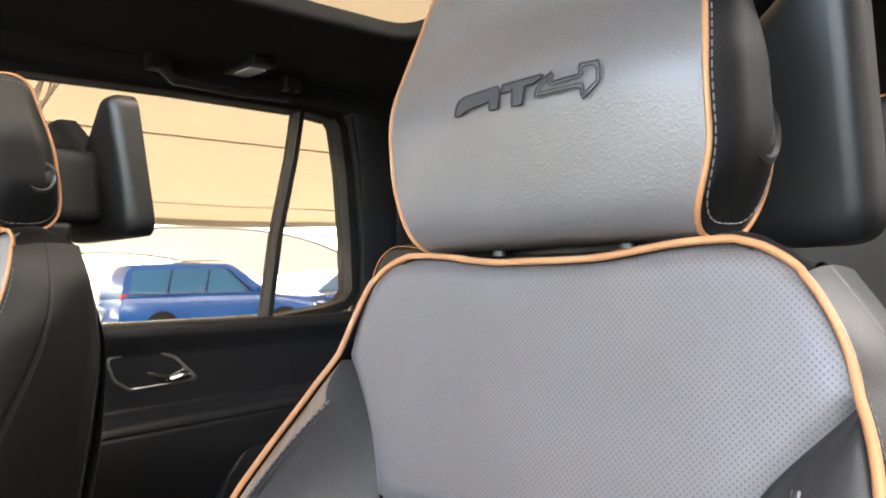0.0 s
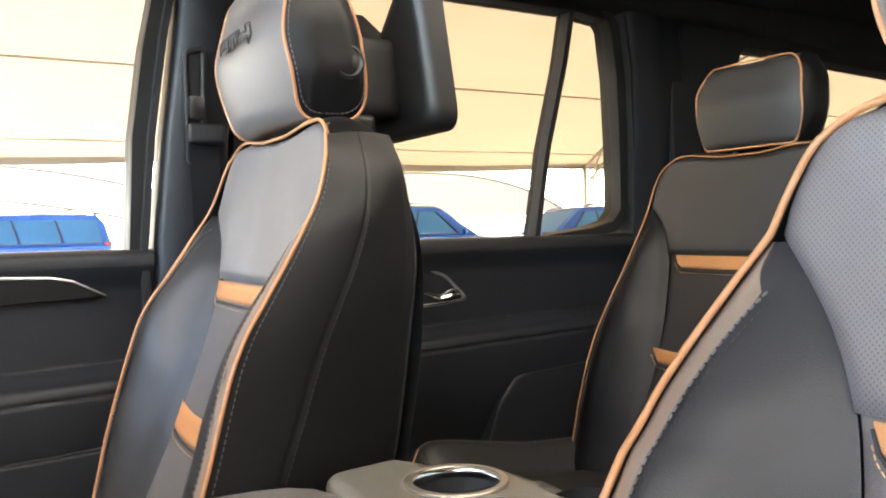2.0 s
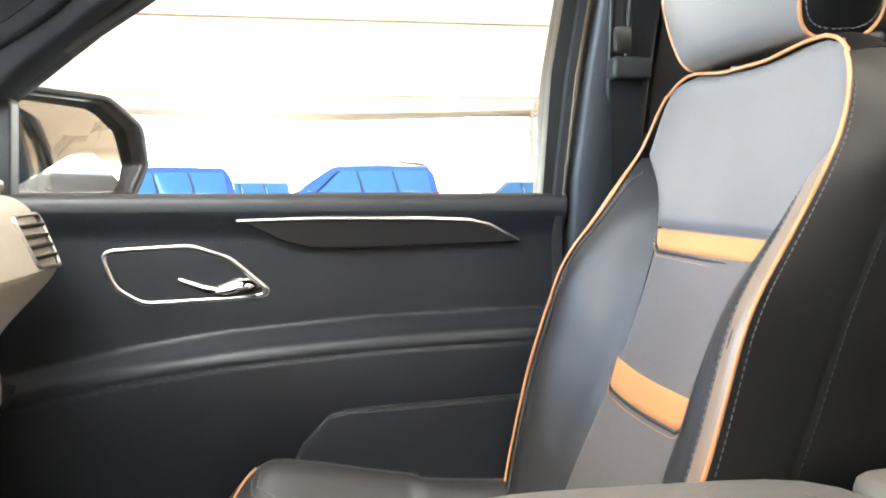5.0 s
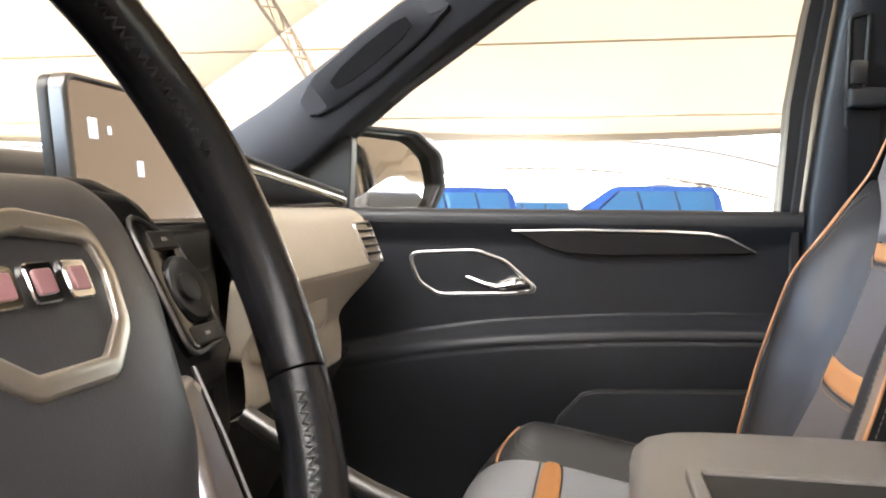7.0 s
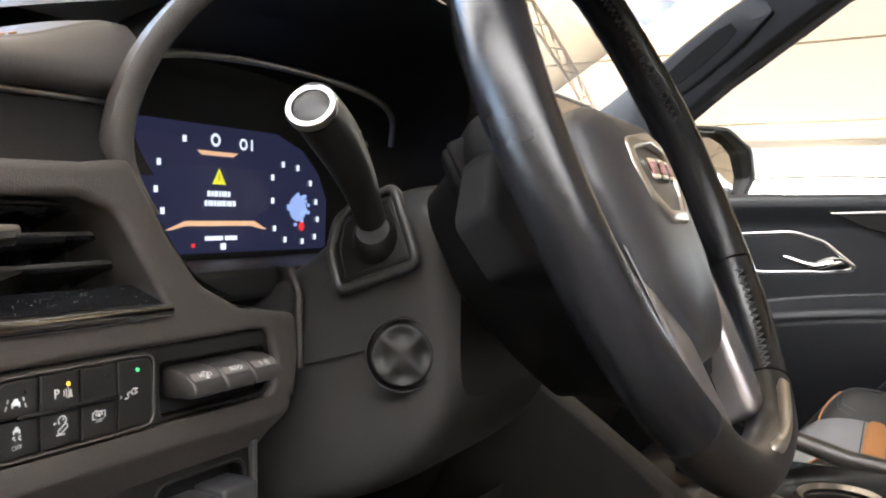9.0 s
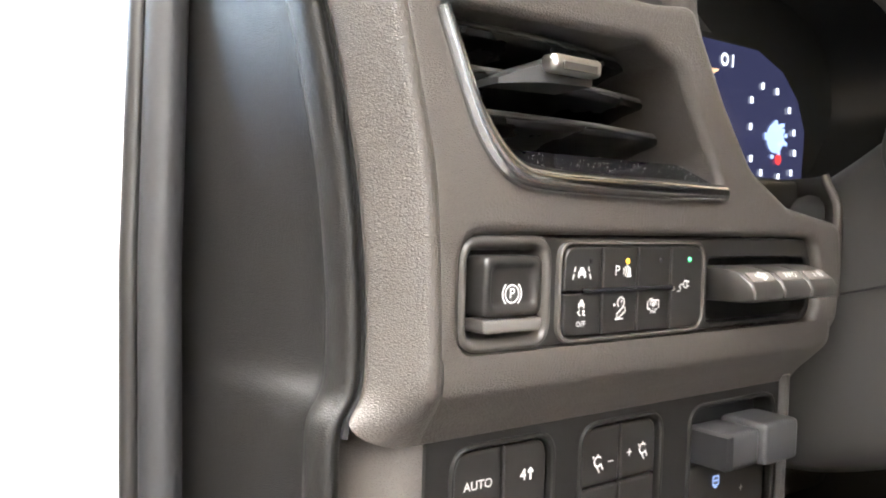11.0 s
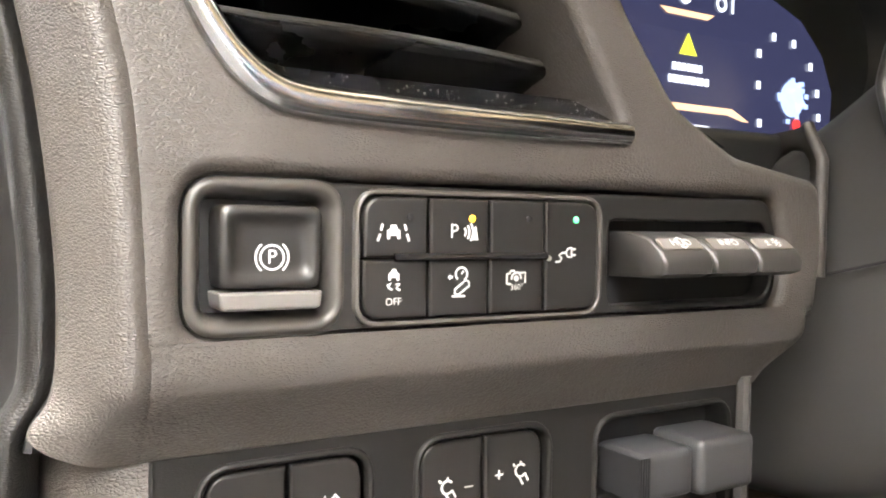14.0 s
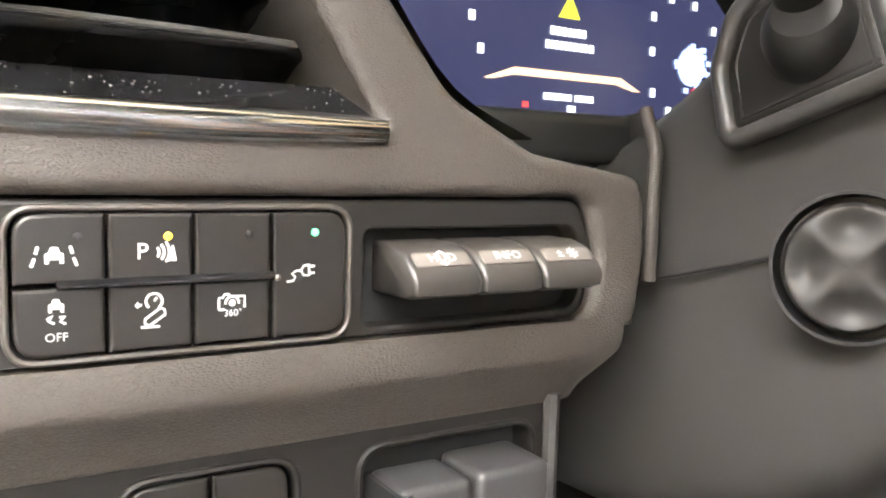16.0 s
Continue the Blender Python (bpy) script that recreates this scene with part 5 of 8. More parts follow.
                if 0.80 < z < 1.34 and y < 0.03 and x >= W(z) - 0.001:
                    p.co.x = x - 0.012 * ease(1.30, 1.22, z)
                elif 0.80 < z < 1.34 and y < 0.03 and abs(x) < W(z):
                    p.co.x = x - (0.013 + (0.022 * min(1.0, -x / S(z)) if x < 0 else 0.0)) * ease(1.335, 1.25, z) * (1.0 if x > 0 else min(1.0, (W(z) - abs(x)) / max(0.01, W(z) - S(z))))
    if plump:
        # the back sits a little off its centre line
        for ch in ob.children_recursive:
            for p in ch.data.vertices:
                x, y, z = p.co
                if 0.80 < z < 1.42 and y < 0.03 and abs(x) > 0.06:
                    g = (0.011 * ease(1.42, 1.31, z)) if x < 0 else (0.003 * ease(1.42, 1.31, z))
                    p.co.x = x - g * min(1.1, abs(x) / W(z)) ** 3
    if not front:
        for s in (-1,):
            part("armrest", tube([(s * 0.256, -0.24, 1.088), (s * 0.257, -0.18, 1.090), (s * 0.258, 0.0, 1.086), (s * 0.258, 0.075, 1.083), (s * 0.258, 0.100, 1.081), (s * 0.258, 0.112, 1.080)], [0.022, 0.027, 0.028, 0.027, 0.020, 0.006], 16, flat=0.8), M_LEATHER, ob, "padded fold-down armrest", 70)
    part("recliner_cover", box((-0.272 * wide, -0.12, 0.86), (0.03, 0.16, 0.14), 0.012, 3), M_SMOOTH, ob)
    return ob


passenger_seat = seat("front_seat", "black leather bucket seat with tan piping and tan accent patches", "front seats")
passenger_seat.location = (0.409, 0, 0)
driver_seat = seat("front_seat", "black leather driver's bucket seat with tan piping, plump inner bolster", "front seats", head=(0.131, 1.421, 1.626, -0.258), lean=-0.06, plump=True)
driver_seat.location = (-0.398, -0.137, -0.050)
rear_seat = seat("rear_seat", "black leather second-row captain seat with tan accent patches", "rear seats", 0.98, False, (0.108, 1.425, 1.572, -0.292), (1.083, 0.022))
rear_seat.location = (0.405, -0.815, 0.0)
copy_thing(rear_seat, pose(-0.405, -0.815, 0.0))
tagged(driver_seat, "black leather driver seat, set lower and farther back")

# belt of the front passenger
M_WEB = mat("belt_webbing", (0.007, 0.007, 0.008), 0.6, spec=0.2, bump=0.3, scale=600)
belt = thing("seat_belt", "black seat belt hanging at the pillar behind the front seat", "seat belt")
part("webbing", grid(lambda u, v: (0.715 + 0.02 * v, -0.275 - 0.045 * (u - 0.5) - 0.02 * v, 1.46 - 0.70 * v), 4, 20), M_WEB, belt, "woven black webbing")
part("belt_loop", box((0.705, -0.275, 1.452), (0.030, 0.055, 0.030), 0.006, 3), M_DEEP, belt)
part("loop_cover", box((0.698, -0.262, 1.490), (0.014, 0.024, 0.035), 0.005, 2), M_SATIN, belt)

# ---- centre console ----
M_CUP = mat("satin_ring_metal", (0.50, 0.46, 0.40), 0.34, metal=0.9, var=0.06)
console = thing("centre_console", "black centre console with padded armrest and chrome-ringed cup holder", "console")


def slab(name, x0, x1, y0, y1, z0, z1, r, material, parent, label="", crown=0.004):
    """A soft-edged block with a slightly crowned top."""
    n = 44

    def f(u, v):
        a = 2 * math.pi * u
        ca, sa = math.cos(a), math.sin(a)
        k = 5.0
        rr = (abs(ca) ** k + abs(sa) ** k) ** (-1 / k)
        if v < 0.35:
            s, dz = 1.0, -(z1 - z0 - r) * (1 - v / 0.35)
        elif v < 0.65:
            t = (v - 0.35) / 0.30 * math.pi / 2
            s, dz = None, r * math.sin(t)
            off = r * (1 - math.cos(t))
        else:
            t = (v - 0.65) / 0.35
            s, dz, off = None, r + crown * (1 - (1 - t) ** 2), r
        cx, cy, hx, hy_ = (x0 + x1) / 2, (y0 + y1) / 2, (x1 - x0) / 2, (y1 - y0) / 2
        if s is None:
            hx, hy_ = hx - off, hy_ - off
            if v >= 0.65:
                hx, hy_ = hx * (1 - t) + 1e-4, hy_ * (1 - t) + 1e-4
        return (cx + hx * rr * ca, cy + hy_ * rr * sa, z1 - r + dz)
    return part(name, grid(f, n, 40, closed_u=True), material, parent, label, 60)


slab("console_body", -0.125, 0.165, -0.44, 0.40, 0.60, 0.945, 0.02, M_PLASTIC, console)
slab("armrest_box", -0.115, 0.168, -0.235, 0.085, 0.93, 1.037, 0.016, M_LID, console, "padded front of the armrest box")
arm = slab("armrest_lid", -0.112, 0.170, -0.235, 0.088, 1.040, 1.076, 0.016, M_LID, console, "padded armrest lid, grazing reflection put into its grey-brown")
part("lid_stitching", stitches([(-0.06 + 0.18 * i / 20, -0.175 - 0.016 * math.sin(math.pi * i / 20), 1.0795) for i in range(21)], 0.0065, 0.0046, 0.0006), M_THREAD, arm)
tray = rounded([(-0.090, 0.048), (-0.090, -0.110), (0.024, -0.110), (0.024, 0.048)], 0.010, 4)
flatten(part("phone_tray_rim", plate(tray, [inset(tray, 0.012)], lambda x, y, w: (x, y, 1.0835 - w), 0.006, 0.0025), M_LID, arm, "raised rim of the phone tray"))
part("phone_tray", plate(inset(tray, 0.005), [], lambda x, y, w: (x, y, 1.0805 - w), 0.003, 0.001), M_DEEP, arm, "black recessed tray mat")
# rear deck with the cup holders
deck_holes = [[Vector((0.062 - 0.07 * k + 0.040 * math.cos(a), -0.318 - 0.095 * k + 0.040 * math.sin(a))) for a in [2 * math.pi * i / 36 for i in range(36)]] for k in (0, 1)]
deck = rounded([(-0.115, -0.225), (0.150, -0.225), (0.160, -0.30), (0.115, -0.47), (-0.115, -0.47)], 0.03, 5)
flatten(part("rear_deck", plate(deck, deck_holes, lambda x, y, w: (x, y, 1.082 - 0.06 * ease(-0.36, -0.5, y) - w), 0.07, 0.010), M_DECK, console, "pale satin rear deck"))
for k in (0, 1):
    c = (0.062 - 0.07 * k, -0.318 - 0.095 * k, 1.082 - (0.02 if k else 0))
    cup = part("cup_holder", lathe([(0.039, 0.002), (0.038, -0.05), (0.034, -0.075), (0.001, -0.075)], c, (0, 0, 1), 36, cap=False), M_DEEP, console, "black cup holder well")
    if k:
        continue
    part("cup_ring", lathe([(0.0375, -0.004), (0.0378, 0.0006), (0.0386, 0.0014), (0.0450, 0.0014), (0.0458, 0.0006), (0.0460, -0.003)], c, (0, 0, 1), 48, cap=False), M_CUP, cup, "flat pale metal ring")
    part("cup_lip", lathe([(0.0376, -0.001), (0.0368, -0.003), (0.0372, -0.008)], c, (0, 0, 1), 48, cap=False), M_CHROME, cup, "bright inner lip", 80)
# low front rails either side of the shifter bay
for x in (-0.105, 0.145):
    path = [(x, 0.07, 0.945), (x, 0.14, 0.947), (x, 0.20, 0.955), (x, 0.27, 0.974), (x, 0.335, 0.999), (x, 0.40, 1.03), (x, 0.47, 1.07)]
    part("console_rail", tube(path[:5] if x < 0 else path, 0.011, 10), M_DULL, console, "satin metal side rail", 80)
part("side_panel", plate(rounded([(0.30, 0.61), (0.66, 0.61), (0.66, 1.12), (0.52, 1.10), (0.42, 1.035), (0.35, 0.985), (0.30, 0.95)], 0.02, 4), [], lambda y, z, w: (-0.138 + w, y, z), 0.03, 0.006), M_LOWER_DARK, console, "dark side panel under the stack", 60)
part("shifter_bay", box((0.02, 0.26, 0.935), (0.22, 0.33, 0.03), 0.008, 3), M_GLOSS, console, "gloss black front tray")
part("bay_ring", lathe([(0.034, 0.0), (0.040, 0.004), (0.043, 0.0)], (0.0, 0.20, 0.952), (0, 0, 1), 32, cap=False), M_SATINCHROME, console)

# ---- dashboard, left end ----
YD = 0.475
M_COVER = mat("grained_black_cover", (0.009, 0.0085, 0.008), 0.42, spec=0.35, bump=0.24, scale=950, kind="hide")
dash = thing("dashboard", "black grained dashboard with air vent, switches and instrument hood", "dashboard", kind="structure")


def dput(off=0.0):
    """Places 2D (x, z) on the dashboard's face; w goes forwards into it."""
    return lambda x, z, w: (x, YD + off + w, z)


def V(pts):
    return [Vector(p) for p in pts]


vent_loop = rounded([(-0.7585, 1.2385), (-0.741, 1.200), (-0.726, 1.1865), (-0.690, 1.1835), (-0.607, 1.1835), (-0.6405, 1.2335), (-0.660, 1.2405)], [0.004, 0.02, 0.015, 0.02, 0.004, 0.012, 0.01], 5)
strip_loop = rounded([(-0.7465, 1.1265), (-0.5305, 1.1265), (-0.5285, 1.150), (-0.5345, 1.1668), (-0.7465, 1.1668)], [0.010, 0.010, 0.012, 0.009, 0.010], 6)
fascia_loop = rounded([(-0.757, 1.1225), (-0.5095, 1.1225), (-0.5062, 1.150), (-0.5090, 1.1735), (-0.556, 1.1805), (-0.587, 1.196), (-0.608, 1.222), (-0.632, 1.2590), (-0.655, 1.2560), (-0.708, 1.2550), (-0.778, 1.2545), (-0.761, 1.185)], [0.007, 0.008, 0.02, 0.008, 0.02, 0.03, 0.03, 0.007, 0.01, 0.02, 0.007, 0.05], 4)
flatten(part("fascia", plate(fascia_loop, [vent_loop, strip_loop], dput(), 0.020, 0.0045, 4), M_PLASTIC, dash, "grained dark fascia panel"))


LIP = [(-0.0005, 1.1266), (-0.0005, 1.1225), (-0.0003, 1.1190), (0.0001, 1.1160), (0.0008, 1.1140), (0.0022, 1.1118), (0.0050, 1.1078), (0.0085, 1.1030), (0.0108, 1.0992), (0.0116, 1.0976), (0.0125, 1.0966), (0.0150, 1.0960), (0.0200, 1.0958)]
# line of the gap between the corner and the end cover
GAP = [(1.085, -0.7790), (1.098, -0.7788), (1.106, -0.7775), (1.112, -0.7735), (1.118, -0.7720), (1.135, -0.7715), (1.150, -0.7722), (1.180, -0.7755), (1.200, -0.7792), (1.2215, -0.7840), (1.256, -0.7932)]
EDGE = [(1.09, -0.7555), (1.1115, -0.7565), (1.150, -0.7578), (1.185, -0.7610), (1.215, -0.7680), (1.249, -0.7770)]


# corner that turns round to the door side
def corner(u, v):
    zb = 1.0968 + 0.0100 * ease(0.25, 0.85, u)
    z = zb + (1.2564 - zb) * v
    xl, xg = curve(EDGE, z), curve(GAP, z)
    # share of the way from the face to the gap, sideways and forwards
    path = [(-0.45, 0.20), (-0.10, 0.02), (0.12, 0.02), (0.30, 0.12), (0.52, 0.34), (0.76, 0.64), (0.92, 0.86), (1.0, 1.02), (0.98, 1.16), (0.80, 1.40), (0.5, 1.6)]
    k = u * (len(path) - 1)
    px, py = curve([(i, p[0]) for i, p in enumerate(path)], k), curve([(i, p[1]) for i, p in enumerate(path)], k)
    low = (curve([(q, w) for w, q in reversed(LIP[:-2])], z) + 0.0005 if z < 1.1266 else 0.0) * (1 - ease(0.15, 0.75, u))
    return (xl + (xg - xl) * px, YD - 0.0008 + 0.0165 * py + low, z)


part("fascia_corner", grid(corner, 44, 80), M_PLASTIC, dash, "grained corner turning to the door", 80)
# undercut lip along the lower edge


def lip_sheet(u, v):
    k = v * (len(LIP) - 1)
    z = curve([(i, p[1]) for i, p in enumerate(LIP)], k)
    y = curve([(i, p[0]) for i, p in enumerate(LIP)], k)
    end = -0.5092 - 0.012 * ease(1.119, 1.097, z)
    r = 0.012
    if u < 0.80:
        return (-0.7535 + (end - r + 0.7535) * u / 0.80, YD + y, z)
    if u < 0.92:
        t = (u - 0.80) / 0.12 * math.pi / 2
        return (end - r + r * math.sin(t), YD + y + r * (1 - math.cos(t)), z)
    return (end, YD + y + r + 0.04 * (u - 0.92) / 0.08, z)


part("fascia_lip", grid(lip_sheet, 75, 32), M_PLASTIC, dash, "grained lower lip", 0).data.shade_smooth()
part("fascia_end", plate(rounded([(0.0, 1.1225), (0.05, 1.1225), (0.05, 1.176), (0.0, 1.172)], 0.002, 3), [], lambda a, z, w: (-0.5085 - w, YD + 0.003 + a, z), 0.004, 0.001), M_PLASTIC, dash)

# side cover facing the open doorway


def cover(u, v):
    prof = [(0.0050, 0.5050), (0.0012, 0.4975), (-0.0022, 0.4945), (-0.0052, 0.4955), (-0.0068, 0.4992), (-0.0069, 0.5050), (-0.0046, 0.5110), (0.0005, 0.5165), (0.0022, 0.5240)]
    k = u * (len(prof) + 3)
    z0 = 0.95
    if k <= len(prof) - 1:
        dx, y = curve([(i, p[0]) for i, p in enumerate(prof)], k), curve([(i, p[1]) for i, p in enumerate(prof)], k)
        back = 0.0
    else:
        back = (k - len(prof) + 1) / 4
        dx, y = prof[-1][0], 0.5240 + 0.094 * back
    zt = 1.2538 + 0.19 * max(0.0, y - 0.491)
    z = z0 + (zt - z0) * v
    flush = ease(zt - 0.012, zt - 0.003, z)
    if y > 0.505:
        dx = dx * (1 - flush) - 0.0069 * flush
    x = curve(GAP, z) + dx
    sunk = -0.790 - 0.002 * flush
    x = x * (1 - back) + sunk * back
    round_top = 0.006 * ease(zt - 0.004, zt, z) ** 2
    return (x + round_top, y, z)


part("end_cover", grid(cover, 64, 90), M_COVER, dash, "grained end cover beside the doorway", 80)
part("cover_gap", tube([(curve(GAP, z) + 0.0018, YD + 0.0215, z) for z in [1.10 + 0.153 * i / 24 for i in range(25)]], 0.0016, 6), M_DEEP, dash)

# air vent
M_VENTCHROME = mat("polished_edge_metal", (0.60, 0.62, 0.64), 0.19, metal=1.0, var=0.05)
vent = thing("air_vent", "black louvred air vent with a bright chrome lower edge", "air vent")
vc = [(-0.7575, 1.2375), (-0.7525, 1.2265), (-0.7465, 1.2130), (-0.7405, 1.2020), (-0.7335, 1.1935), (-0.7255, 1.1880), (-0.7150, 1.1858), (-0.690, 1.1850), (-0.650, 1.1847), (-0.609, 1.1847)]
vc = [(curve([(i, p[0]) for i, p in enumerate(vc)], t / 6), curve([(i, p[1]) for i, p in enumerate(vc)], t / 6)) for t in range(55)]
part("vent_chrome", tube([(x, YD + 0.0005, z) for x, z in vc], [0.0026 + 0.0020 * ease(0, 34, t) - 0.0008 * ease(48, 54, t) for t in range(55)], 14), M_VENTCHROME, vent, "bright chrome edge", 80)
part("chrome_shadow_gap", tube([(x, YD + 0.0022, z - 0.0043 * ease(0, 30, t)) for t, (x, z) in enumerate(vc)][12:], 0.0007, 6), M_DEEP, vent)
housing = bmesh.new()
rings = []
for w, k in ((0.004, 1.0), (0.030, 0.97), (0.060, 0.93)):
    c = Vector((-0.685, 1.212))
    rings.append([(c.x + (p[0] - c.x) * k, YD + w, c.y + (p[1] - c.y) * k) for p in vent_loop])
loft(rings, housing, cap=False)
part("vent_housing", housing, M_PLASTIC, vent, "", 60)
part("vent_back", plate([(-0.77, 1.175), (-0.60, 1.175), (-0.60, 1.25), (-0.77, 1.25)], [], dput(0.058), 0.003, 0.0005), M_DEEP, vent)
part("vent_floor", grid(lambda u, v: (-0.735 + 0.124 * u, YD + 0.002 + 0.016 * v, 1.1875 + 0.0095 * v + 0.012 * ease(0.12, 0.0, u)), 20, 6), M_GLOSS, vent, "dusty gloss floor of the vent", 80)
random.seed(11)
dust = bmesh.new()
for i in range(90):
    a, b, r = random.random(), random.random() * 0.55, random.uniform(0.00015, 0.00038)
    b = b / 0.6
    p = (-0.728 + 0.112 * a, YD + 0.0018 + 0.016 * b, 1.1876 + 0.0095 * b)
    dust.faces.new([dust.verts.new((p[0] + r * math.cos(t) * random.uniform(0.7, 1.6), p[1] + 0.86 * r * math.sin(t), p[2] + 0.5 * r * math.sin(t) + 0.0001)) for t in (0.0, 1.3, 2.5, 3.8, 5.0)])
tagged(part("dust", dust, M_THREAD, vent, "", 0), "pale dust specks", kind="stuff")
for z, xl, xr in ((1.2360, -0.750, -0.642), (1.2215, -0.747, -0.630), (1.2072, -0.739, -0.617)):
    rings, front_edge = [], []
    for i in range(25):
        t = i / 24
        x = xl + (xr - xl) * t
        bend = -0.006 * math.sin(math.pi * t) - 0.004 * ease(0.12, 0.0, t)
        h = 1 - 0.45 * ease(0.10, 0.0, t) - 0.5 * ease(0.95, 1.0, t)
        y0 = YD + 0.020 + bend + 0.010 * t
        prof = [(-0.0050, 0.0), (-0.0040, 0.0016), (-0.0018, 0.0022), (0.004, 0.0010), (0.030, -0.0105), (0.030, -0.0140), (0.004, -0.0042), (-0.0025, -0.0026), (-0.0044, -0.0015)]
        rings.append([(x, y0 + a, z + h * b) for a, b in prof])
        front_edge.append((x, y0 - 0.0034, z + 0.0014 * h))
    sl = part("slat", loft(rings), M_SLAT, vent, "gloss black slat", 50)
    # paler bead draws the highlight along the slat's upper front edge
    part("slat_edge", tube(front_edge, 0.0013, 8), M_SHROUD, sl, "paler satin front edge, highlight put into its colour")
    part("slat_pin", lathe([(0.0022, -0.002), (0.0022, 0.004)], (xr + 0.001, YD + 0.031, z), (1, 0, 0), 12), M_SMOOTH, sl)
for i in range(7):
    x = -0.738 + 0.021 * i
    part("vane", loft([[(x - 0.0012, YD + 0.046, z), (x + 0.0012, YD + 0.046, z), (x + 0.0016, YD + 0.057, z), (x - 0.0016, YD + 0.057, z)] for z in (1.190, 1.236)]), M_SMOOTH, vent)
tab = part("vent_tab", loft([[(x, YD + 0.006 + a, 1.2225 + dz + b) for a, b in ((-h, -h * 0.5), (-h, h * 0.4), (-h * 0.4, h * 0.6), (0.010, h * 0.5), (0.010, -h * 0.6))] for x, dz, h in ((-0.7310, -0.0045, 0.0020), (-0.7220, -0.0020, 0.0050), (-0.7130, 0.0, 0.0078), (-0.6930, 0.0008, 0.0080), (-0.6915, 0.0008, 0.0070))]), M_SMOOTH, vent, "black sliding tab", 50)
part("tab_cap", box((-0.7040, YD - 0.0030, 1.2250), (0.0240, 0.0075, 0.0062), 0.0025, 3), M_SATINCHROME, tab, "silver tab cap")
part("tab_ribs", box((-0.7040, YD - 0.0072, 1.2240), (0.016, 0.001, 0.0026), 0.0), M_DULL, tab)

# switch strip
M_FOOT = mat("grey_metallic_paint", (0.20, 0.19, 0.18), 0.36, metal=0.6, var=0.05)
M_BEZEL = mat("satin_grey_bezel", (0.050, 0.046, 0.042), 0.36, bump=0.05, scale=1500)
strip = thing("switch_strip", "satin black switch strip with parking brake, driver aid and display keys", "switch panel")
epb_hole = rounded([(-0.7450, 1.1280), (-0.7052, 1.1280), (-0.7052, 1.1655), (-0.7450, 1.1655)], 0.0085, 8)
blk = rounded([(-0.7005, 1.1292), (-0.6185, 1.1292), (-0.6185, 1.1632), (-0.7005, 1.1632)], 0.006, 6)
hud_hole = rounded([(-0.6125, 1.1300), (-0.5340, 1.1300), (-0.5325, 1.146), (-0.5370, 1.1575), (-0.6125, 1.1575)], [0.004, 0.009, 0.01, 0.006, 0.003], 5)
flatten(part("strip_plate", plate(inset(strip_loop, 0.0009), [epb_hole, blk, hud_hole], dput(0.0035), 0.012, 0.0012), M_SATIN, strip))
for lp, dp in ((epb_hole, 0.012), (blk, 0.008), (hud_hole, 0.011)):
    part("recess_back", plate(inset(lp, -0.001), [], dput(dp), 0.002, 0.0003, 1), M_DEEP, strip)
part("block_rim", plate(inset(blk, -0.0016), [inset(blk, 0.0)], dput(0.0014), 0.006, 0.0008), M_BEZEL, strip, "rounded rim of the key block", 60)
part("brake_bezel", loft([[(p[0], YD + w, p[1]) for p in inset(epb_hole, d)] for d, w in ((-0.0008, 0.0034), (0.0, 0.0026), (0.0010, 0.0024), (0.0020, 0.0030), (0.0030, 0.0044), (0.0038, 0.0066), (0.0043, 0.0095), (0.0045, 0.0125))], cap=False), M_BEZEL, strip, "rounded rim of the brake switch", 80)


def dished(x0, x1, z0, z1, y, depth, r):
    """A key cap with rounded corners and a shallow hollow."""
    def ring(ins, dy):
        return [(p[0], y + dy, p[1]) for p in rounded([(x0 + ins, z0 + ins), (x1 - ins, z0 + ins), (x1 - ins, z1 - ins), (x0 + ins, z1 - ins)], r, 4)]
    return loft([ring(a, b) for a, b in ((0.0, 0.010), (0.0, 0.0012), (0.0004, 0.0004), (0.0011, 0.0), (0.0024, 0.0), (0.0034, depth * 0.6), (0.0044, depth), (0.0060, depth))])


brake = part("brake_switch", dished(-0.7380, -0.7120, 1.1390, 1.1596, YD - 0.0005, 0.0016, 0.0030), M_SATIN, strip, "square parking brake switch", 50)
flatten(part("switch_foot", plate(rounded([(-0.7378, 1.1338), (-0.7122, 1.1338), (-0.7117, 1.1384), (-0.7383, 1.1384)], [0.002, 0.002, 0.0006, 0.0006], 4), [], dput(-0.0005), 0.010, 0.0008), M_FOOT, strip, "metallic foot of the brake switch"))


def ink(strokes, x, z, y, wid, parent, scale=1.0, name="symbol", material=None):
    """A printed symbol: flat ribbons along 2D strokes, lying on the face at y."""
    bm = bmesh.new()
    for st in strokes:
        pts = [Vector(p) * scale for p in st]
        n = len(pts)
        closed = n > 2 and (pts[0] - pts[-1]).length < 1e-9
        left, right = [], []
        for i in range(n):
            if closed:
                a, b = pts[i - 1 if i else n - 2], pts[i + 1 if i < n - 1 else 1]
            else:
                a, b = pts[max(0, i - 1)], pts[min(n - 1, i + 1)]
            d = (b - a).normalized()
            q = Vector((-d.y, d.x)) * wid / 2
            left.append(bm.verts.new((x + pts[i].x + q.x, y, z + pts[i].y + q.y)))
            right.append(bm.verts.new((x + pts[i].x - q.x, y, z + pts[i].y - q.y)))
        for i in range(n - 1):
            bm.faces.new((left[i], left[i + 1], right[i + 1], right[i]))
    return part(name, bm, material or M_ICON, parent, "", 0)


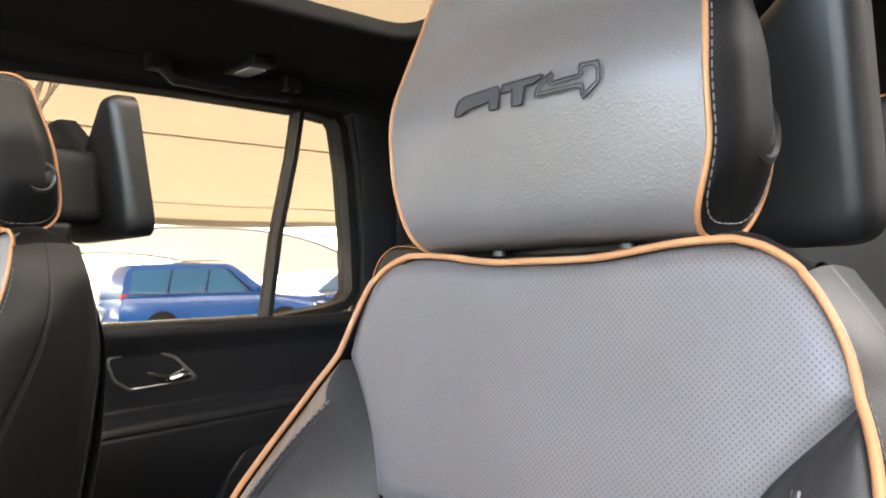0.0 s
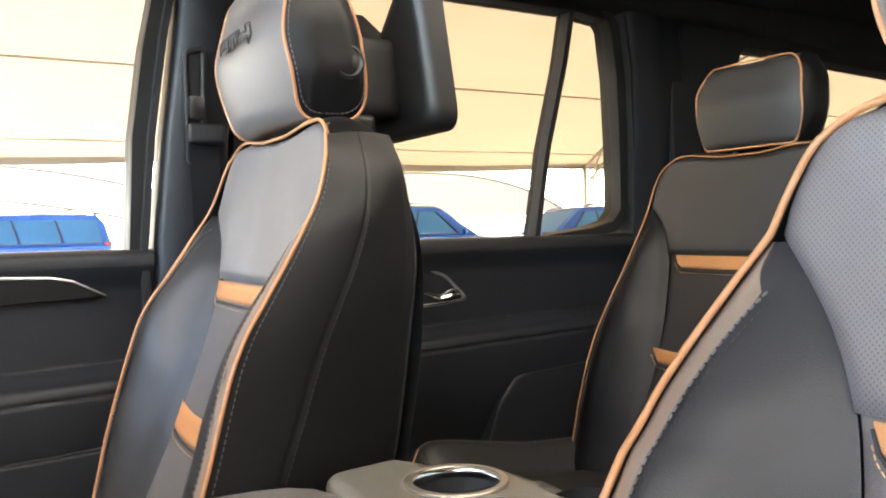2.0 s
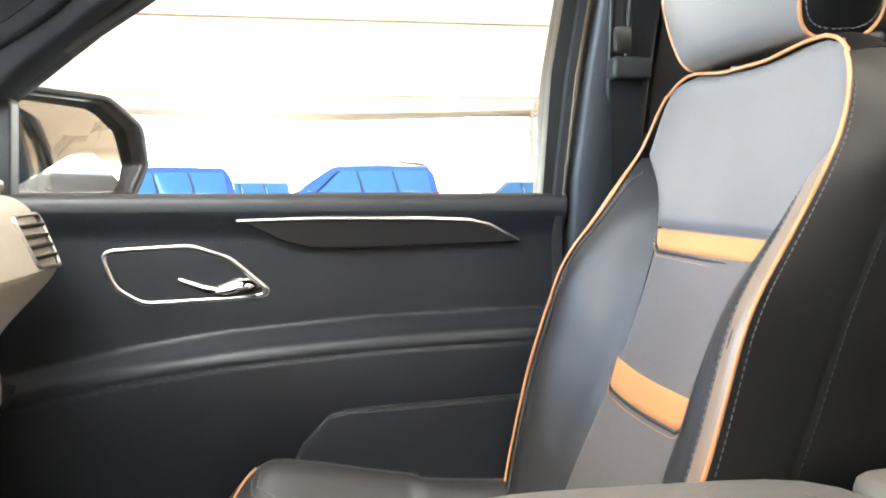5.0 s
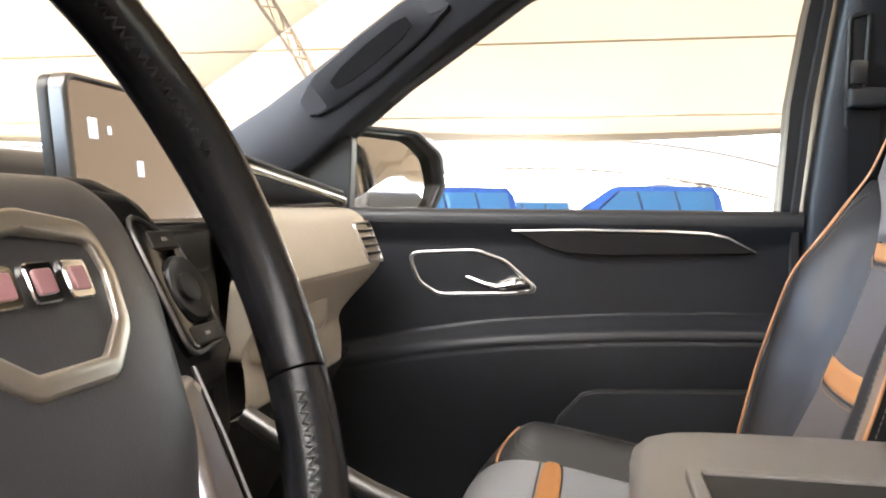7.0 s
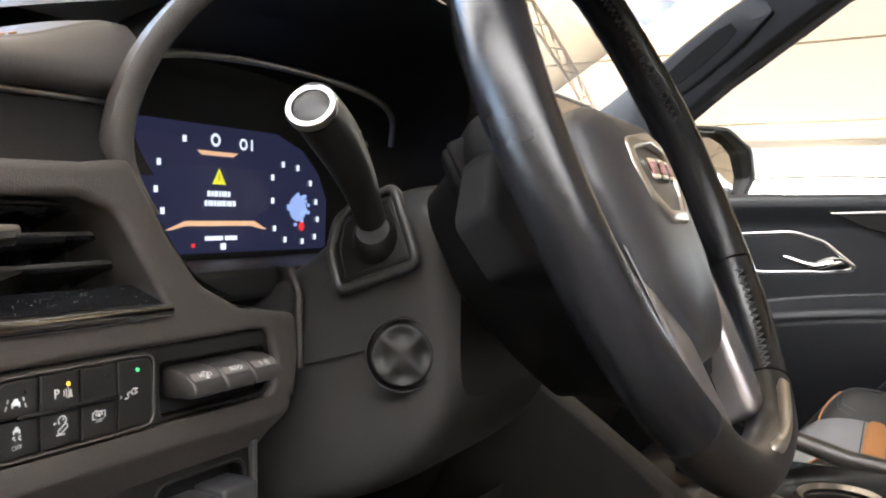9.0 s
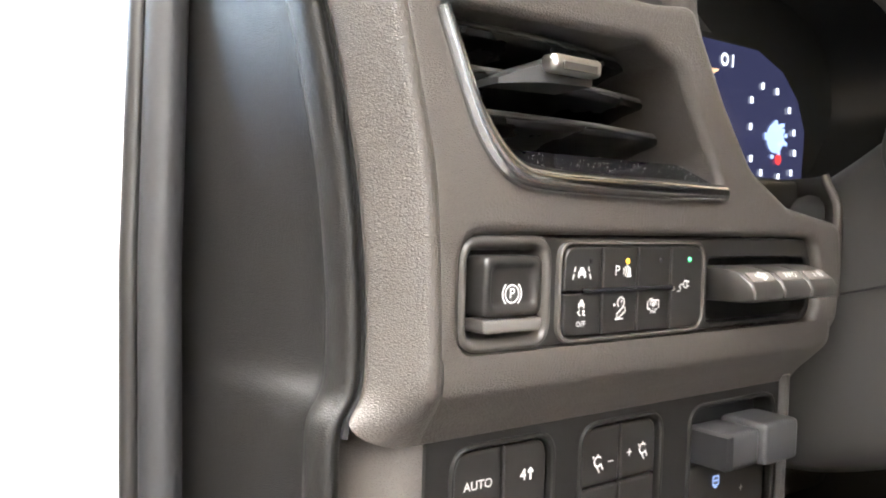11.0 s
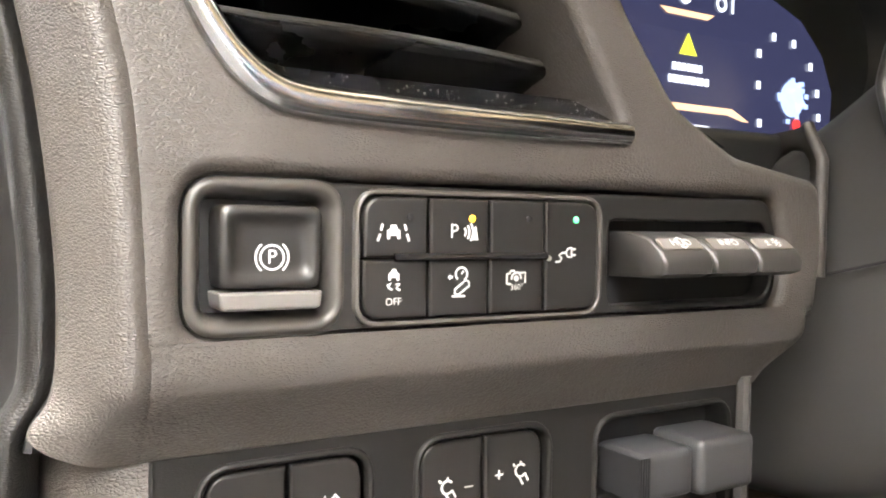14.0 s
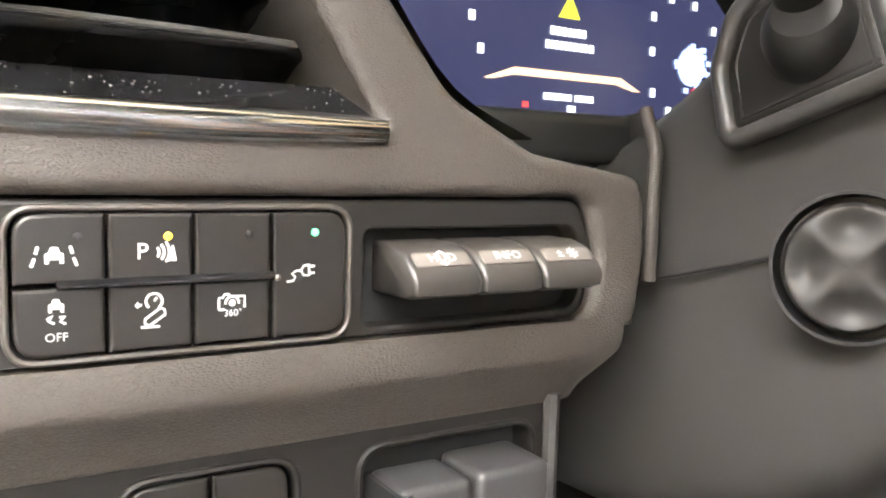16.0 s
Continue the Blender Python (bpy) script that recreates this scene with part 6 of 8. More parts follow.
def blob(polys, x, z, y, parent, scale=1.0, name="symbol", material=None):
    bm = bmesh.new()
    for pl in polys:
        bm.faces.new([bm.verts.new((x + p[0] * scale, y, z + p[1] * scale)) for p in pl])
    return part(name, bm, material or M_ICON, parent, "", 0)


def arc(cx, cy, r, a0, a1, n=14):
    return [(cx + r * math.cos(radians(a0 + (a1 - a0) * i / n)), cy + r * math.sin(radians(a0 + (a1 - a0) * i / n))) for i in range(n + 1)]


def word(text, size, at, parent, tilt=0.0, material=None, name="lettering"):
    """Printed text on a face that looks towards -y, leaning back by tilt degrees."""
    ob = new(name, letters(text, size, name))
    ob.data.materials.append(material or M_ICON)
    ob.matrix_basis = pose(at[0], at[1], at[2], 90 - tilt, 0, 0)
    ob.parent = parent
    return ob


FY = YD + 0.0008
ink([arc(0, 0, 0.0030, 0, 360, 24), arc(0, 0, 0.0042, 130, 230, 8), arc(0, 0, 0.0042, -50, 50, 8)], -0.7248, 1.1468, FY, 0.0005, brake)
word("P", 0.0050, (-0.7248, FY, 1.1468), brake)

cols = [-0.7000, -0.6800, -0.6600, -0.6400, -0.6190]
ZT, ZM, ZB = 1.1627, 1.1460, 1.1297
KY = YD + 0.0012
keys = {}
for i in range(4):
    for j in range(2):
        if i == 3 and j == 1:
            continue
        x0, x1 = cols[i] + 0.00035, cols[i + 1] - 0.00035
        z0, z1 = (ZM + 0.00035, ZT) if j == 0 else (ZB, ZM - 0.00035)
        if i == 3:
            z0 = ZB
        r = [0.0004] * 4
        if i == 0 and j == 1:
            r[0] = 0.006
        if i == 0 and j == 0:
            r[3] = 0.006
        if i == 3:
            r[1] = r[2] = 0.006
        lp = rounded([(x0, z0), (x1, z0), (x1, z1), (x0, z1)], r, 5)
        keys[i, j] = flatten(part("key", plate(lp, [], dput(0.0012), 0.006, 0.0009), M_SATIN, strip, "satin black key"))
# finger ridge between the rows
part("key_ridge", loft([[(x, KY - 0.0002, ZM + 0.0016), (x, KY - 0.0011, ZM + 0.0004), (x, KY - 0.0011, ZM - 0.0002), (x, KY - 0.0002, ZM - 0.0008)] for x in (-0.691, -0.6395)]), M_GLOSS, strip)
IY = KY - 0.00025
K00, K10, K30, K01, K11, K21 = (keys[k] for k in ((0, 0), (1, 0), (3, 0), (0, 1), (1, 1), (2, 1)))
# lane keeping: a car between lane marks
carp = [[(-0.0018, -0.0006), (-0.0018, 0.0006), (-0.0011, 0.0009), (-0.0007, 0.0020), (0.0007, 0.0020), (0.0011, 0.0009), (0.0018, 0.0006), (0.0018, -0.0006)], [(-0.0018, -0.0006), (-0.0010, -0.0006), (-0.0010, -0.0014), (-0.0018, -0.0014)], [(0.0010, -0.0006), (0.0018, -0.0006), (0.0018, -0.0014), (0.0010, -0.0014)]]
blob(carp, -0.6912, 1.1530, IY, K00, 1.1)
ink([[(-0.0029, 0.0021), (-0.0033, 0.0006)], [(-0.0035, -0.0002), (-0.0041, -0.0019)], [(0.0029, 0.0021), (0.0033, 0.0006)], [(0.0035, -0.0002), (0.0041, -0.0019)]], -0.6912, 1.1530, IY, 0.0007, K00, 1.15)
# park assist
word("P", 0.0056, (-0.6722, IY, 1.1535), K10)
ink([arc(-0.0018, 0.0, 0.0018, -40, 40, 5), arc(-0.0018, 0.0, 0.0030, -38, 38, 6), arc(-0.0018, 0.0, 0.0042, -36, 36, 7)], -0.6684, 1.1534, IY, 0.0006, K10)
blob([[(0.0020, -0.0022), (0.0042, -0.0022), (0.0034, 0.0016), (0.0030, 0.0016)]], -0.6684, 1.1534, IY, K10)
# traction off
blob([[(p[0], p[1] + 0.0022) for p in q] for q in carp], -0.6910, 1.1396, IY, K01, 0.9)
ink([[(-0.0020, -0.0008), (-0.0008, 0.0000), (-0.0016, -0.0012), (-0.0004, -0.0018)], [(0.0006, -0.0004), (0.0018, -0.0002), (0.0008, -0.0014), (0.0020, -0.0020)]], -0.6910, 1.1396, IY, 0.0006, K01)
word("OFF", 0.0028, (-0.6910, IY, 1.1345), K01)
# hill descent
ink([arc(0.0006, 0.0022, 0.0019, -60, 230, 14), [(0.0006, 0.0022), (0.0013, 0.0031)], [(-0.0036, 0.0014), (-0.0022, 0.0014)], [(-0.0030, 0.0020), (-0.0036, 0.0014), (-0.0030, 0.0008)]], -0.6702, 1.1394, IY, 0.0006, K11)
ink([[(-0.0016, -0.0022), (0.0022, 0.0006), (0.0032, 0.0000), (0.0034, -0.0012), (-0.0004, -0.0038), (-0.0016, -0.0034), (-0.0016, -0.0022)], [(-0.0026, -0.0042), (0.0020, -0.0042)]], -0.6702, 1.1394, IY, 0.0006, K11, 0.95)
# surround camera
ink([[(-0.0032, -0.0012), (-0.0032, 0.0018), (-0.0022, 0.0018), (-0.0018, 0.0026), (-0.0004, 0.0026)], [(0.0004, 0.0020), (0.0034, 0.0020), (0.0034, -0.0010)], arc(0.0002, 0.0004, 0.0017, -10, 190, 10), [(-0.0032, -0.0012), (-0.0018, -0.0012)]], -0.6508, 1.1396, IY, 0.0006, K21)
blob([arc(0.0002, 0.0004, 0.0009, 0, 360, 10)[:-1]], -0.6508, 1.1396, IY, K21)
word("360°", 0.0025, (-0.6504, IY, 1.1374), K21)
# charging plug
ink([[(-0.0044, -0.0022), (-0.0026, -0.0020), (-0.0020, -0.0010), (-0.0030, -0.0002), (-0.0018, 0.0006), (-0.0004, 0.0006)], [(-0.0004, 0.0006), (0.0002, 0.0018), (0.0014, 0.0020), (0.0018, 0.0022), (0.0018, -0.0008), (0.0002, -0.0006), (-0.0004, 0.0006)], [(0.0018, 0.0016), (0.0034, 0.0017)], [(0.0018, -0.0002), (0.0034, -0.0001)]], -0.6318, 1.1468, IY, 0.0006, K30)
for x, z, m, nm in ((-0.6662, 1.1572, M_LED_O, "amber_light"), (-0.6284, 1.1574, M_LED_G, "green_light"), (-0.6862, 1.1574, M_DEEP, "dark_light"), (-0.6462, 1.1574, M_DEEP, "dark_light")):
    part(nm, lathe([(0.00105, 0.0), (0.00095, 0.0005), (0.0004, 0.0007)], (x, KY + 0.0001, z), (0, -1, 0), 14), m, strip)
part("key_notch", lathe([(0.0009, 0.0), (0.0007, 0.0008), (0.0002, 0.001)], (-0.6386, KY + 0.0002, 1.1458), (0, -1, 0), 12), M_SATINCHROME, strip)
# three projecting display keys
M_KEYTOP = mat("satin_key_top", (0.030, 0.028, 0.026), 0.36, bump=0.06, scale=1500)
M_KEYFACE = mat("pale_key_face", (0.10, 0.09, 0.08), 0.6, bump=0.06, scale=1500)
kx = [-0.6075, -0.5850, -0.5635, -0.5405]
kprof = [(0.4850, 1.1540), (0.4745, 1.1540), (0.4670, 1.1522), (0.4612, 1.1480), (0.4590, 1.1445), (0.4598, 1.1412), (0.4640, 1.1398), (0.4850, 1.1392)]
for i in range(3):
    x0, x1 = kx[i] + 0.00025, kx[i + 1] - 0.00025
    rings = []
    for x, k in ((x0, 0.90), (x0 + 0.0006, 0.98), (x0 + 0.0015, 1.0), ((x0 + x1) / 2, 1.0), (x1 - 0.0015, 1.0), (x1 - 0.0006, 0.98), (x1, 0.90 if i < 2 else 0.8)):
        rings.append([(x, 0.475 + (y - 0.475) * k, 1.148 + (z - 1.148) * k) for y, z in kprof])
    key = part("display_key", loft(rings), M_KEYTOP, strip, "projecting satin key", 50)
    tilt = 50
    cx = (x0 + x1) / 2
    fx = [(cx - 0.0088, -0.0027), (cx + 0.0088, -0.0027), (cx + 0.0088, 0.0027), (cx - 0.0088, 0.0027)]
    sl = Vector((0, 0.0055, 0.0045)).normalized()
    nv = Vector((0, -0.0045, 0.0055)).normalized()
    base = Vector((0, 0.4641, 1.1503))
    part("key_inset", plate(rounded(fx, 0.0012, 3), [], lambda x, q, w: tuple(Vector((x, base.y, base.z)) + sl * q + nv * (0.0005 - w)), 0.0008, 0.0003, 2), M_KEYFACE, key)
    at = Vector((cx, base.y, base.z)) + nv * 0.0008
    if i < 2:
        word(("HUD", "INFO")[i], 0.0041, at, key, tilt)
    if i == 0:
        bm = bmesh.new()
        for s in (-1, 1):
            bm.faces.new([bm.verts.new(at + Vector((a, 0, 0)) + sl * b) for a, b in ((-0.0016, s * 0.0018), (0.0016, s * 0.0018), (0.0, s * 0.0028))])
        part("symbol", bm, M_ICON, key, "", 0)
    if i == 2:
        bm = bmesh.new()
        for k in range(9):
            if k < 8:
                a = radians(45 * k)
                p, q = Vector((math.cos(a), math.sin(a))) * 0.0012, Vector((math.cos(a), math.sin(a))) * 0.0021
            d = Vector((-math.sin(a), math.cos(a))) * 0.0003
            c = [p + d, q + d, q - d, p - d] if k < 8 else [Vector((0.0008 * math.cos(t), 0.0008 * math.sin(t))) for t in [j * math.pi / 4 for j in range(8)]]
            bm.faces.new([bm.verts.new(at + Vector((0.0018 + v.x, 0, 0)) + sl * v.y) for v in c])
        part("symbol", bm, M_ICON, key, "", 0)
        word("±", 0.0044, at + Vector((-0.0030, 0, 0)), key, tilt)

# lower switch panel
M_LOWER = mat("lower_panel_plastic", (0.011, 0.0105, 0.010), 0.46, bump=0.12, scale=1600, kind="hide", spec=0.2)
YL = 0.4875
lower = thing("lower_switch_panel", "lower dashboard panel with lighting keys and trailer brake slider", "switch panel")
lput = lambda off=0.0: (lambda x, z, w: (x, YL + off + w, z))
lp_out = rounded([(-0.7520, 0.960), (-0.5375, 0.960), (-0.5375, 1.104), (-0.7520, 1.104)], 0.0015, 3)
g1 = rounded([(-0.7385, 1.035), (-0.6925, 1.035), (-0.6925, 1.0915), (-0.7385, 1.0915)], 0.008, 5)
g2 = rounded([(-0.6755, 1.035), (-0.6290, 1.035), (-0.6290, 1.0915), (-0.6755, 1.0915)], 0.008, 5)
g3 = rounded([(-0.6075, 1.025), (-0.5440, 1.025), (-0.5440, 1.0905), (-0.6075, 1.0905)], 0.008, 5)
flatten(part("lower_plate", plate(lp_out, [g1, g2, g3], lput(), 0.014, 0.002), M_LOWER, lower, "fine-grained lower plate"))
part("lower_edge", tube([(-0.5365, YL - 0.001, 0.97), (-0.5365, YL - 0.001, 1.10)], 0.003, 8), M_SHROUD, lower)
for g in (g1, g2, g3):
    part("recess_back", plate(inset(g, -0.001), [], lput(0.010), 0.002, 0.0003, 1), M_DEEP, lower)
for g in (g1, g2, g3):
    part("key_rim", plate(inset(g, -0.0022), [inset(g, 0.0)], lput(-0.0012), 0.006, 0.0012), M_LOWER, lower, "rounded rim round the keys", 60)
for g, cuts in ((g1, (-0.7152,)), (g2, (-0.6522,))):
    x0, x1 = min(p[0] for p in g) + 0.001, max(p[0] for p in g) - 0.001
    c = cuts[0]
    for a, b, r in ((x0, c - 0.0004, (0.0004, 0.0004, 0.0004, 0.007)), (c + 0.0004, x1, (0.0004, 0.0004, 0.007, 0.0004))):
        for z0, z1 in ((1.067, 1.0905), (1.037, 1.0662)):
            flatten(part("key", plate(rounded([(a, z0), (b, z0), (b, z1), (a, z1)], list(r) if z1 > 1.08 else 0.0005, 5), [], lput(0.001), 0.006, 0.0012), M_SATIN, lower, "satin black key"))
LYI = YL + 0.0007
word("AUTO", 0.0047, (-0.7268, LYI, 1.0782), lower)
word("4", 0.0062, (-0.7055, LYI, 1.0782), lower)
ink([[(0, -0.0022), (0, 0.0012)], [(-0.0013, 0.0006), (0, 0.0022), (0.0013, 0.0006)]], -0.7018, 1.0782, LYI, 0.0008, lower)
bulb = [arc(0, 0.0006, 0.0020, 40, 320, 12), [(0.0016, -0.0004), (0.0030, -0.0030)], [(-0.0006, -0.0014), (0.0010, -0.0040)], [(-0.0030, 0.0030), (-0.0022, 0.0022)], [(0.0, 0.0036), (0.0, 0.0028)]]
ink(bulb, -0.6655, 1.0762, LYI, 0.0007, lower)
word("–", 0.0062, (-0.6580, LYI, 1.0762), lower)
word("+", 0.0062, (-0.6468, LYI, 1.0775), lower)
ink(bulb, -0.6385, 1.0775, LYI, 0.0007, lower)
M_SLATE = mat("slate_plastic", (0.030, 0.030, 0.031), 0.42, bump=0.08, scale=1200)
sliderp = part("brake_slider", box((-0.5895, YL - 0.0040, 1.0735), (0.0250, 0.022, 0.0165), 0.003, 3), M_SLATE, lower, "dark grey sliding trailer brake lever")
part("slider_end", box((-0.5625, YL - 0.0050, 1.0740), (0.0275, 0.024, 0.0190), 0.003, 3), M_SLATE, sliderp, "slate grey slider end")
for i in range(5):
    part("slider_rib", box((-0.6025 + 0.0011 * i - 0.0005, YL - 0.0046, 1.0735), (0.0006, 0.022, 0.0145), 0.0), M_DEEP, sliderp)
flatten(part("key", plate(rounded([(-0.606, 1.027), (-0.5455, 1.027), (-0.5455, 1.064), (-0.606, 1.064)], 0.005, 4), [], lput(0.002), 0.006, 0.0012), M_SATIN, lower, "satin black key"))
ink([[(-0.002, -0.002), (-0.002, 0.002), (0.002, 0.002), (0.002, -0.002), (-0.002, -0.002)], [(-0.001, -0.003), (0.001, -0.003)], [(-0.0012, 0.0), (0.0012, 0.0)]], -0.585, 1.055, YL + 0.0015, 0.0007, lower, 1.0, "symbol", M_SCR_B)
word("+", 0.006, (-0.565, YL + 0.0015, 1.048), lower)
part("lower_corner", grid(lambda u, v: (-0.750 - 0.0235 * math.sin(u * 1.5), YL + 0.0005 + 0.030 * (1 - math.cos(u * 1.5)), 0.95 + (0.152 + 0.010 * ease(0.35, 1.0, u)) * v), 14, 10), M_PLASTIC, lower, "grained lower corner", 80)
part("knee_panel", grid(lambda u, v: (-0.770 + 0.62 * u, 0.500 + 0.12 * v ** 1.5 + 0.01 * math.sin(3 * u), 0.962 - 0.36 * v), 20, 16), M_PLASTIC, dash, "", 80)

part("dash_backing", box((-0.690, 0.560, 1.20), (0.150, 0.05, 0.17), 0.004), M_DEEP, dash)
# dashboard top, spear trim over the fascia
M_ROLL = mat("soft_dash_leather", (0.060, 0.055, 0.051), 0.40, bump=0.15, scale=900, kind="hide")
edge_line = [(-0.7715, 1.2565), (-0.7700, 1.2640), (-0.7650, 1.2720), (-0.7560, 1.2778), (-0.7430, 1.2822), (-0.7250, 1.2848), (-0.6950, 1.2866), (-0.6600, 1.2872), (-0.6340, 1.2874), (-0.6130, 1.2874)]


def edge_at(s):
    k = s * (len(edge_line) - 1)
    return Vector((curve([(i, p[0]) for i, p in enumerate(edge_line)], k), curve([(i, p[1]) for i, p in enumerate(edge_line)], k)))


def spear(u, v):
    top = edge_at(u)
    low = Vector((max(top.x, -0.771), 1.2520))
    p = low.lerp(top, v)
    return (p.x, 0.481 + 0.017 * v + 0.004 * math.sin(math.pi * v), p.y)


part("spear_trim", grid(spear, 60, 10), M_WOOD, dash, "dark open-pore trim spear", 80)
part("spear_chrome", tube([(edge_at(i / 60).x, 0.4965, edge_at(i / 60).y) for i in range(61)], [0.0027 - 0.0013 * i / 60 for i in range(61)], 8), M_SATINCHROME, dash, "bright edge strip", 80)


def roll(u, v):
    """Padded roll round the spear's upper edge, flowing into the dashboard top."""
    c = edge_at(u)
    d = (edge_at(min(1, u + 0.02)) - edge_at(max(0, u - 0.02))).normalized()
    nrm = Vector((-d.y, d.x))
    prof = [(0.0015, 0.006), (0.0025, -0.004), (0.0065, -0.0105), (0.0125, -0.0120), (0.0165, -0.0070), (0.0180, 0.0010), (0.0195, 0.010), (0.0230, 0.06), (0.0230, 0.20), (0.010, 0.60)]
    k = v * (len(prof) - 1)
    w = curve([(i, p[0]) for i, p in enumerate(prof)], k)
    y = curve([(i, p[1]) for i, p in enumerate(prof)], k)
    rise = 0.022 * ease(0.62, 0.95, u) * ease(0.25, 0.6, v)
    return (c.x + nrm.x * w, 0.4975 + y, c.y + nrm.y * w + rise)


part("dash_roll", grid(roll, 60, 54), M_ROLL, dash, "padded leather-like roll", 80)
part("roll_stitching", stitches([tuple(Vector(roll(i / 30, 0.655)) + Vector((0, -0.0006, 0.0004))) for i in range(24)], 0.0058, 0.0042, 0.0005), M_THREAD_TAN, dash, "tan stitched seam")


lip_z = lambda x: 1.331 - 0.092 * (x - 0.466)


def dash_right(u, v):
    x = -0.21 + 0.905 * u
    end = ease(0.985, 1.0, u) * 0.02
    prof = [(1.12, 1.295), (0.90, 1.318), (0.70, 1.333), (0.635, 1.332), (0.612, 1.322), (0.600, 1.300), (0.585, 1.292)]
    zl = lip_z(x)
    far = [(1.12, 1.295), (0.90, 1.318), (0.70, zl + 0.012), (0.60, zl + 0.006), (0.546, zl), (0.532, zl - 0.005), (0.536, zl - 0.013)]
    b = ease(0.20, 0.27, x)
    prof = [(p[0] + (q[0] - p[0]) * b, p[1] + (q[1] - p[1]) * b) for p, q in zip(prof, far)]
    k = v * (len(prof) - 1)
    return (x, curve([(i, p[0]) for i, p in enumerate(prof)], k) + end, curve([(i, p[1]) for i, p in enumerate(prof)], k) - end)


part("dash_top", grid(dash_right, 40, 36), M_LEATHER, dash, "padded black dashboard top", 80)


def glovebox(u, v):
    prof = [(0.575, 1.284), (0.530, 1.280), (0.511, 1.272), (0.4965, 1.256), (0.4735, 1.2005), (0.4720, 1.190), (0.480, 1.175), (0.514, 1.118), (0.513, 1.086), (0.512, 1.055), (0.522, 1.036), (0.60, 1.02)]
    k = v * (len(prof) - 1)
    y, z = curve([(i, p[0]) for i, p in enumerate(prof)], k), curve([(i, p[1]) for i, p in enumerate(prof)], k)
    x = 0.24 + (0.455 - 0.085 * ease(1.19, 1.11, z)) * u
    e = ease(0.96, 1.0, u) ** 2
    return (x - 0.003 * e, y + 0.010 * e, z)


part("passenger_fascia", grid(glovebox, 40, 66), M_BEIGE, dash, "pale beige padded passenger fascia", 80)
ends = [glovebox(1.0, i / 33) for i in range(34)]
part("fascia_side", grid(lambda u, v: (ends[int(round(33 * v))][0] + 0.004 * u, ends[int(round(33 * v))][1] + (0.70 - ends[int(round(33 * v))][1]) * u, ends[int(round(33 * v))][2]), 6, 33), M_PLASTIC, dash)
part("fascia_edge", tube([(x + 0.001, y - 0.001, z) for x, y, z in ends[11:22]], 0.0018, 8), M_SATINCHROME, dash, "thin bright edge", 80)
part("passenger_trim", grid(lambda u, v: (0.24 + 0.452 * u, 0.537 + 0.006 * v, (lip_z(0.24 + 0.452 * u) - 0.012) * (1 - v) + 1.2835 * v), 20, 4), M_GLOSS, dash, "gloss black trim strip")
band = [(0.24 + 0.43 * i / 20, 0.5340, lip_z(0.24 + 0.43 * i / 20) - 0.0165) for i in range(21)] + [(0.682, 0.535, 1.2945), (0.688, 0.537, 1.2900), (0.690, 0.540, 1.2845)]
part("passenger_chrome", tube(band, [0.0048] * 21 + [0.0050, 0.0050, 0.0040], 10), M_SATINCHROME, dash, "bright strip", 80)
lobe = rounded([(0.26, 1.196), (0.26, 1.098), (0.42, 1.096), (0.488, 1.116), (0.482, 1.158), (0.42, 1.192)], [0.01, 0.01, 0.03, 0.03, 0.03, 0.03], 6)
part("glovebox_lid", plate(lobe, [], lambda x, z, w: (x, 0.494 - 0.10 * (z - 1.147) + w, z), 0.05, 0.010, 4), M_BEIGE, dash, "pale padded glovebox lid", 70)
part("lid_edge", tube([(p[0], 0.4965 - 0.10 * (p[1] - 1.147), p[1]) for p in inset(lobe, 0.001)], 0.0016, 6, closed=True), M_SATINCHROME, dash, "thin bright edge", 80)
pv = rounded([(0.605, 1.255), (0.612, 1.200), (0.684, 1.196), (0.690, 1.256)], 0.008, 4)
vput = lambda x, z, w: (x, 0.4690 + 0.414 * (z - 1.2005) + w, z)
pvent = thing("air_vent", "passenger side air vent with a bright rim", "air vent")
flatten(part("vent_rim", plate(inset(pv, -0.004), [pv], vput, 0.010, 0.002), M_SATINCHROME, pvent, "bright rim"))
part("vent_back", plate(pv, [], lambda x, z, w: vput(x, z, w + 0.007), 0.004, 0.0005), M_DEEP, pvent)
for z in (1.208, 1.220, 1.232, 1.244):
    part("slat", loft([[(x, vput(x, z, 0)[1] + a, z + b) for a, b in ((0.0, 0.002), (0.008, 0.003), (0.008, -0.001), (0.0, -0.002))] for x in (0.608, 0.688)]), M_SMOOTH, pvent)
part("lower_dash", loft([[(x, y, z) for y, z in ((0.53, 1.04), (0.60, 0.92), (0.72, 0.70), (1.1, 0.60), (1.1, 1.28), (0.62, 1.28), (0.60, 1.06))] for x in (-0.15, 0.70)]), M_LOWER_DARK, dash)
part("firewall", box((0, 1.12, 0.95), (1.6, 0.04, 0.70), 0.01), M_CARPET, dash)
part("dash_core", box((-0.47, 0.86, 1.10), (0.62, 0.42, 0.34), 0.02), M_LOWER_DARK, dash)
part("cowl", box((0, 1.20, 1.27), (1.7, 0.20, 0.03), 0.01), M_SMOOTH, dash)

# centre stack and touch screen
stack = thing("centre_stack", "centre dashboard stack with climate controls", "dashboard")
part("stack_face", plate(rounded([(-0.16, 1.02), (0.24, 1.02), (0.24, 1.275), (-0.16, 1.275)], 0.02, 4), [], lambda x, z, w: (x, 0.540 + 0.30 * (1.15 - z) * -0.35 + w, z), 0.05, 0.006), M_SATIN, stack)
for x in (-0.09, 0.13):
    part("centre_vent", box((x, 0.538, 1.235), (0.12, 0.02, 0.045), 0.006, 3), M_DEEP, stack)
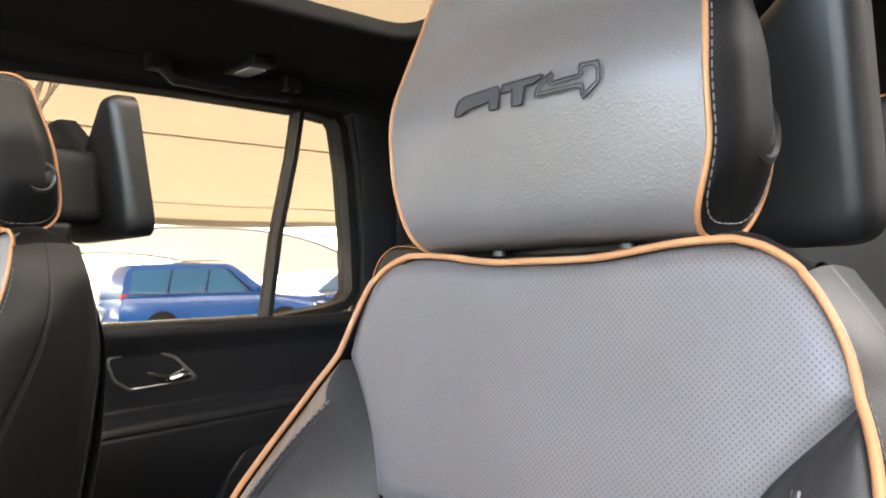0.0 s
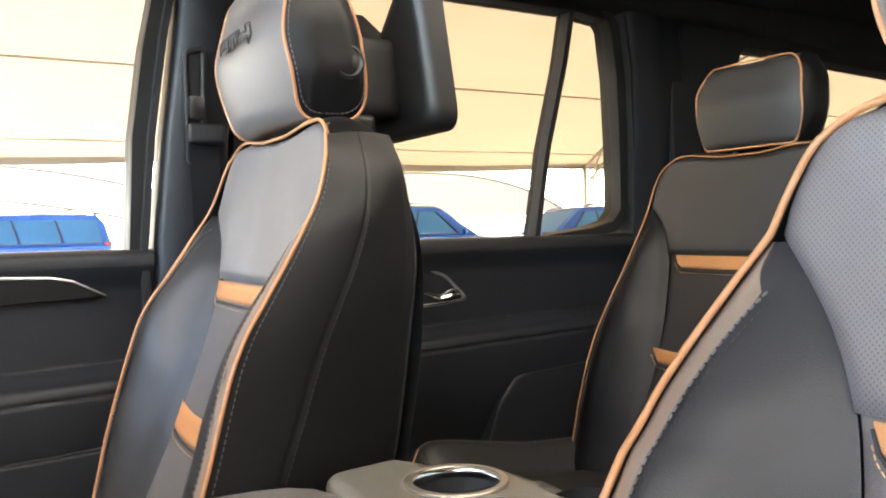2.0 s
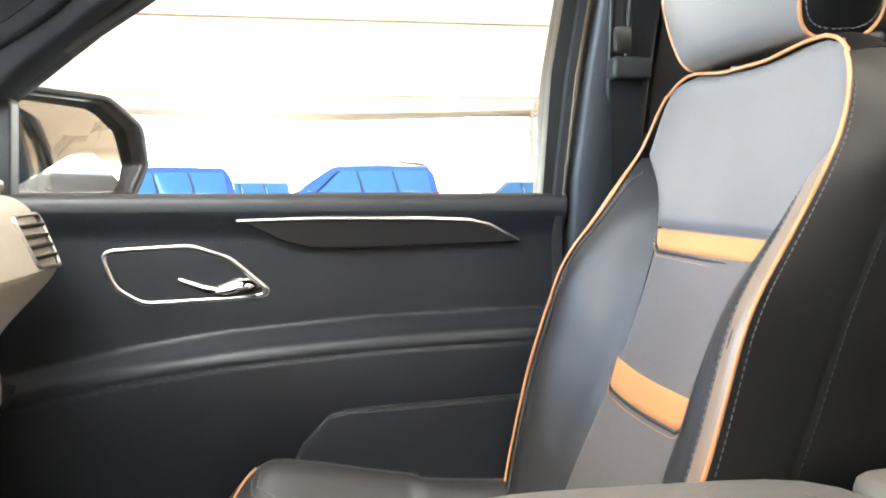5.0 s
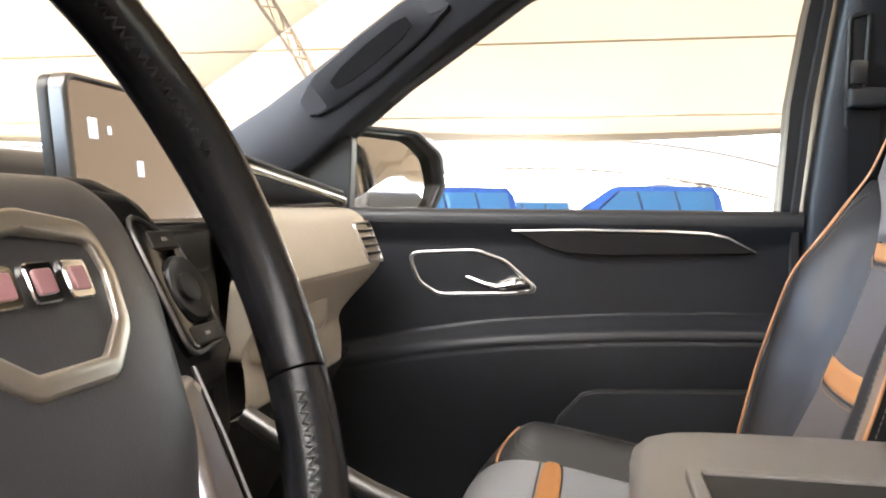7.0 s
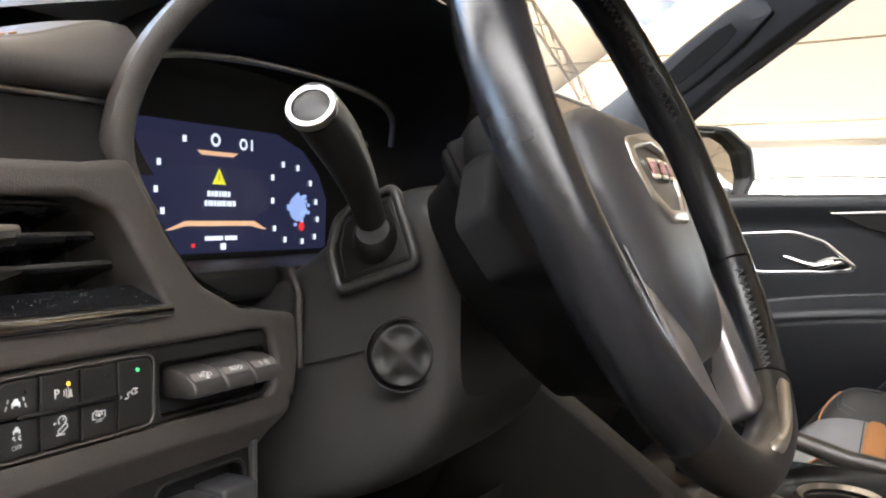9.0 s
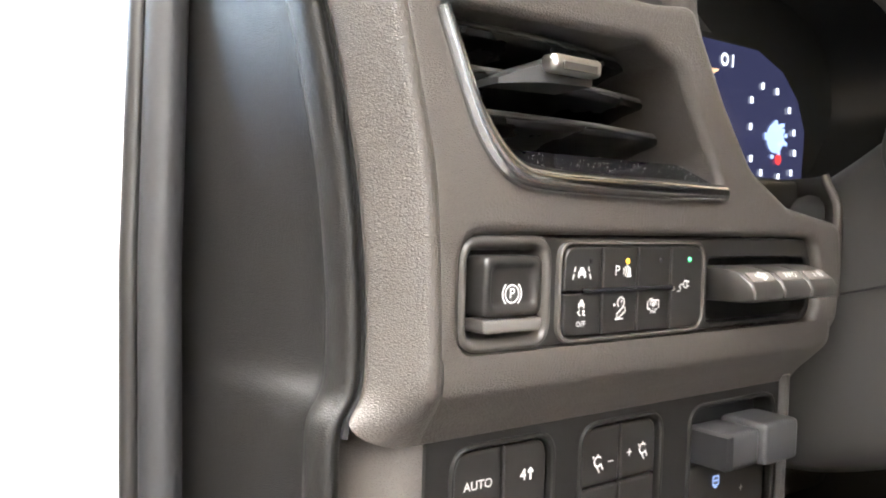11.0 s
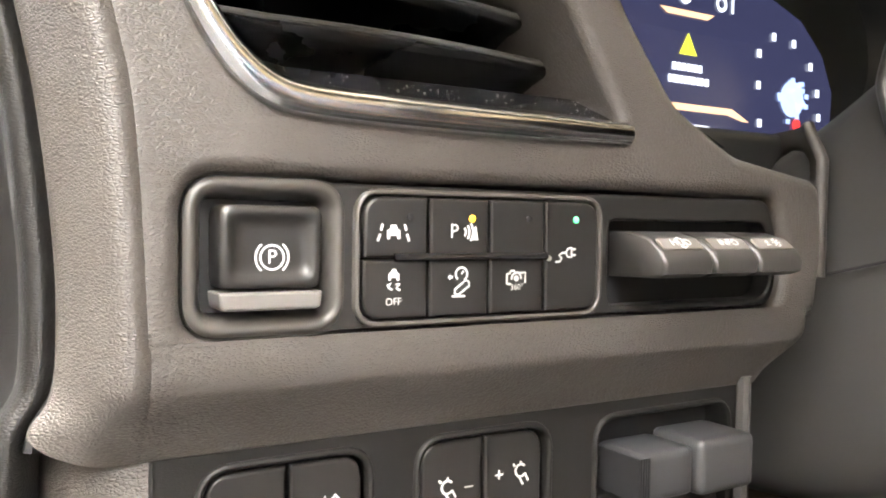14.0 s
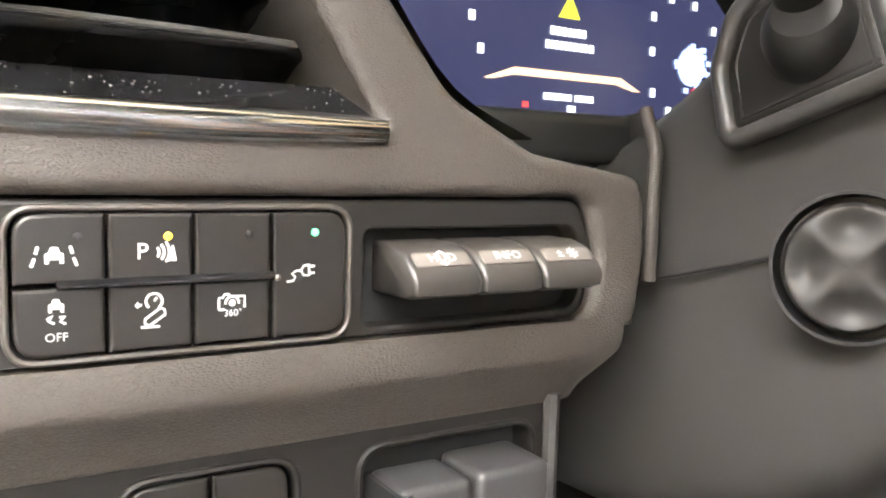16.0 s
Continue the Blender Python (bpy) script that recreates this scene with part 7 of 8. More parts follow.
part("climate_knob", lathe([(0.022, 0), (0.022, 0.018), (0.019, 0.022)], (0.04, 0.535, 1.12), (0, -1, 0), 28), M_SATINCHROME, stack)
touch = thing("touch_screen", "upright touch screen with the tan canopy reflection put in as glow", "screen")
tput = lambda x, z, w: (x + 0.055, 0.515 + 0.10 * (z - 1.30) + w, z)
ts = rounded([(-0.112, 1.270), (0.125, 1.270), (0.125, 1.381), (-0.112, 1.381)], 0.010, 5)
flatten(part("screen_case", plate(inset(ts, -0.006), [ts], tput, 0.014, 0.003), M_DULL, touch, "slim dark metal frame"))
flatten(part("screen_glass", plate(ts, [], lambda x, z, w: tput(x, z, w + 0.001), 0.015, 0.0005), M_TOUCH, touch, "dark glass panel glowing tan in place of a reflection"))
part("screen_back", plate(inset(ts, -0.005), [], lambda x, z, w: tput(x, z, w + 0.015), 0.010, 0.004), M_SMOOTH, touch)
for x, z, s in ((-0.085, 1.345, 0.012), (-0.062, 1.345, 0.005), (-0.02, 1.315, 0.010), (0.04, 1.345, 0.012)):
    part("screen_tile", plate(rounded([(x - s / 2, z - s * 0.7), (x + s / 2, z - s * 0.7), (x + s / 2, z + s * 0.7), (x - s / 2, z + s * 0.7)], 0.001, 2), [], lambda a, b, w: tput(a, b, w + 0.0004), 0.0005, 0.0001, 1), M_SCR_W, touch)

# ---- instrument hood and display ----
cluster = thing("instrument_cluster", "digital instrument display under a black hood, lit with a yellow warning", "instrument display")
XC = -0.405
half = [(-0.150, 0.478, 1.1805), (-0.181, 0.478, 1.196), (-0.204, 0.478, 1.224), (-0.224, 0.478, 1.257), (-0.2265, 0.472, 1.285), (-0.217, 0.458, 1.318), (-0.190, 0.442, 1.350), (-0.135, 0.428, 1.374), (-0.06, 0.420, 1.384), (0.0, 0.418, 1.386)]
arch = half + [(-x * 0.93, y + 0.045 * ease(0.0, 0.12, -x), z) for x, y, z in reversed(half[:-1])]
arch = [(XC + curve([(i, p[0]) for i, p in enumerate(arch)], t * 18 / 72), curve([(i, p[1]) for i, p in enumerate(arch)], t * 18 / 72), curve([(i, p[2]) for i, p in enumerate(arch)], t * 18 / 72)) for t in range(73)]
cen = Vector((XC, 0.45, 1.27))
rings = []
for p in arch[9:]:
    p = Vector(p)
    out = Vector((p.x - cen.x, 0, p.z - cen.z)).normalized()
    bw = 0.0088
    fwd = Vector((0, 1, 0))
    rings.append([p + out * bw * 0.5 + fwd * 0.016, p + out * bw + fwd * 0.003, p + out * bw * 0.7, p - out * bw * 0.1 - fwd * 0.0005, p - out * bw * 0.6 + fwd * 0.003, p - out * bw * 0.9 + fwd * 0.012])
part("hood_rim", loft(rings, cap=False, closed=False), M_PLASTIC, cluster, "grained rim of the instrument hood", 60)


def hood(u, v):
    k = u * 72
    i = min(int(k), 71)
    p = Vector(arch[i]).lerp(Vector(arch[i + 1]), k - i)
    q = Vector((XC + (p.x - XC) * 0.80, 0.640, 1.262 + (p.z - 1.262) * 0.72))
    out = Vector((p.x - cen.x, 0, p.z - cen.z)).normalized()
    return tuple((p - out * 0.0090 + Vector((0, 0.011, 0))).lerp(q, v) + out * 0.012 * math.sin(math.pi * v))


part("hood_lining", grid(hood, 72, 14), M_SMOOTH, cluster, "black hood lining", 80)


def hood_top(u, v):
    k = (0.30 + 0.40 * u) * 72
    i = min(int(k), 71)
    p = Vector(arch[i]).lerp(Vector(arch[i + 1]), k - i) + Vector((0, 0.028, 0.008))
    return tuple(p.lerp(Vector((XC + (p.x - XC) * 1.2, 0.86, 1.315)), v) + Vector((0, 0, 0.016 * math.sin(math.pi * v))))


part("hood_top", grid(hood_top, 40, 16), M_LEATHER, cluster, "padded hood top", 80)
tr = [(-0.165, 0.580, 1.300), (-0.150, 0.570, 1.326), (-0.110, 0.565, 1.338), (-0.05, 0.562, 1.343), (0.0, 0.562, 1.344), (0.05, 0.562, 1.343), (0.110, 0.565, 1.338), (0.150, 0.570, 1.326), (0.165, 0.580, 1.300)]
part("hood_chrome", tube([(XC + curve([(i, p[0]) for i, p in enumerate(tr)], t / 5), curve([(i, p[1]) for i, p in enumerate(tr)], t / 5), curve([(i, p[2]) for i, p in enumerate(tr)], t / 5)) for t in range(41)], 0.0030, 8), M_SATINCHROME, cluster, "thin bright arc over the display", 80)
part("cluster_shelf", box((XC, 0.585, 1.188), (0.30, 0.13, 0.020), 0.005, 3), M_SMOOTH, cluster)
scr = V([(-0.553, 1.203), (-0.277, 1.203), (-0.275, 1.248), (-0.287, 1.272), (-0.310, 1.292), (-0.345, 1.304), (-0.490, 1.304), (-0.530, 1.294), (-0.551, 1.272)])
sput = lambda off: (lambda x, z, w: (x, 0.630 + off + w, z))
screen = part("display", plate(rounded(scr, 0.004, 3), [], sput(0.0), 0.006, 0.0006, 2), M_SCREEN, cluster, "lit dark blue display")
flatten(part("display_mask", plate([(-0.60, 1.17), (-0.22, 1.17), (-0.22, 1.36), (-0.60, 1.36)], [rounded(scr, 0.004, 3)], sput(0.002), 0.01, 0.0005, 1), M_DEEP, cluster))
SY = 0.6293


def lit(pts, material, name="display_sign"):
    bm = bmesh.new()
    bm.faces.new([bm.verts.new((x, SY, z)) for x, z in pts])
    return part(name, bm, material, screen, "", 0)


def bar(x0, x1, z0, z1, material):
    return lit([(x0, z0), (x1, z0), (x1, z1), (x0, z1)], material, "display_bar")


lit([(-0.4235, 1.2575), (-0.4085, 1.2575), (-0.416, 1.2705)], M_SCR_Y, "warning_triangle")
bar(-0.4165, -0.4155, 1.2605, 1.2660, M_SCREEN)
for z, w in ((1.2500, 0.026), (1.2425, 0.032)):
    x = -0.416 - w / 2
    random.seed(int(z * 1e4))
    while x < -0.416 + w / 2:
        l = random.uniform(0.002, 0.005)
        bar(x, x + l * 0.8, z - 0.0022, z + 0.0022, M_SCR_W)
        x += l
lit([(-0.452, 1.2285), (-0.376, 1.2285), (-0.360, 1.2215), (-0.366, 1.2215), (-0.380, 1.2245), (-0.452, 1.2245), (-0.466, 1.2215), (-0.472, 1.2215)], M_SCR_O, "display_arc")
lit([(-0.440, 1.2835), (-0.394, 1.2835), (-0.400, 1.2800), (-0.434, 1.2800)], M_SCR_O, "display_arc")
ink([arc(0, 0, 0.0042, 0, 360, 16)], -0.4195, 1.2925, SY, 0.0022, screen, 1.0, "speed_figure", M_SCR_W)
ink([arc(0, 0, 0.0038, 0, 360, 16)], -0.388, 1.2915, SY, 0.0020, screen, 1.0, "gear_figure", M_SCR_W)
bar(-0.379, -0.377, 1.287, 1.296, M_SCR_W)
for i, (x, z) in enumerate(((-0.452, 1.291), (-0.477, 1.272), (-0.480, 1.252), (-0.474, 1.236), (-0.352, 1.266), (-0.338, 1.278), (-0.318, 1.276), (-0.300, 1.263), (-0.352, 1.246), (-0.292, 1.246), (-0.350, 1.222), (-0.336, 1.212), (-0.312, 1.210), (-0.294, 1.214), (-0.290, 1.230))):
    bar(x - 0.002, x + 0.002, z - 0.0025, z + 0.0025, M_SCR_W)
for i in range(26):
    random.seed(100 + i)
    a, r = random.uniform(0, 6.28), 0.016 * math.sqrt(random.random())
    x, z = -0.318 + r * math.cos(a), 1.240 + r * math.sin(a)
    bar(x - 0.0022, x + 0.0022, z - 0.0016, z + 0.0016, M_SCR_B)
lit(arc(-0.318, 1.240, 0.012, 0, 360, 16)[:-1], M_SCR_B, "gauge_disc").location.y = 0.0002
lit(arc(-0.313, 1.2235, 0.0042, 0, 360, 12)[:-1], M_SCR_R, "gauge_red")
for x0, x1 in ((-0.432, -0.412), (-0.410, -0.396)):
    bar(x0, x1, 1.2130, 1.2165, M_SCR_W)
bar(-0.415, -0.409, 1.2055, 1.2105, M_SCR_W)
bar(-0.446, -0.442, 1.2080, 1.2110, M_SCR_R)

# ---- steering column ----
column = thing("steering_column", "black steering column shroud with stalk and round adjuster knob", "steering column")
XS = -0.392


def shroud(u, v):
    a = 2 * math.pi * u
    y = 0.382 + 0.178 * v
    hw = curve([(0.382, 0.080), (0.392, 0.089), (0.41, 0.092), (0.46, 0.094), (0.56, 0.096)], y)
    zt = curve([(0.382, 1.236), (0.392, 1.249), (0.41, 1.253), (0.44, 1.246), (0.50, 1.205), (0.56, 1.17)], y)
    zb = curve([(0.382, 1.120), (0.40, 1.088), (0.43, 1.062), (0.47, 1.043), (0.51, 1.031), (0.56, 1.028)], y)
    k = 6.5
    ca, sa = math.cos(a), math.sin(a)
    rr = (abs(ca) ** k + abs(sa) ** k) ** (-1 / k)
    return (XS + hw * rr * ca, y, (zt + zb) / 2 + (zt - zb) / 2 * rr * sa)


part("shroud", grid(shroud, 96, 36, closed_u=True), M_SHROUD, column, "smooth black shroud", 60)
part("shroud_end", loft([[Vector(shroud(i / 96, 0)).lerp(Vector((XS, 0.384, 1.18)), t) for i in range(96)] for t in (0.0, 0.5, 0.99)], cap=False), M_SMOOTH, column)
# collar of the hood beside the column, with a pale edge
def collar(u, v):
    z = 1.1365 + 0.062 * v
    x = -0.4955 + 0.004 * ease(1.175, 1.20, z) + 0.022 * u
    return (x, 0.486 + 0.034 * u + 0.010 * ease(1.180, 1.20, z) - 0.004 * math.sin(math.pi * u), z)


part("column_collar", grid(collar, 10, 16), M_PLASTIC, column, "smooth collar beside the column", 80)
part("collar_edge", tube([tuple(Vector(collar(0.0, i / 12)) + Vector((0.001, -0.0005, 0))) for i in range(13)], 0.0026, 8), M_PLASTIC, column, "pale collar edge", 80)
part("shroud_seam", tube([(-0.4905, 0.484, 1.1375), (-0.4878, 0.455, 1.1455), (-0.4866, 0.430, 1.153), (-0.4850, 0.405, 1.160)], 0.0007, 6), M_DEEP, column)
kn = Vector((-0.86, -0.50, 0.05)).normalized()
kc = Vector((-0.489, 0.412, 1.150))
part("knob_well", lathe([(0.0228, -0.004), (0.0225, 0.0012), (0.0215, 0.0012), (0.0208, -0.002), (0.0203, -0.010)], kc, kn, 40, cap=False), M_DEEP, column)
knob = bmesh.new()
ax = kn.orthogonal().normalized()
if abs(ax.z) < 0.5:
    ax = Vector((0, 0, 1)) - kn * kn.z
    ax.normalize()
bx = kn.cross(ax)


def knob_face(u, v):
    a = 2 * math.pi * u
    r = 0.0192 * v
    star = 0.0036 * math.exp(-((r - 0.0122) / 0.0050) ** 2) * (0.5 - 0.5 * math.cos(4 * a)) ** 0.7
    h = 0.0068 - 0.0030 * (v ** 6) - 1.6 * star * 0.75 - 0.0010 * (1 - v * v) + (-(0.006) * ease(0.93, 1.0, v))
    return tuple(kc + kn * h + (math.cos(a) * ax + math.sin(a) * bx) * max(r, 1e-5))


grid(knob_face, 64, 26, knob, closed_u=True)
M_KNOB = mat("soft_touch_knob", (0.024, 0.023, 0.022), 0.52, spec=0.35, bump=0.06, scale=1500)
part("adjuster_knob", knob, M_KNOB, column, "round knob with four thumb hollows", 80)
# stalk and its boot
s0, s1 = Vector((-0.470, 0.440, 1.207)), Vector((-0.596, 0.396, 1.283))
sd = (s1 - s0).normalized()
pod = rounded([(-0.027, -0.021), (0.027, -0.021), (0.022, 0.025), (-0.004, 0.025), (-0.020, 0.020), (-0.028, 0.004)], [0.005, 0.003, 0.004, 0.014, 0.012, 0.014], 5)
pe1 = Vector((0.02, -0.94, 0.33)).normalized()
pe2 = Vector((0.18, 0.30, 0.93))
pe2 = (pe2 - pe1 * pe2.dot(pe1)).normalized()
pn = pe1.cross(pe2)
if pn.x > 0:
    pn = -pn
pc = Vector((-0.4855, 0.436, 1.2165))
stalk = part("stalk_pod", plate(pod, [], lambda a, b, w: tuple(pc + pe1 * a + pe2 * b - pn * (w - 0.002)), 0.03, 0.003), M_SATIN, column, "moulded pod round the stalk")
part("pod_rim", tube([tuple(pc + pe1 * p[0] + pe2 * p[1] + pn * 0.0015) for p in inset(pod, -0.002)], 0.0034, 10, closed=True), M_SHROUD, stalk, "raised rim of the pod", 80)
part("pod_groove", tube([tuple(pc + pe1 * p[0] + pe2 * p[1] + pn * 0.0016) for p in inset(pod, 0.0045)], 0.0008, 6, closed=True), M_DEEP, stalk)
part("stalk_boot", lathe([(0.0140, -0.006), (0.0148, 0.000), (0.0148, 0.004), (0.0138, 0.008), (0.0120, 0.0115), (0.0100, 0.0135)], pc + pe1 * 0.004, sd, 32), M_SMOOTH, stalk)
L = (s1 - s0).length
up = (Vector((0, 0, 1)) - sd * sd.z).normalized()
stalk_at = lambda d: s0 + sd * d + up * 0.0125 * math.sin(math.pi * min(1.0, max(0.0, d / L))) ** 0.8
prof = [(0.0085, 0.012), (0.0088, 0.030), (0.0095, 0.050), (0.0108, 0.070), (0.0120, 0.092), (0.0128, 0.110), (0.0130, L - 0.025), (0.0126, L - 0.010), (0.0124, L - 0.002)]
steps = [0.012 + (L - 0.014) * i / 30 for i in range(31)]
part("stalk_lever", tube([stalk_at(d) for d in steps], [curve([(h, r) for r, h in prof], d) for d in steps], 32), M_SMOOTH, column, "black multifunction stalk", 50)
part("stalk_ring", lathe([(0.0123, -0.003), (0.0127, 0.0), (0.0120, 0.0015), (0.0094, 0.0012), (0.0092, -0.002)], s1, sd, 32, cap=False), M_SATINCHROME, column, "bright end ring", 50)
part("stalk_button", lathe([(0.0092, -0.003), (0.0092, 0.0004), (0.0080, 0.0012), (0.003, 0.0016)], s1, sd, 28), M_SMOOTH, column)
sx = sd.cross(Vector((0, 0, 1))).normalized()
sy = sx.cross(sd)
for k, (t, a) in enumerate(((0.030, 150), (0.036, 150), (0.040, 120), (0.046, 135), (0.052, 160), (0.060, 140), (0.064, 120))):
    q = stalk_at(L - t)
    nrm = (math.cos(radians(a)) * sx + math.sin(radians(a)) * sy)
    if nrm.x > 0.9:
        nrm = -nrm
    c = q + nrm * 0.0132
    tn = sd.cross(nrm)
    bm = bmesh.new()
    bm.faces.new([bm.verts.new(c + sd * i + tn * j) for i, j in ((-0.0012, -0.0018), (0.0012, -0.0018), (0.0012, 0.0018), (-0.0012, 0.0018))])
    part("stalk_print", bm, M_ICON, column, "", 0)

# ---- steering wheel ----
WC, WT = Vector((-0.4047, 0.2906, 1.2550)), 0.4143
wheel = thing("steering_wheel", "black leather steering wheel with silver lower spoke", "steering wheel")
wm = Matrix(((1, 0, 0), (0, math.sin(WT), -math.cos(WT)), (0, math.cos(WT), math.sin(WT)))).to_4x4()
wheel.matrix_basis = Matrix.Translation(WC) @ wm @ Matrix.Rotation(0.016, 4, "Y")
RW = 0.1787
M_SPOKE = mat("satin_grey_metal", (0.40, 0.385, 0.39), 0.32, metal=0.9)
M_RIM = mat("wheel_leather", (0.011, 0.011, 0.0125), 0.25, bump=0.12, scale=900, kind="hide")


def rim_point(a, r=RW):
    x, y = r * math.cos(a), r * math.sin(a)
    if y < -0.170:
        y = -0.170 + (y + 0.170) * 0.45
    return Vector((x, y, 0))


def rim(a0, a1, n, ra, rb):
    def f(u, v):
        a = a0 + (a1 - a0) * u
        p = rim_point(a)
        d = Vector((math.cos(a), math.sin(a), 0))
        t = 2 * math.pi * v
        grip = 1 + 0.10 * math.exp(-((math.sin(a) - 0.35) / 0.25) ** 2)
        return tuple(p + d * ra * grip * math.cos(t) + Vector((0, 0, rb * grip * math.sin(t))))
    bm = bmesh.new()
    rings = [[f(i / n, j / 20) for j in range(20)] for i in range(n + 1)]
    return loft(rings, bm, cap=True)


for a0, a1, m, lb in ((-20, 226, M_RIM, "smooth black leather rim"), (226.6, 303.4, M_SATIN, "dark lower rim"), (304, 339.4, M_RIM, "perforated black leather grip")):
    part("rim", rim(radians(a0), radians(a1), 60 if a1 - a0 > 100 else 24, 0.0148, 0.0158), m, wheel, lb, 60)


def cross_stitch(a0, a1, material):
    bm = bmesh.new()
    for a in range(a0, a1, 2):
        p, q = rim_point(radians(a), RW - 0.0150), rim_point(radians(a + 1.6), RW - 0.0144)
        tube([p + Vector((0, 0, 0.005)), p.lerp(q, 0.5) + Vector((0, 0, 0.009)), q + Vector((0, 0, 0.004))], 0.0007, 5, bm)
    tagged(part("rim_stitching", bm, material, wheel), "cross stitching along the grip", kind="stuff")


part("rim_inlay", tube([rim_point(radians(a), RW - 0.0085) + Vector((0, 0, 0.0118)) for a in range(258, 303, 3)], [0.003] + [0.0075] * 13 + [0.003], 12, flat=0.55), M_CUP, wheel, "satin silver lower inlay", 70)
cross_stitch(304, 336, M_THREAD_DIM)
cross_stitch(20, 100, M_THREAD_DARK)
air = rounded([(-0.056, 0.048), (-0.078, 0.036), (-0.086, 0.0), (-0.072, -0.060), (-0.040, -0.104), (0.026, -0.104), (0.056, -0.060), (0.068, 0.0), (0.062, 0.036), (0.046, 0.048)], 0.030, 6)


def pad(u, v):
    a = u * len(air)
    i = int(a) % len(air)
    p = Vector(air[i]).lerp(Vector(air[(i + 1) % len(air)]), a - int(a))
    c = Vector((-0.006, -0.012))
    if v < 0.3:
        return (p.x, p.y, -0.030 + 0.038 * v / 0.3)
    t = (v - 0.3) / 0.7
    q = c + (p - c) * math.cos(t * math.pi / 2) ** 0.55
    return (q.x, q.y, 0.008 + 0.020 * math.sin(t * math.pi / 2))


part("airbag_cover", grid(pad, len(air), 24, closed_u=True), M_AIRBAG, wheel, "satin black airbag cover", 60)
em = rounded([(-0.056, 0.022), (-0.060, 0.004), (-0.054, -0.016), (-0.034, -0.031), (0.004, -0.031), (0.022, -0.016), (0.026, 0.004), (0.022, 0.022), (-0.016, 0.027)], 0.014, 6)
eput = lambda x, y, w: (x, y, 0.0302 - 2.2 * ((x + 0.012) ** 2 + (y * 0.8) ** 2) - w)
emb = part("emblem_ring", plate(em, [inset(em, 0.0078)], lambda x, y, w: eput(x, y, w - 0.0030), 0.008, 0.0015, 2), M_CUP, wheel, "satin silver emblem surround", 60)
for i in range(3):
    x = -0.040 + 0.017 * i
    part("emblem_bar", plate(rounded([(x, -0.004), (x + 0.013, -0.004), (x + 0.013, 0.009), (x, 0.009)], 0.002, 2), [], lambda a, b, w: (a, b, eput(a, b, 0)[2] + 0.0026 - w), 0.003, 0.0005, 1), M_CHROME, emb)
    part("emblem_bar", plate(rounded([(x + 0.0025, -0.0015), (x + 0.0105, -0.0015), (x + 0.0105, 0.0065), (x + 0.0025, 0.0065)], 0.001, 2), [], lambda a, b, w: (a, b, eput(a, b, 0)[2] + 0.0034 - w), 0.002, 0.0003, 1), M_ROSE, emb)
for i in range(4):
    part("cover_print", box((-0.006 + 0.004 * i, -0.043, 0.0252), (0.003, 0.006, 0.0006), 0.0), M_THREAD_DARK, wheel)
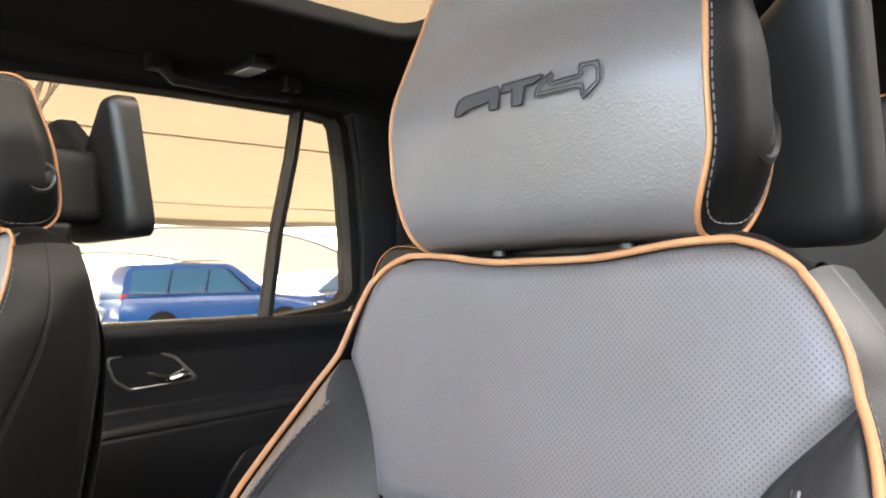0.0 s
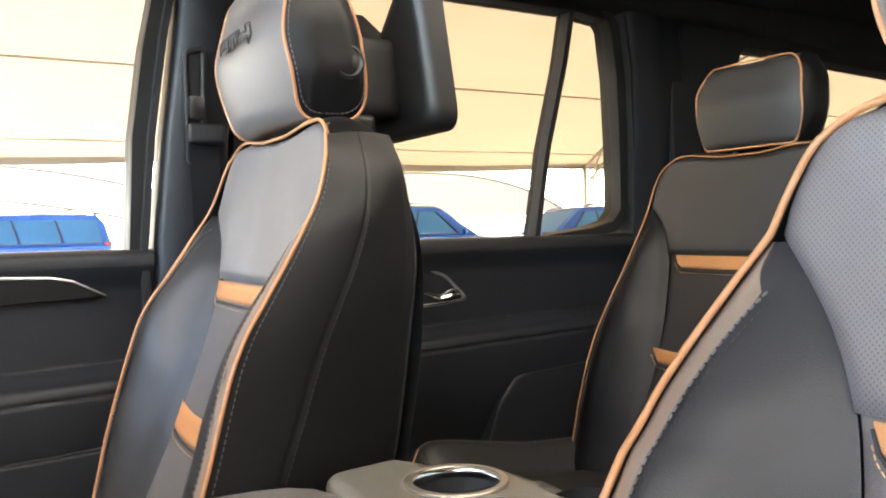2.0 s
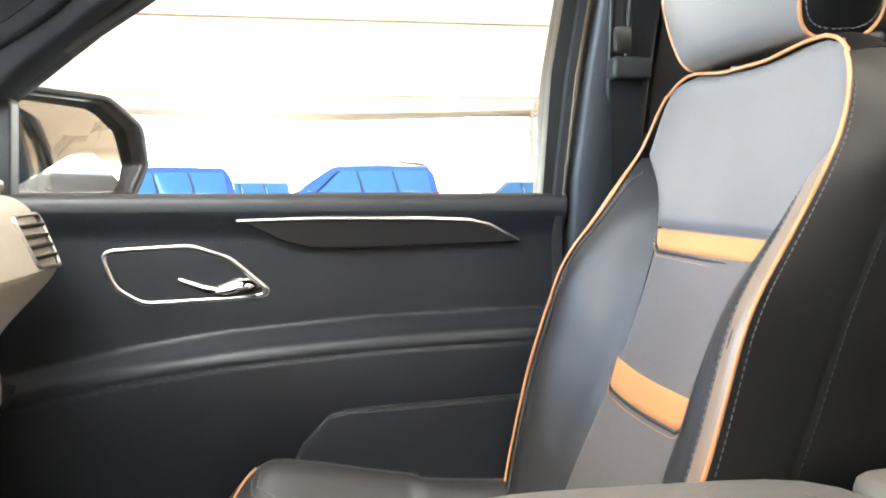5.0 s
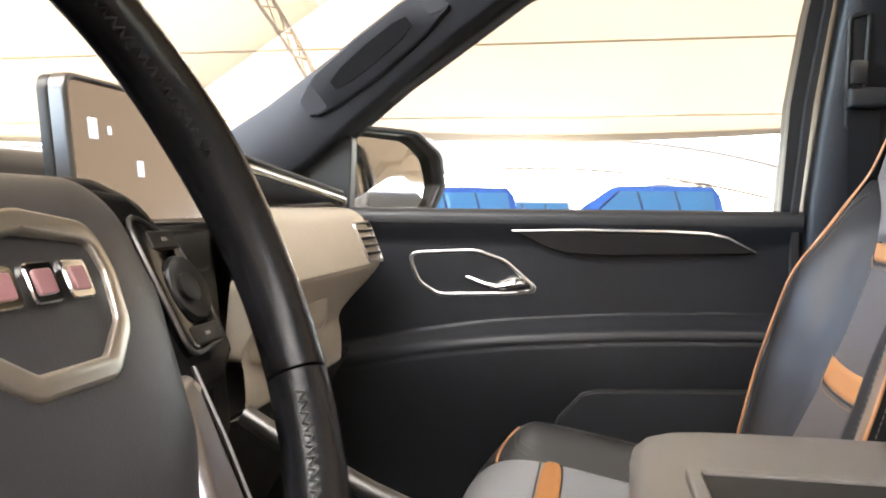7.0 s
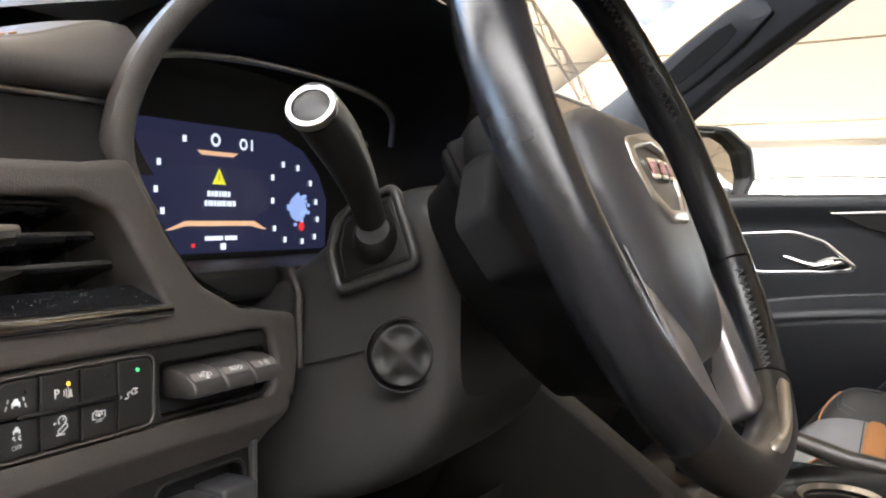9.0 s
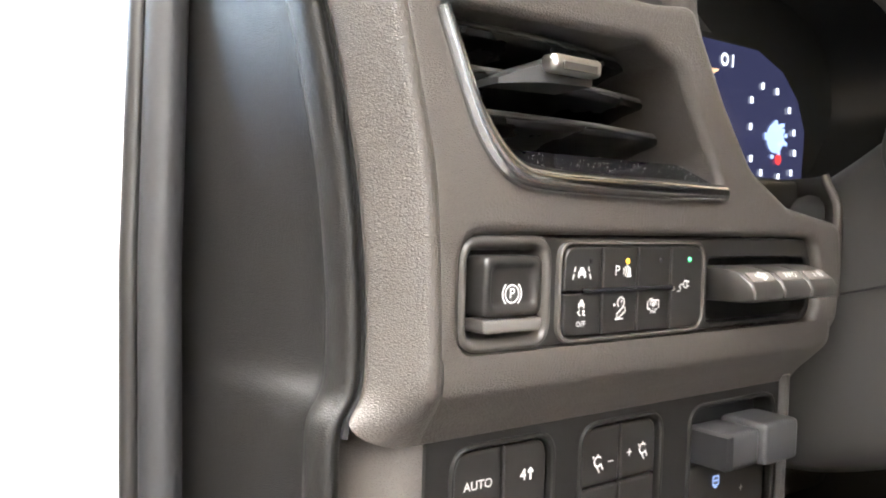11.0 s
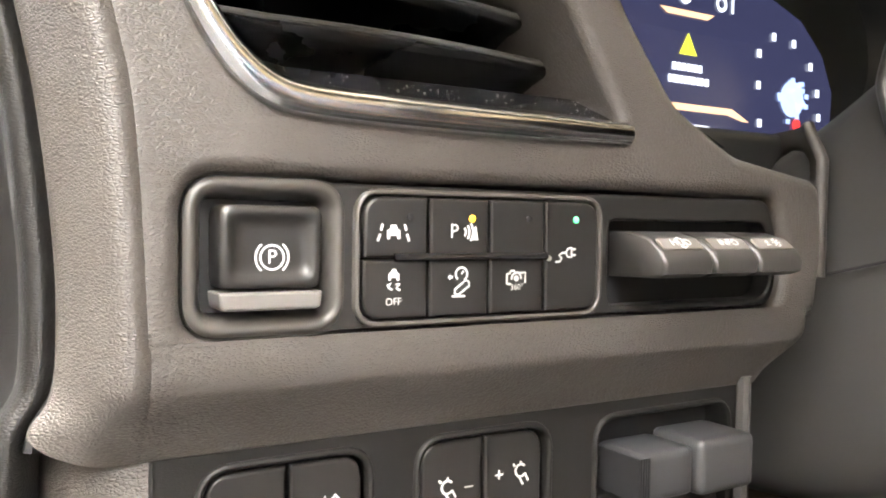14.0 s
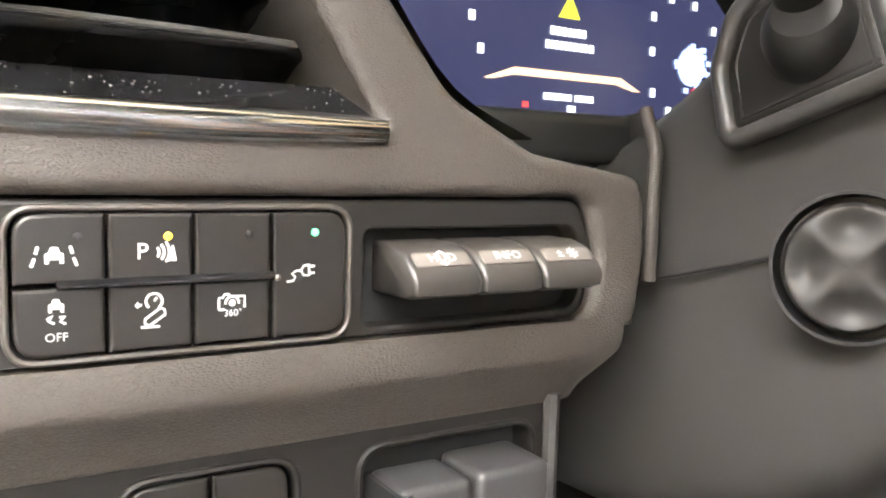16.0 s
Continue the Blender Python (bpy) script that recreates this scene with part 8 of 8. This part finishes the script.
for s in (-1, 1):
    sp_ = [(0.052 * s, 0.048), (0.098 * s, 0.046), ((0.152 if s > 0 else 0.146) * s, 0.024), ((0.178 if s > 0 else 0.166) * s, -0.004), ((0.173 if s > 0 else 0.160) * s, -0.036), (0.120 * s, -0.048), (0.066 * s, -0.053)]
    spk = flatten(part("spoke", plate(rounded(sp_, 0.012, 4), [], lambda x, y, w: (x, y, 0.000 - 2.0 * max(0, abs(x) - 0.06) ** 2 - w), 0.020, 0.006), M_HUB, wheel, "black spoke"))
    pd = rounded([(0.080 * s, 0.034), (0.128 * s, 0.022), (0.140 * s, -0.006), (0.132 * s, -0.030), (0.084 * s, -0.034)], 0.010, 4)
    pput = lambda x, y, w: (x, y, 0.0032 - 2.0 * max(0, abs(x) - 0.06) ** 2 - w)
    part("switch_pad", plate(pd, [], pput, 0.008, 0.003), M_GLOSS, spk, "gloss black switch pad", 60)
    part("pad_rim", tube([pput(p[0], p[1], 0.0010) for p in pd], 0.0012, 6, closed=True), M_DULL, spk, "dark metal rim")
    dial = part("dial", lathe([(0.0150, -0.001), (0.0158, 0.0018), (0.0148, 0.0034), (0.0110, 0.0026), (0.0085, 0.0014), (0.0075, 0.0014)], pput(0.106 * s, -0.004, 0.0), (0, 0, 1), 32), M_SATIN, spk, "satin black four-way dial", 60)
    part("dial_centre", lathe([(0.0070, 0.0005), (0.0070, 0.0034), (0.0058, 0.0042), (0.002, 0.0044)], pput(0.106 * s, -0.004, 0.0), (0, 0, 1), 28), M_SMOOTH, dial)
    for by_, tl in ((0.020, 0.022), (-0.026, 0.026)):
        part("pad_button", box(pput(0.104 * s, by_, -0.0004), (tl, 0.009, 0.003), 0.0013, 3), M_SATIN, spk)
        part("pad_mark", box(pput(0.104 * s, by_, -0.0022), (0.0040, 0.0016, 0.0004), 0.0), M_THREAD, spk)
    # toggle keys on the back cover
    ke, kn2 = Vector((0.86 * s, 0, 0.507)), Vector((0.507 * s, 0, -0.862))
    for by_, hl in ((0.0, 0.0305), (0.0165, 0.0125), (-0.0135, 0.0125)):
        big = hl > 0.02
        hw_ = 0.0165 if big else 0.0125
        rk = rounded([(-hw_, by_ - hl), (hw_, by_ - hl), (hw_, by_ + hl), (-hw_, by_ + hl)], 0.006, 5)
        lift = 0.0 if big else 0.0035
        part("key_bezel" if big else "rear_key", plate(rk, [], lambda a, b, w: tuple(Vector((0.1200 * s, 0.014 + b, -0.0500)) + ke * a + kn2 * (0.0015 + lift - w)), 0.010, 0.003), M_BACK_KEY, spk, "" if big else "toggle key on the back of the spoke", 60)
    # lower arm, flat and tapering, with a bright outer edge
    k = s if s < 0 else 0.86
    arm_ = rounded([(0.088 * k, -0.034), (0.082 * k, -0.116), (0.074 * k, -0.158), (0.036 * k, -0.158), (0.048 * k, -0.086), (0.062 * k, -0.050)], 0.010, 4)
    aput = lambda x, y, w: (x, y, 0.006 + 0.055 * (y + 0.10) * ease(-0.02, -0.16, y) - w)
    part("lower_spoke", plate(arm_, [], aput, 0.020, 0.008, 5), M_SPOKE, wheel, "dark satin metal lower arm", 70)
    part("arm_edge", tube([aput(x * k, y, 0.002) for x, y in ((0.0880, -0.038), (0.0865, -0.070), (0.0830, -0.110), (0.0775, -0.145))], 0.0012, 6), M_DULL, wheel, "thin metal edge")
hub_loop = rounded([(-0.100, 0.060), (-0.138, 0.046), (-0.140, -0.030), (-0.100, -0.085), (-0.056, -0.128), (0.056, -0.128), (0.100, -0.085), (0.140, -0.030), (0.138, 0.046), (0.100, 0.060)], 0.035, 6)
hub_rings = [[((p[0]) * k, -0.010 + (p[1] + 0.010) * k, z) for p in hub_loop] for z, k in ((-0.090, 0.62), (-0.089, 0.70), (-0.084, 0.755), (-0.068, 0.80), (-0.054, 0.87), (-0.042, 0.945), (-0.033, 0.985), (-0.024, 1.0), (-0.014, 0.96), (-0.010, 0.88))]
part("hub_back", loft(hub_rings), M_HUB, wheel, "black back cover of the hub", 60)
# the cover sits behind the rim's plane; spokes and arms lean less than the rim
lean_back = wheel.matrix_basis.inverted() @ Matrix.Translation((-0.4005, 0.300, 1.250)) @ Matrix(((1, 0, 0), (0, math.sin(0.466), -math.cos(0.466)), (0, math.cos(0.466), math.sin(0.466)))).to_4x4()
for ch in wheel.children_recursive:
    if ch.name.startswith("airbag"):
        ch.data.transform(Matrix.Translation((0.0, -0.0046, -0.017)) @ Matrix.Diagonal((1.09, 1.04, 1.0, 1.0)))
    elif ch.name.startswith(("emblem", "cover_print")):
        ch.data.transform(Matrix.Translation((0.003, -0.0026, -0.018)))
    elif not ch.name.startswith("rim"):
        ch.data.transform(lean_back)


# jamb behind the open door
jamb = thing("door_jamb", "black rubber seal and painted jamb of the open doorway", "door frame", kind="structure")
part("rubber_seal", tube([(-0.802, 0.560, 0.66), (-0.803, 0.590, 0.95), (-0.803, 0.600, 1.15), (-0.799, 0.606, 1.27), (-0.781, 0.583, 1.40)], 0.0085, 12), M_RUBBER, jamb, "rubber door seal", 80)
part("seal_lip", tube([(-0.812, 0.575, 0.66), (-0.8125, 0.600, 0.95), (-0.8125, 0.608, 1.15), (-0.808, 0.614, 1.27), (-0.790, 0.592, 1.40)], 0.0042, 8), M_SATIN, jamb, "", 80)
part("jamb_panel", loft([[(-0.800, 0.60, z), (-0.814, 0.63, z), (-0.850, 0.66, z), (-0.870, 0.74, z), (-0.80, 0.76, z)] for z in (0.60, 1.36)]), M_SILVER, jamb, "silver painted jamb")
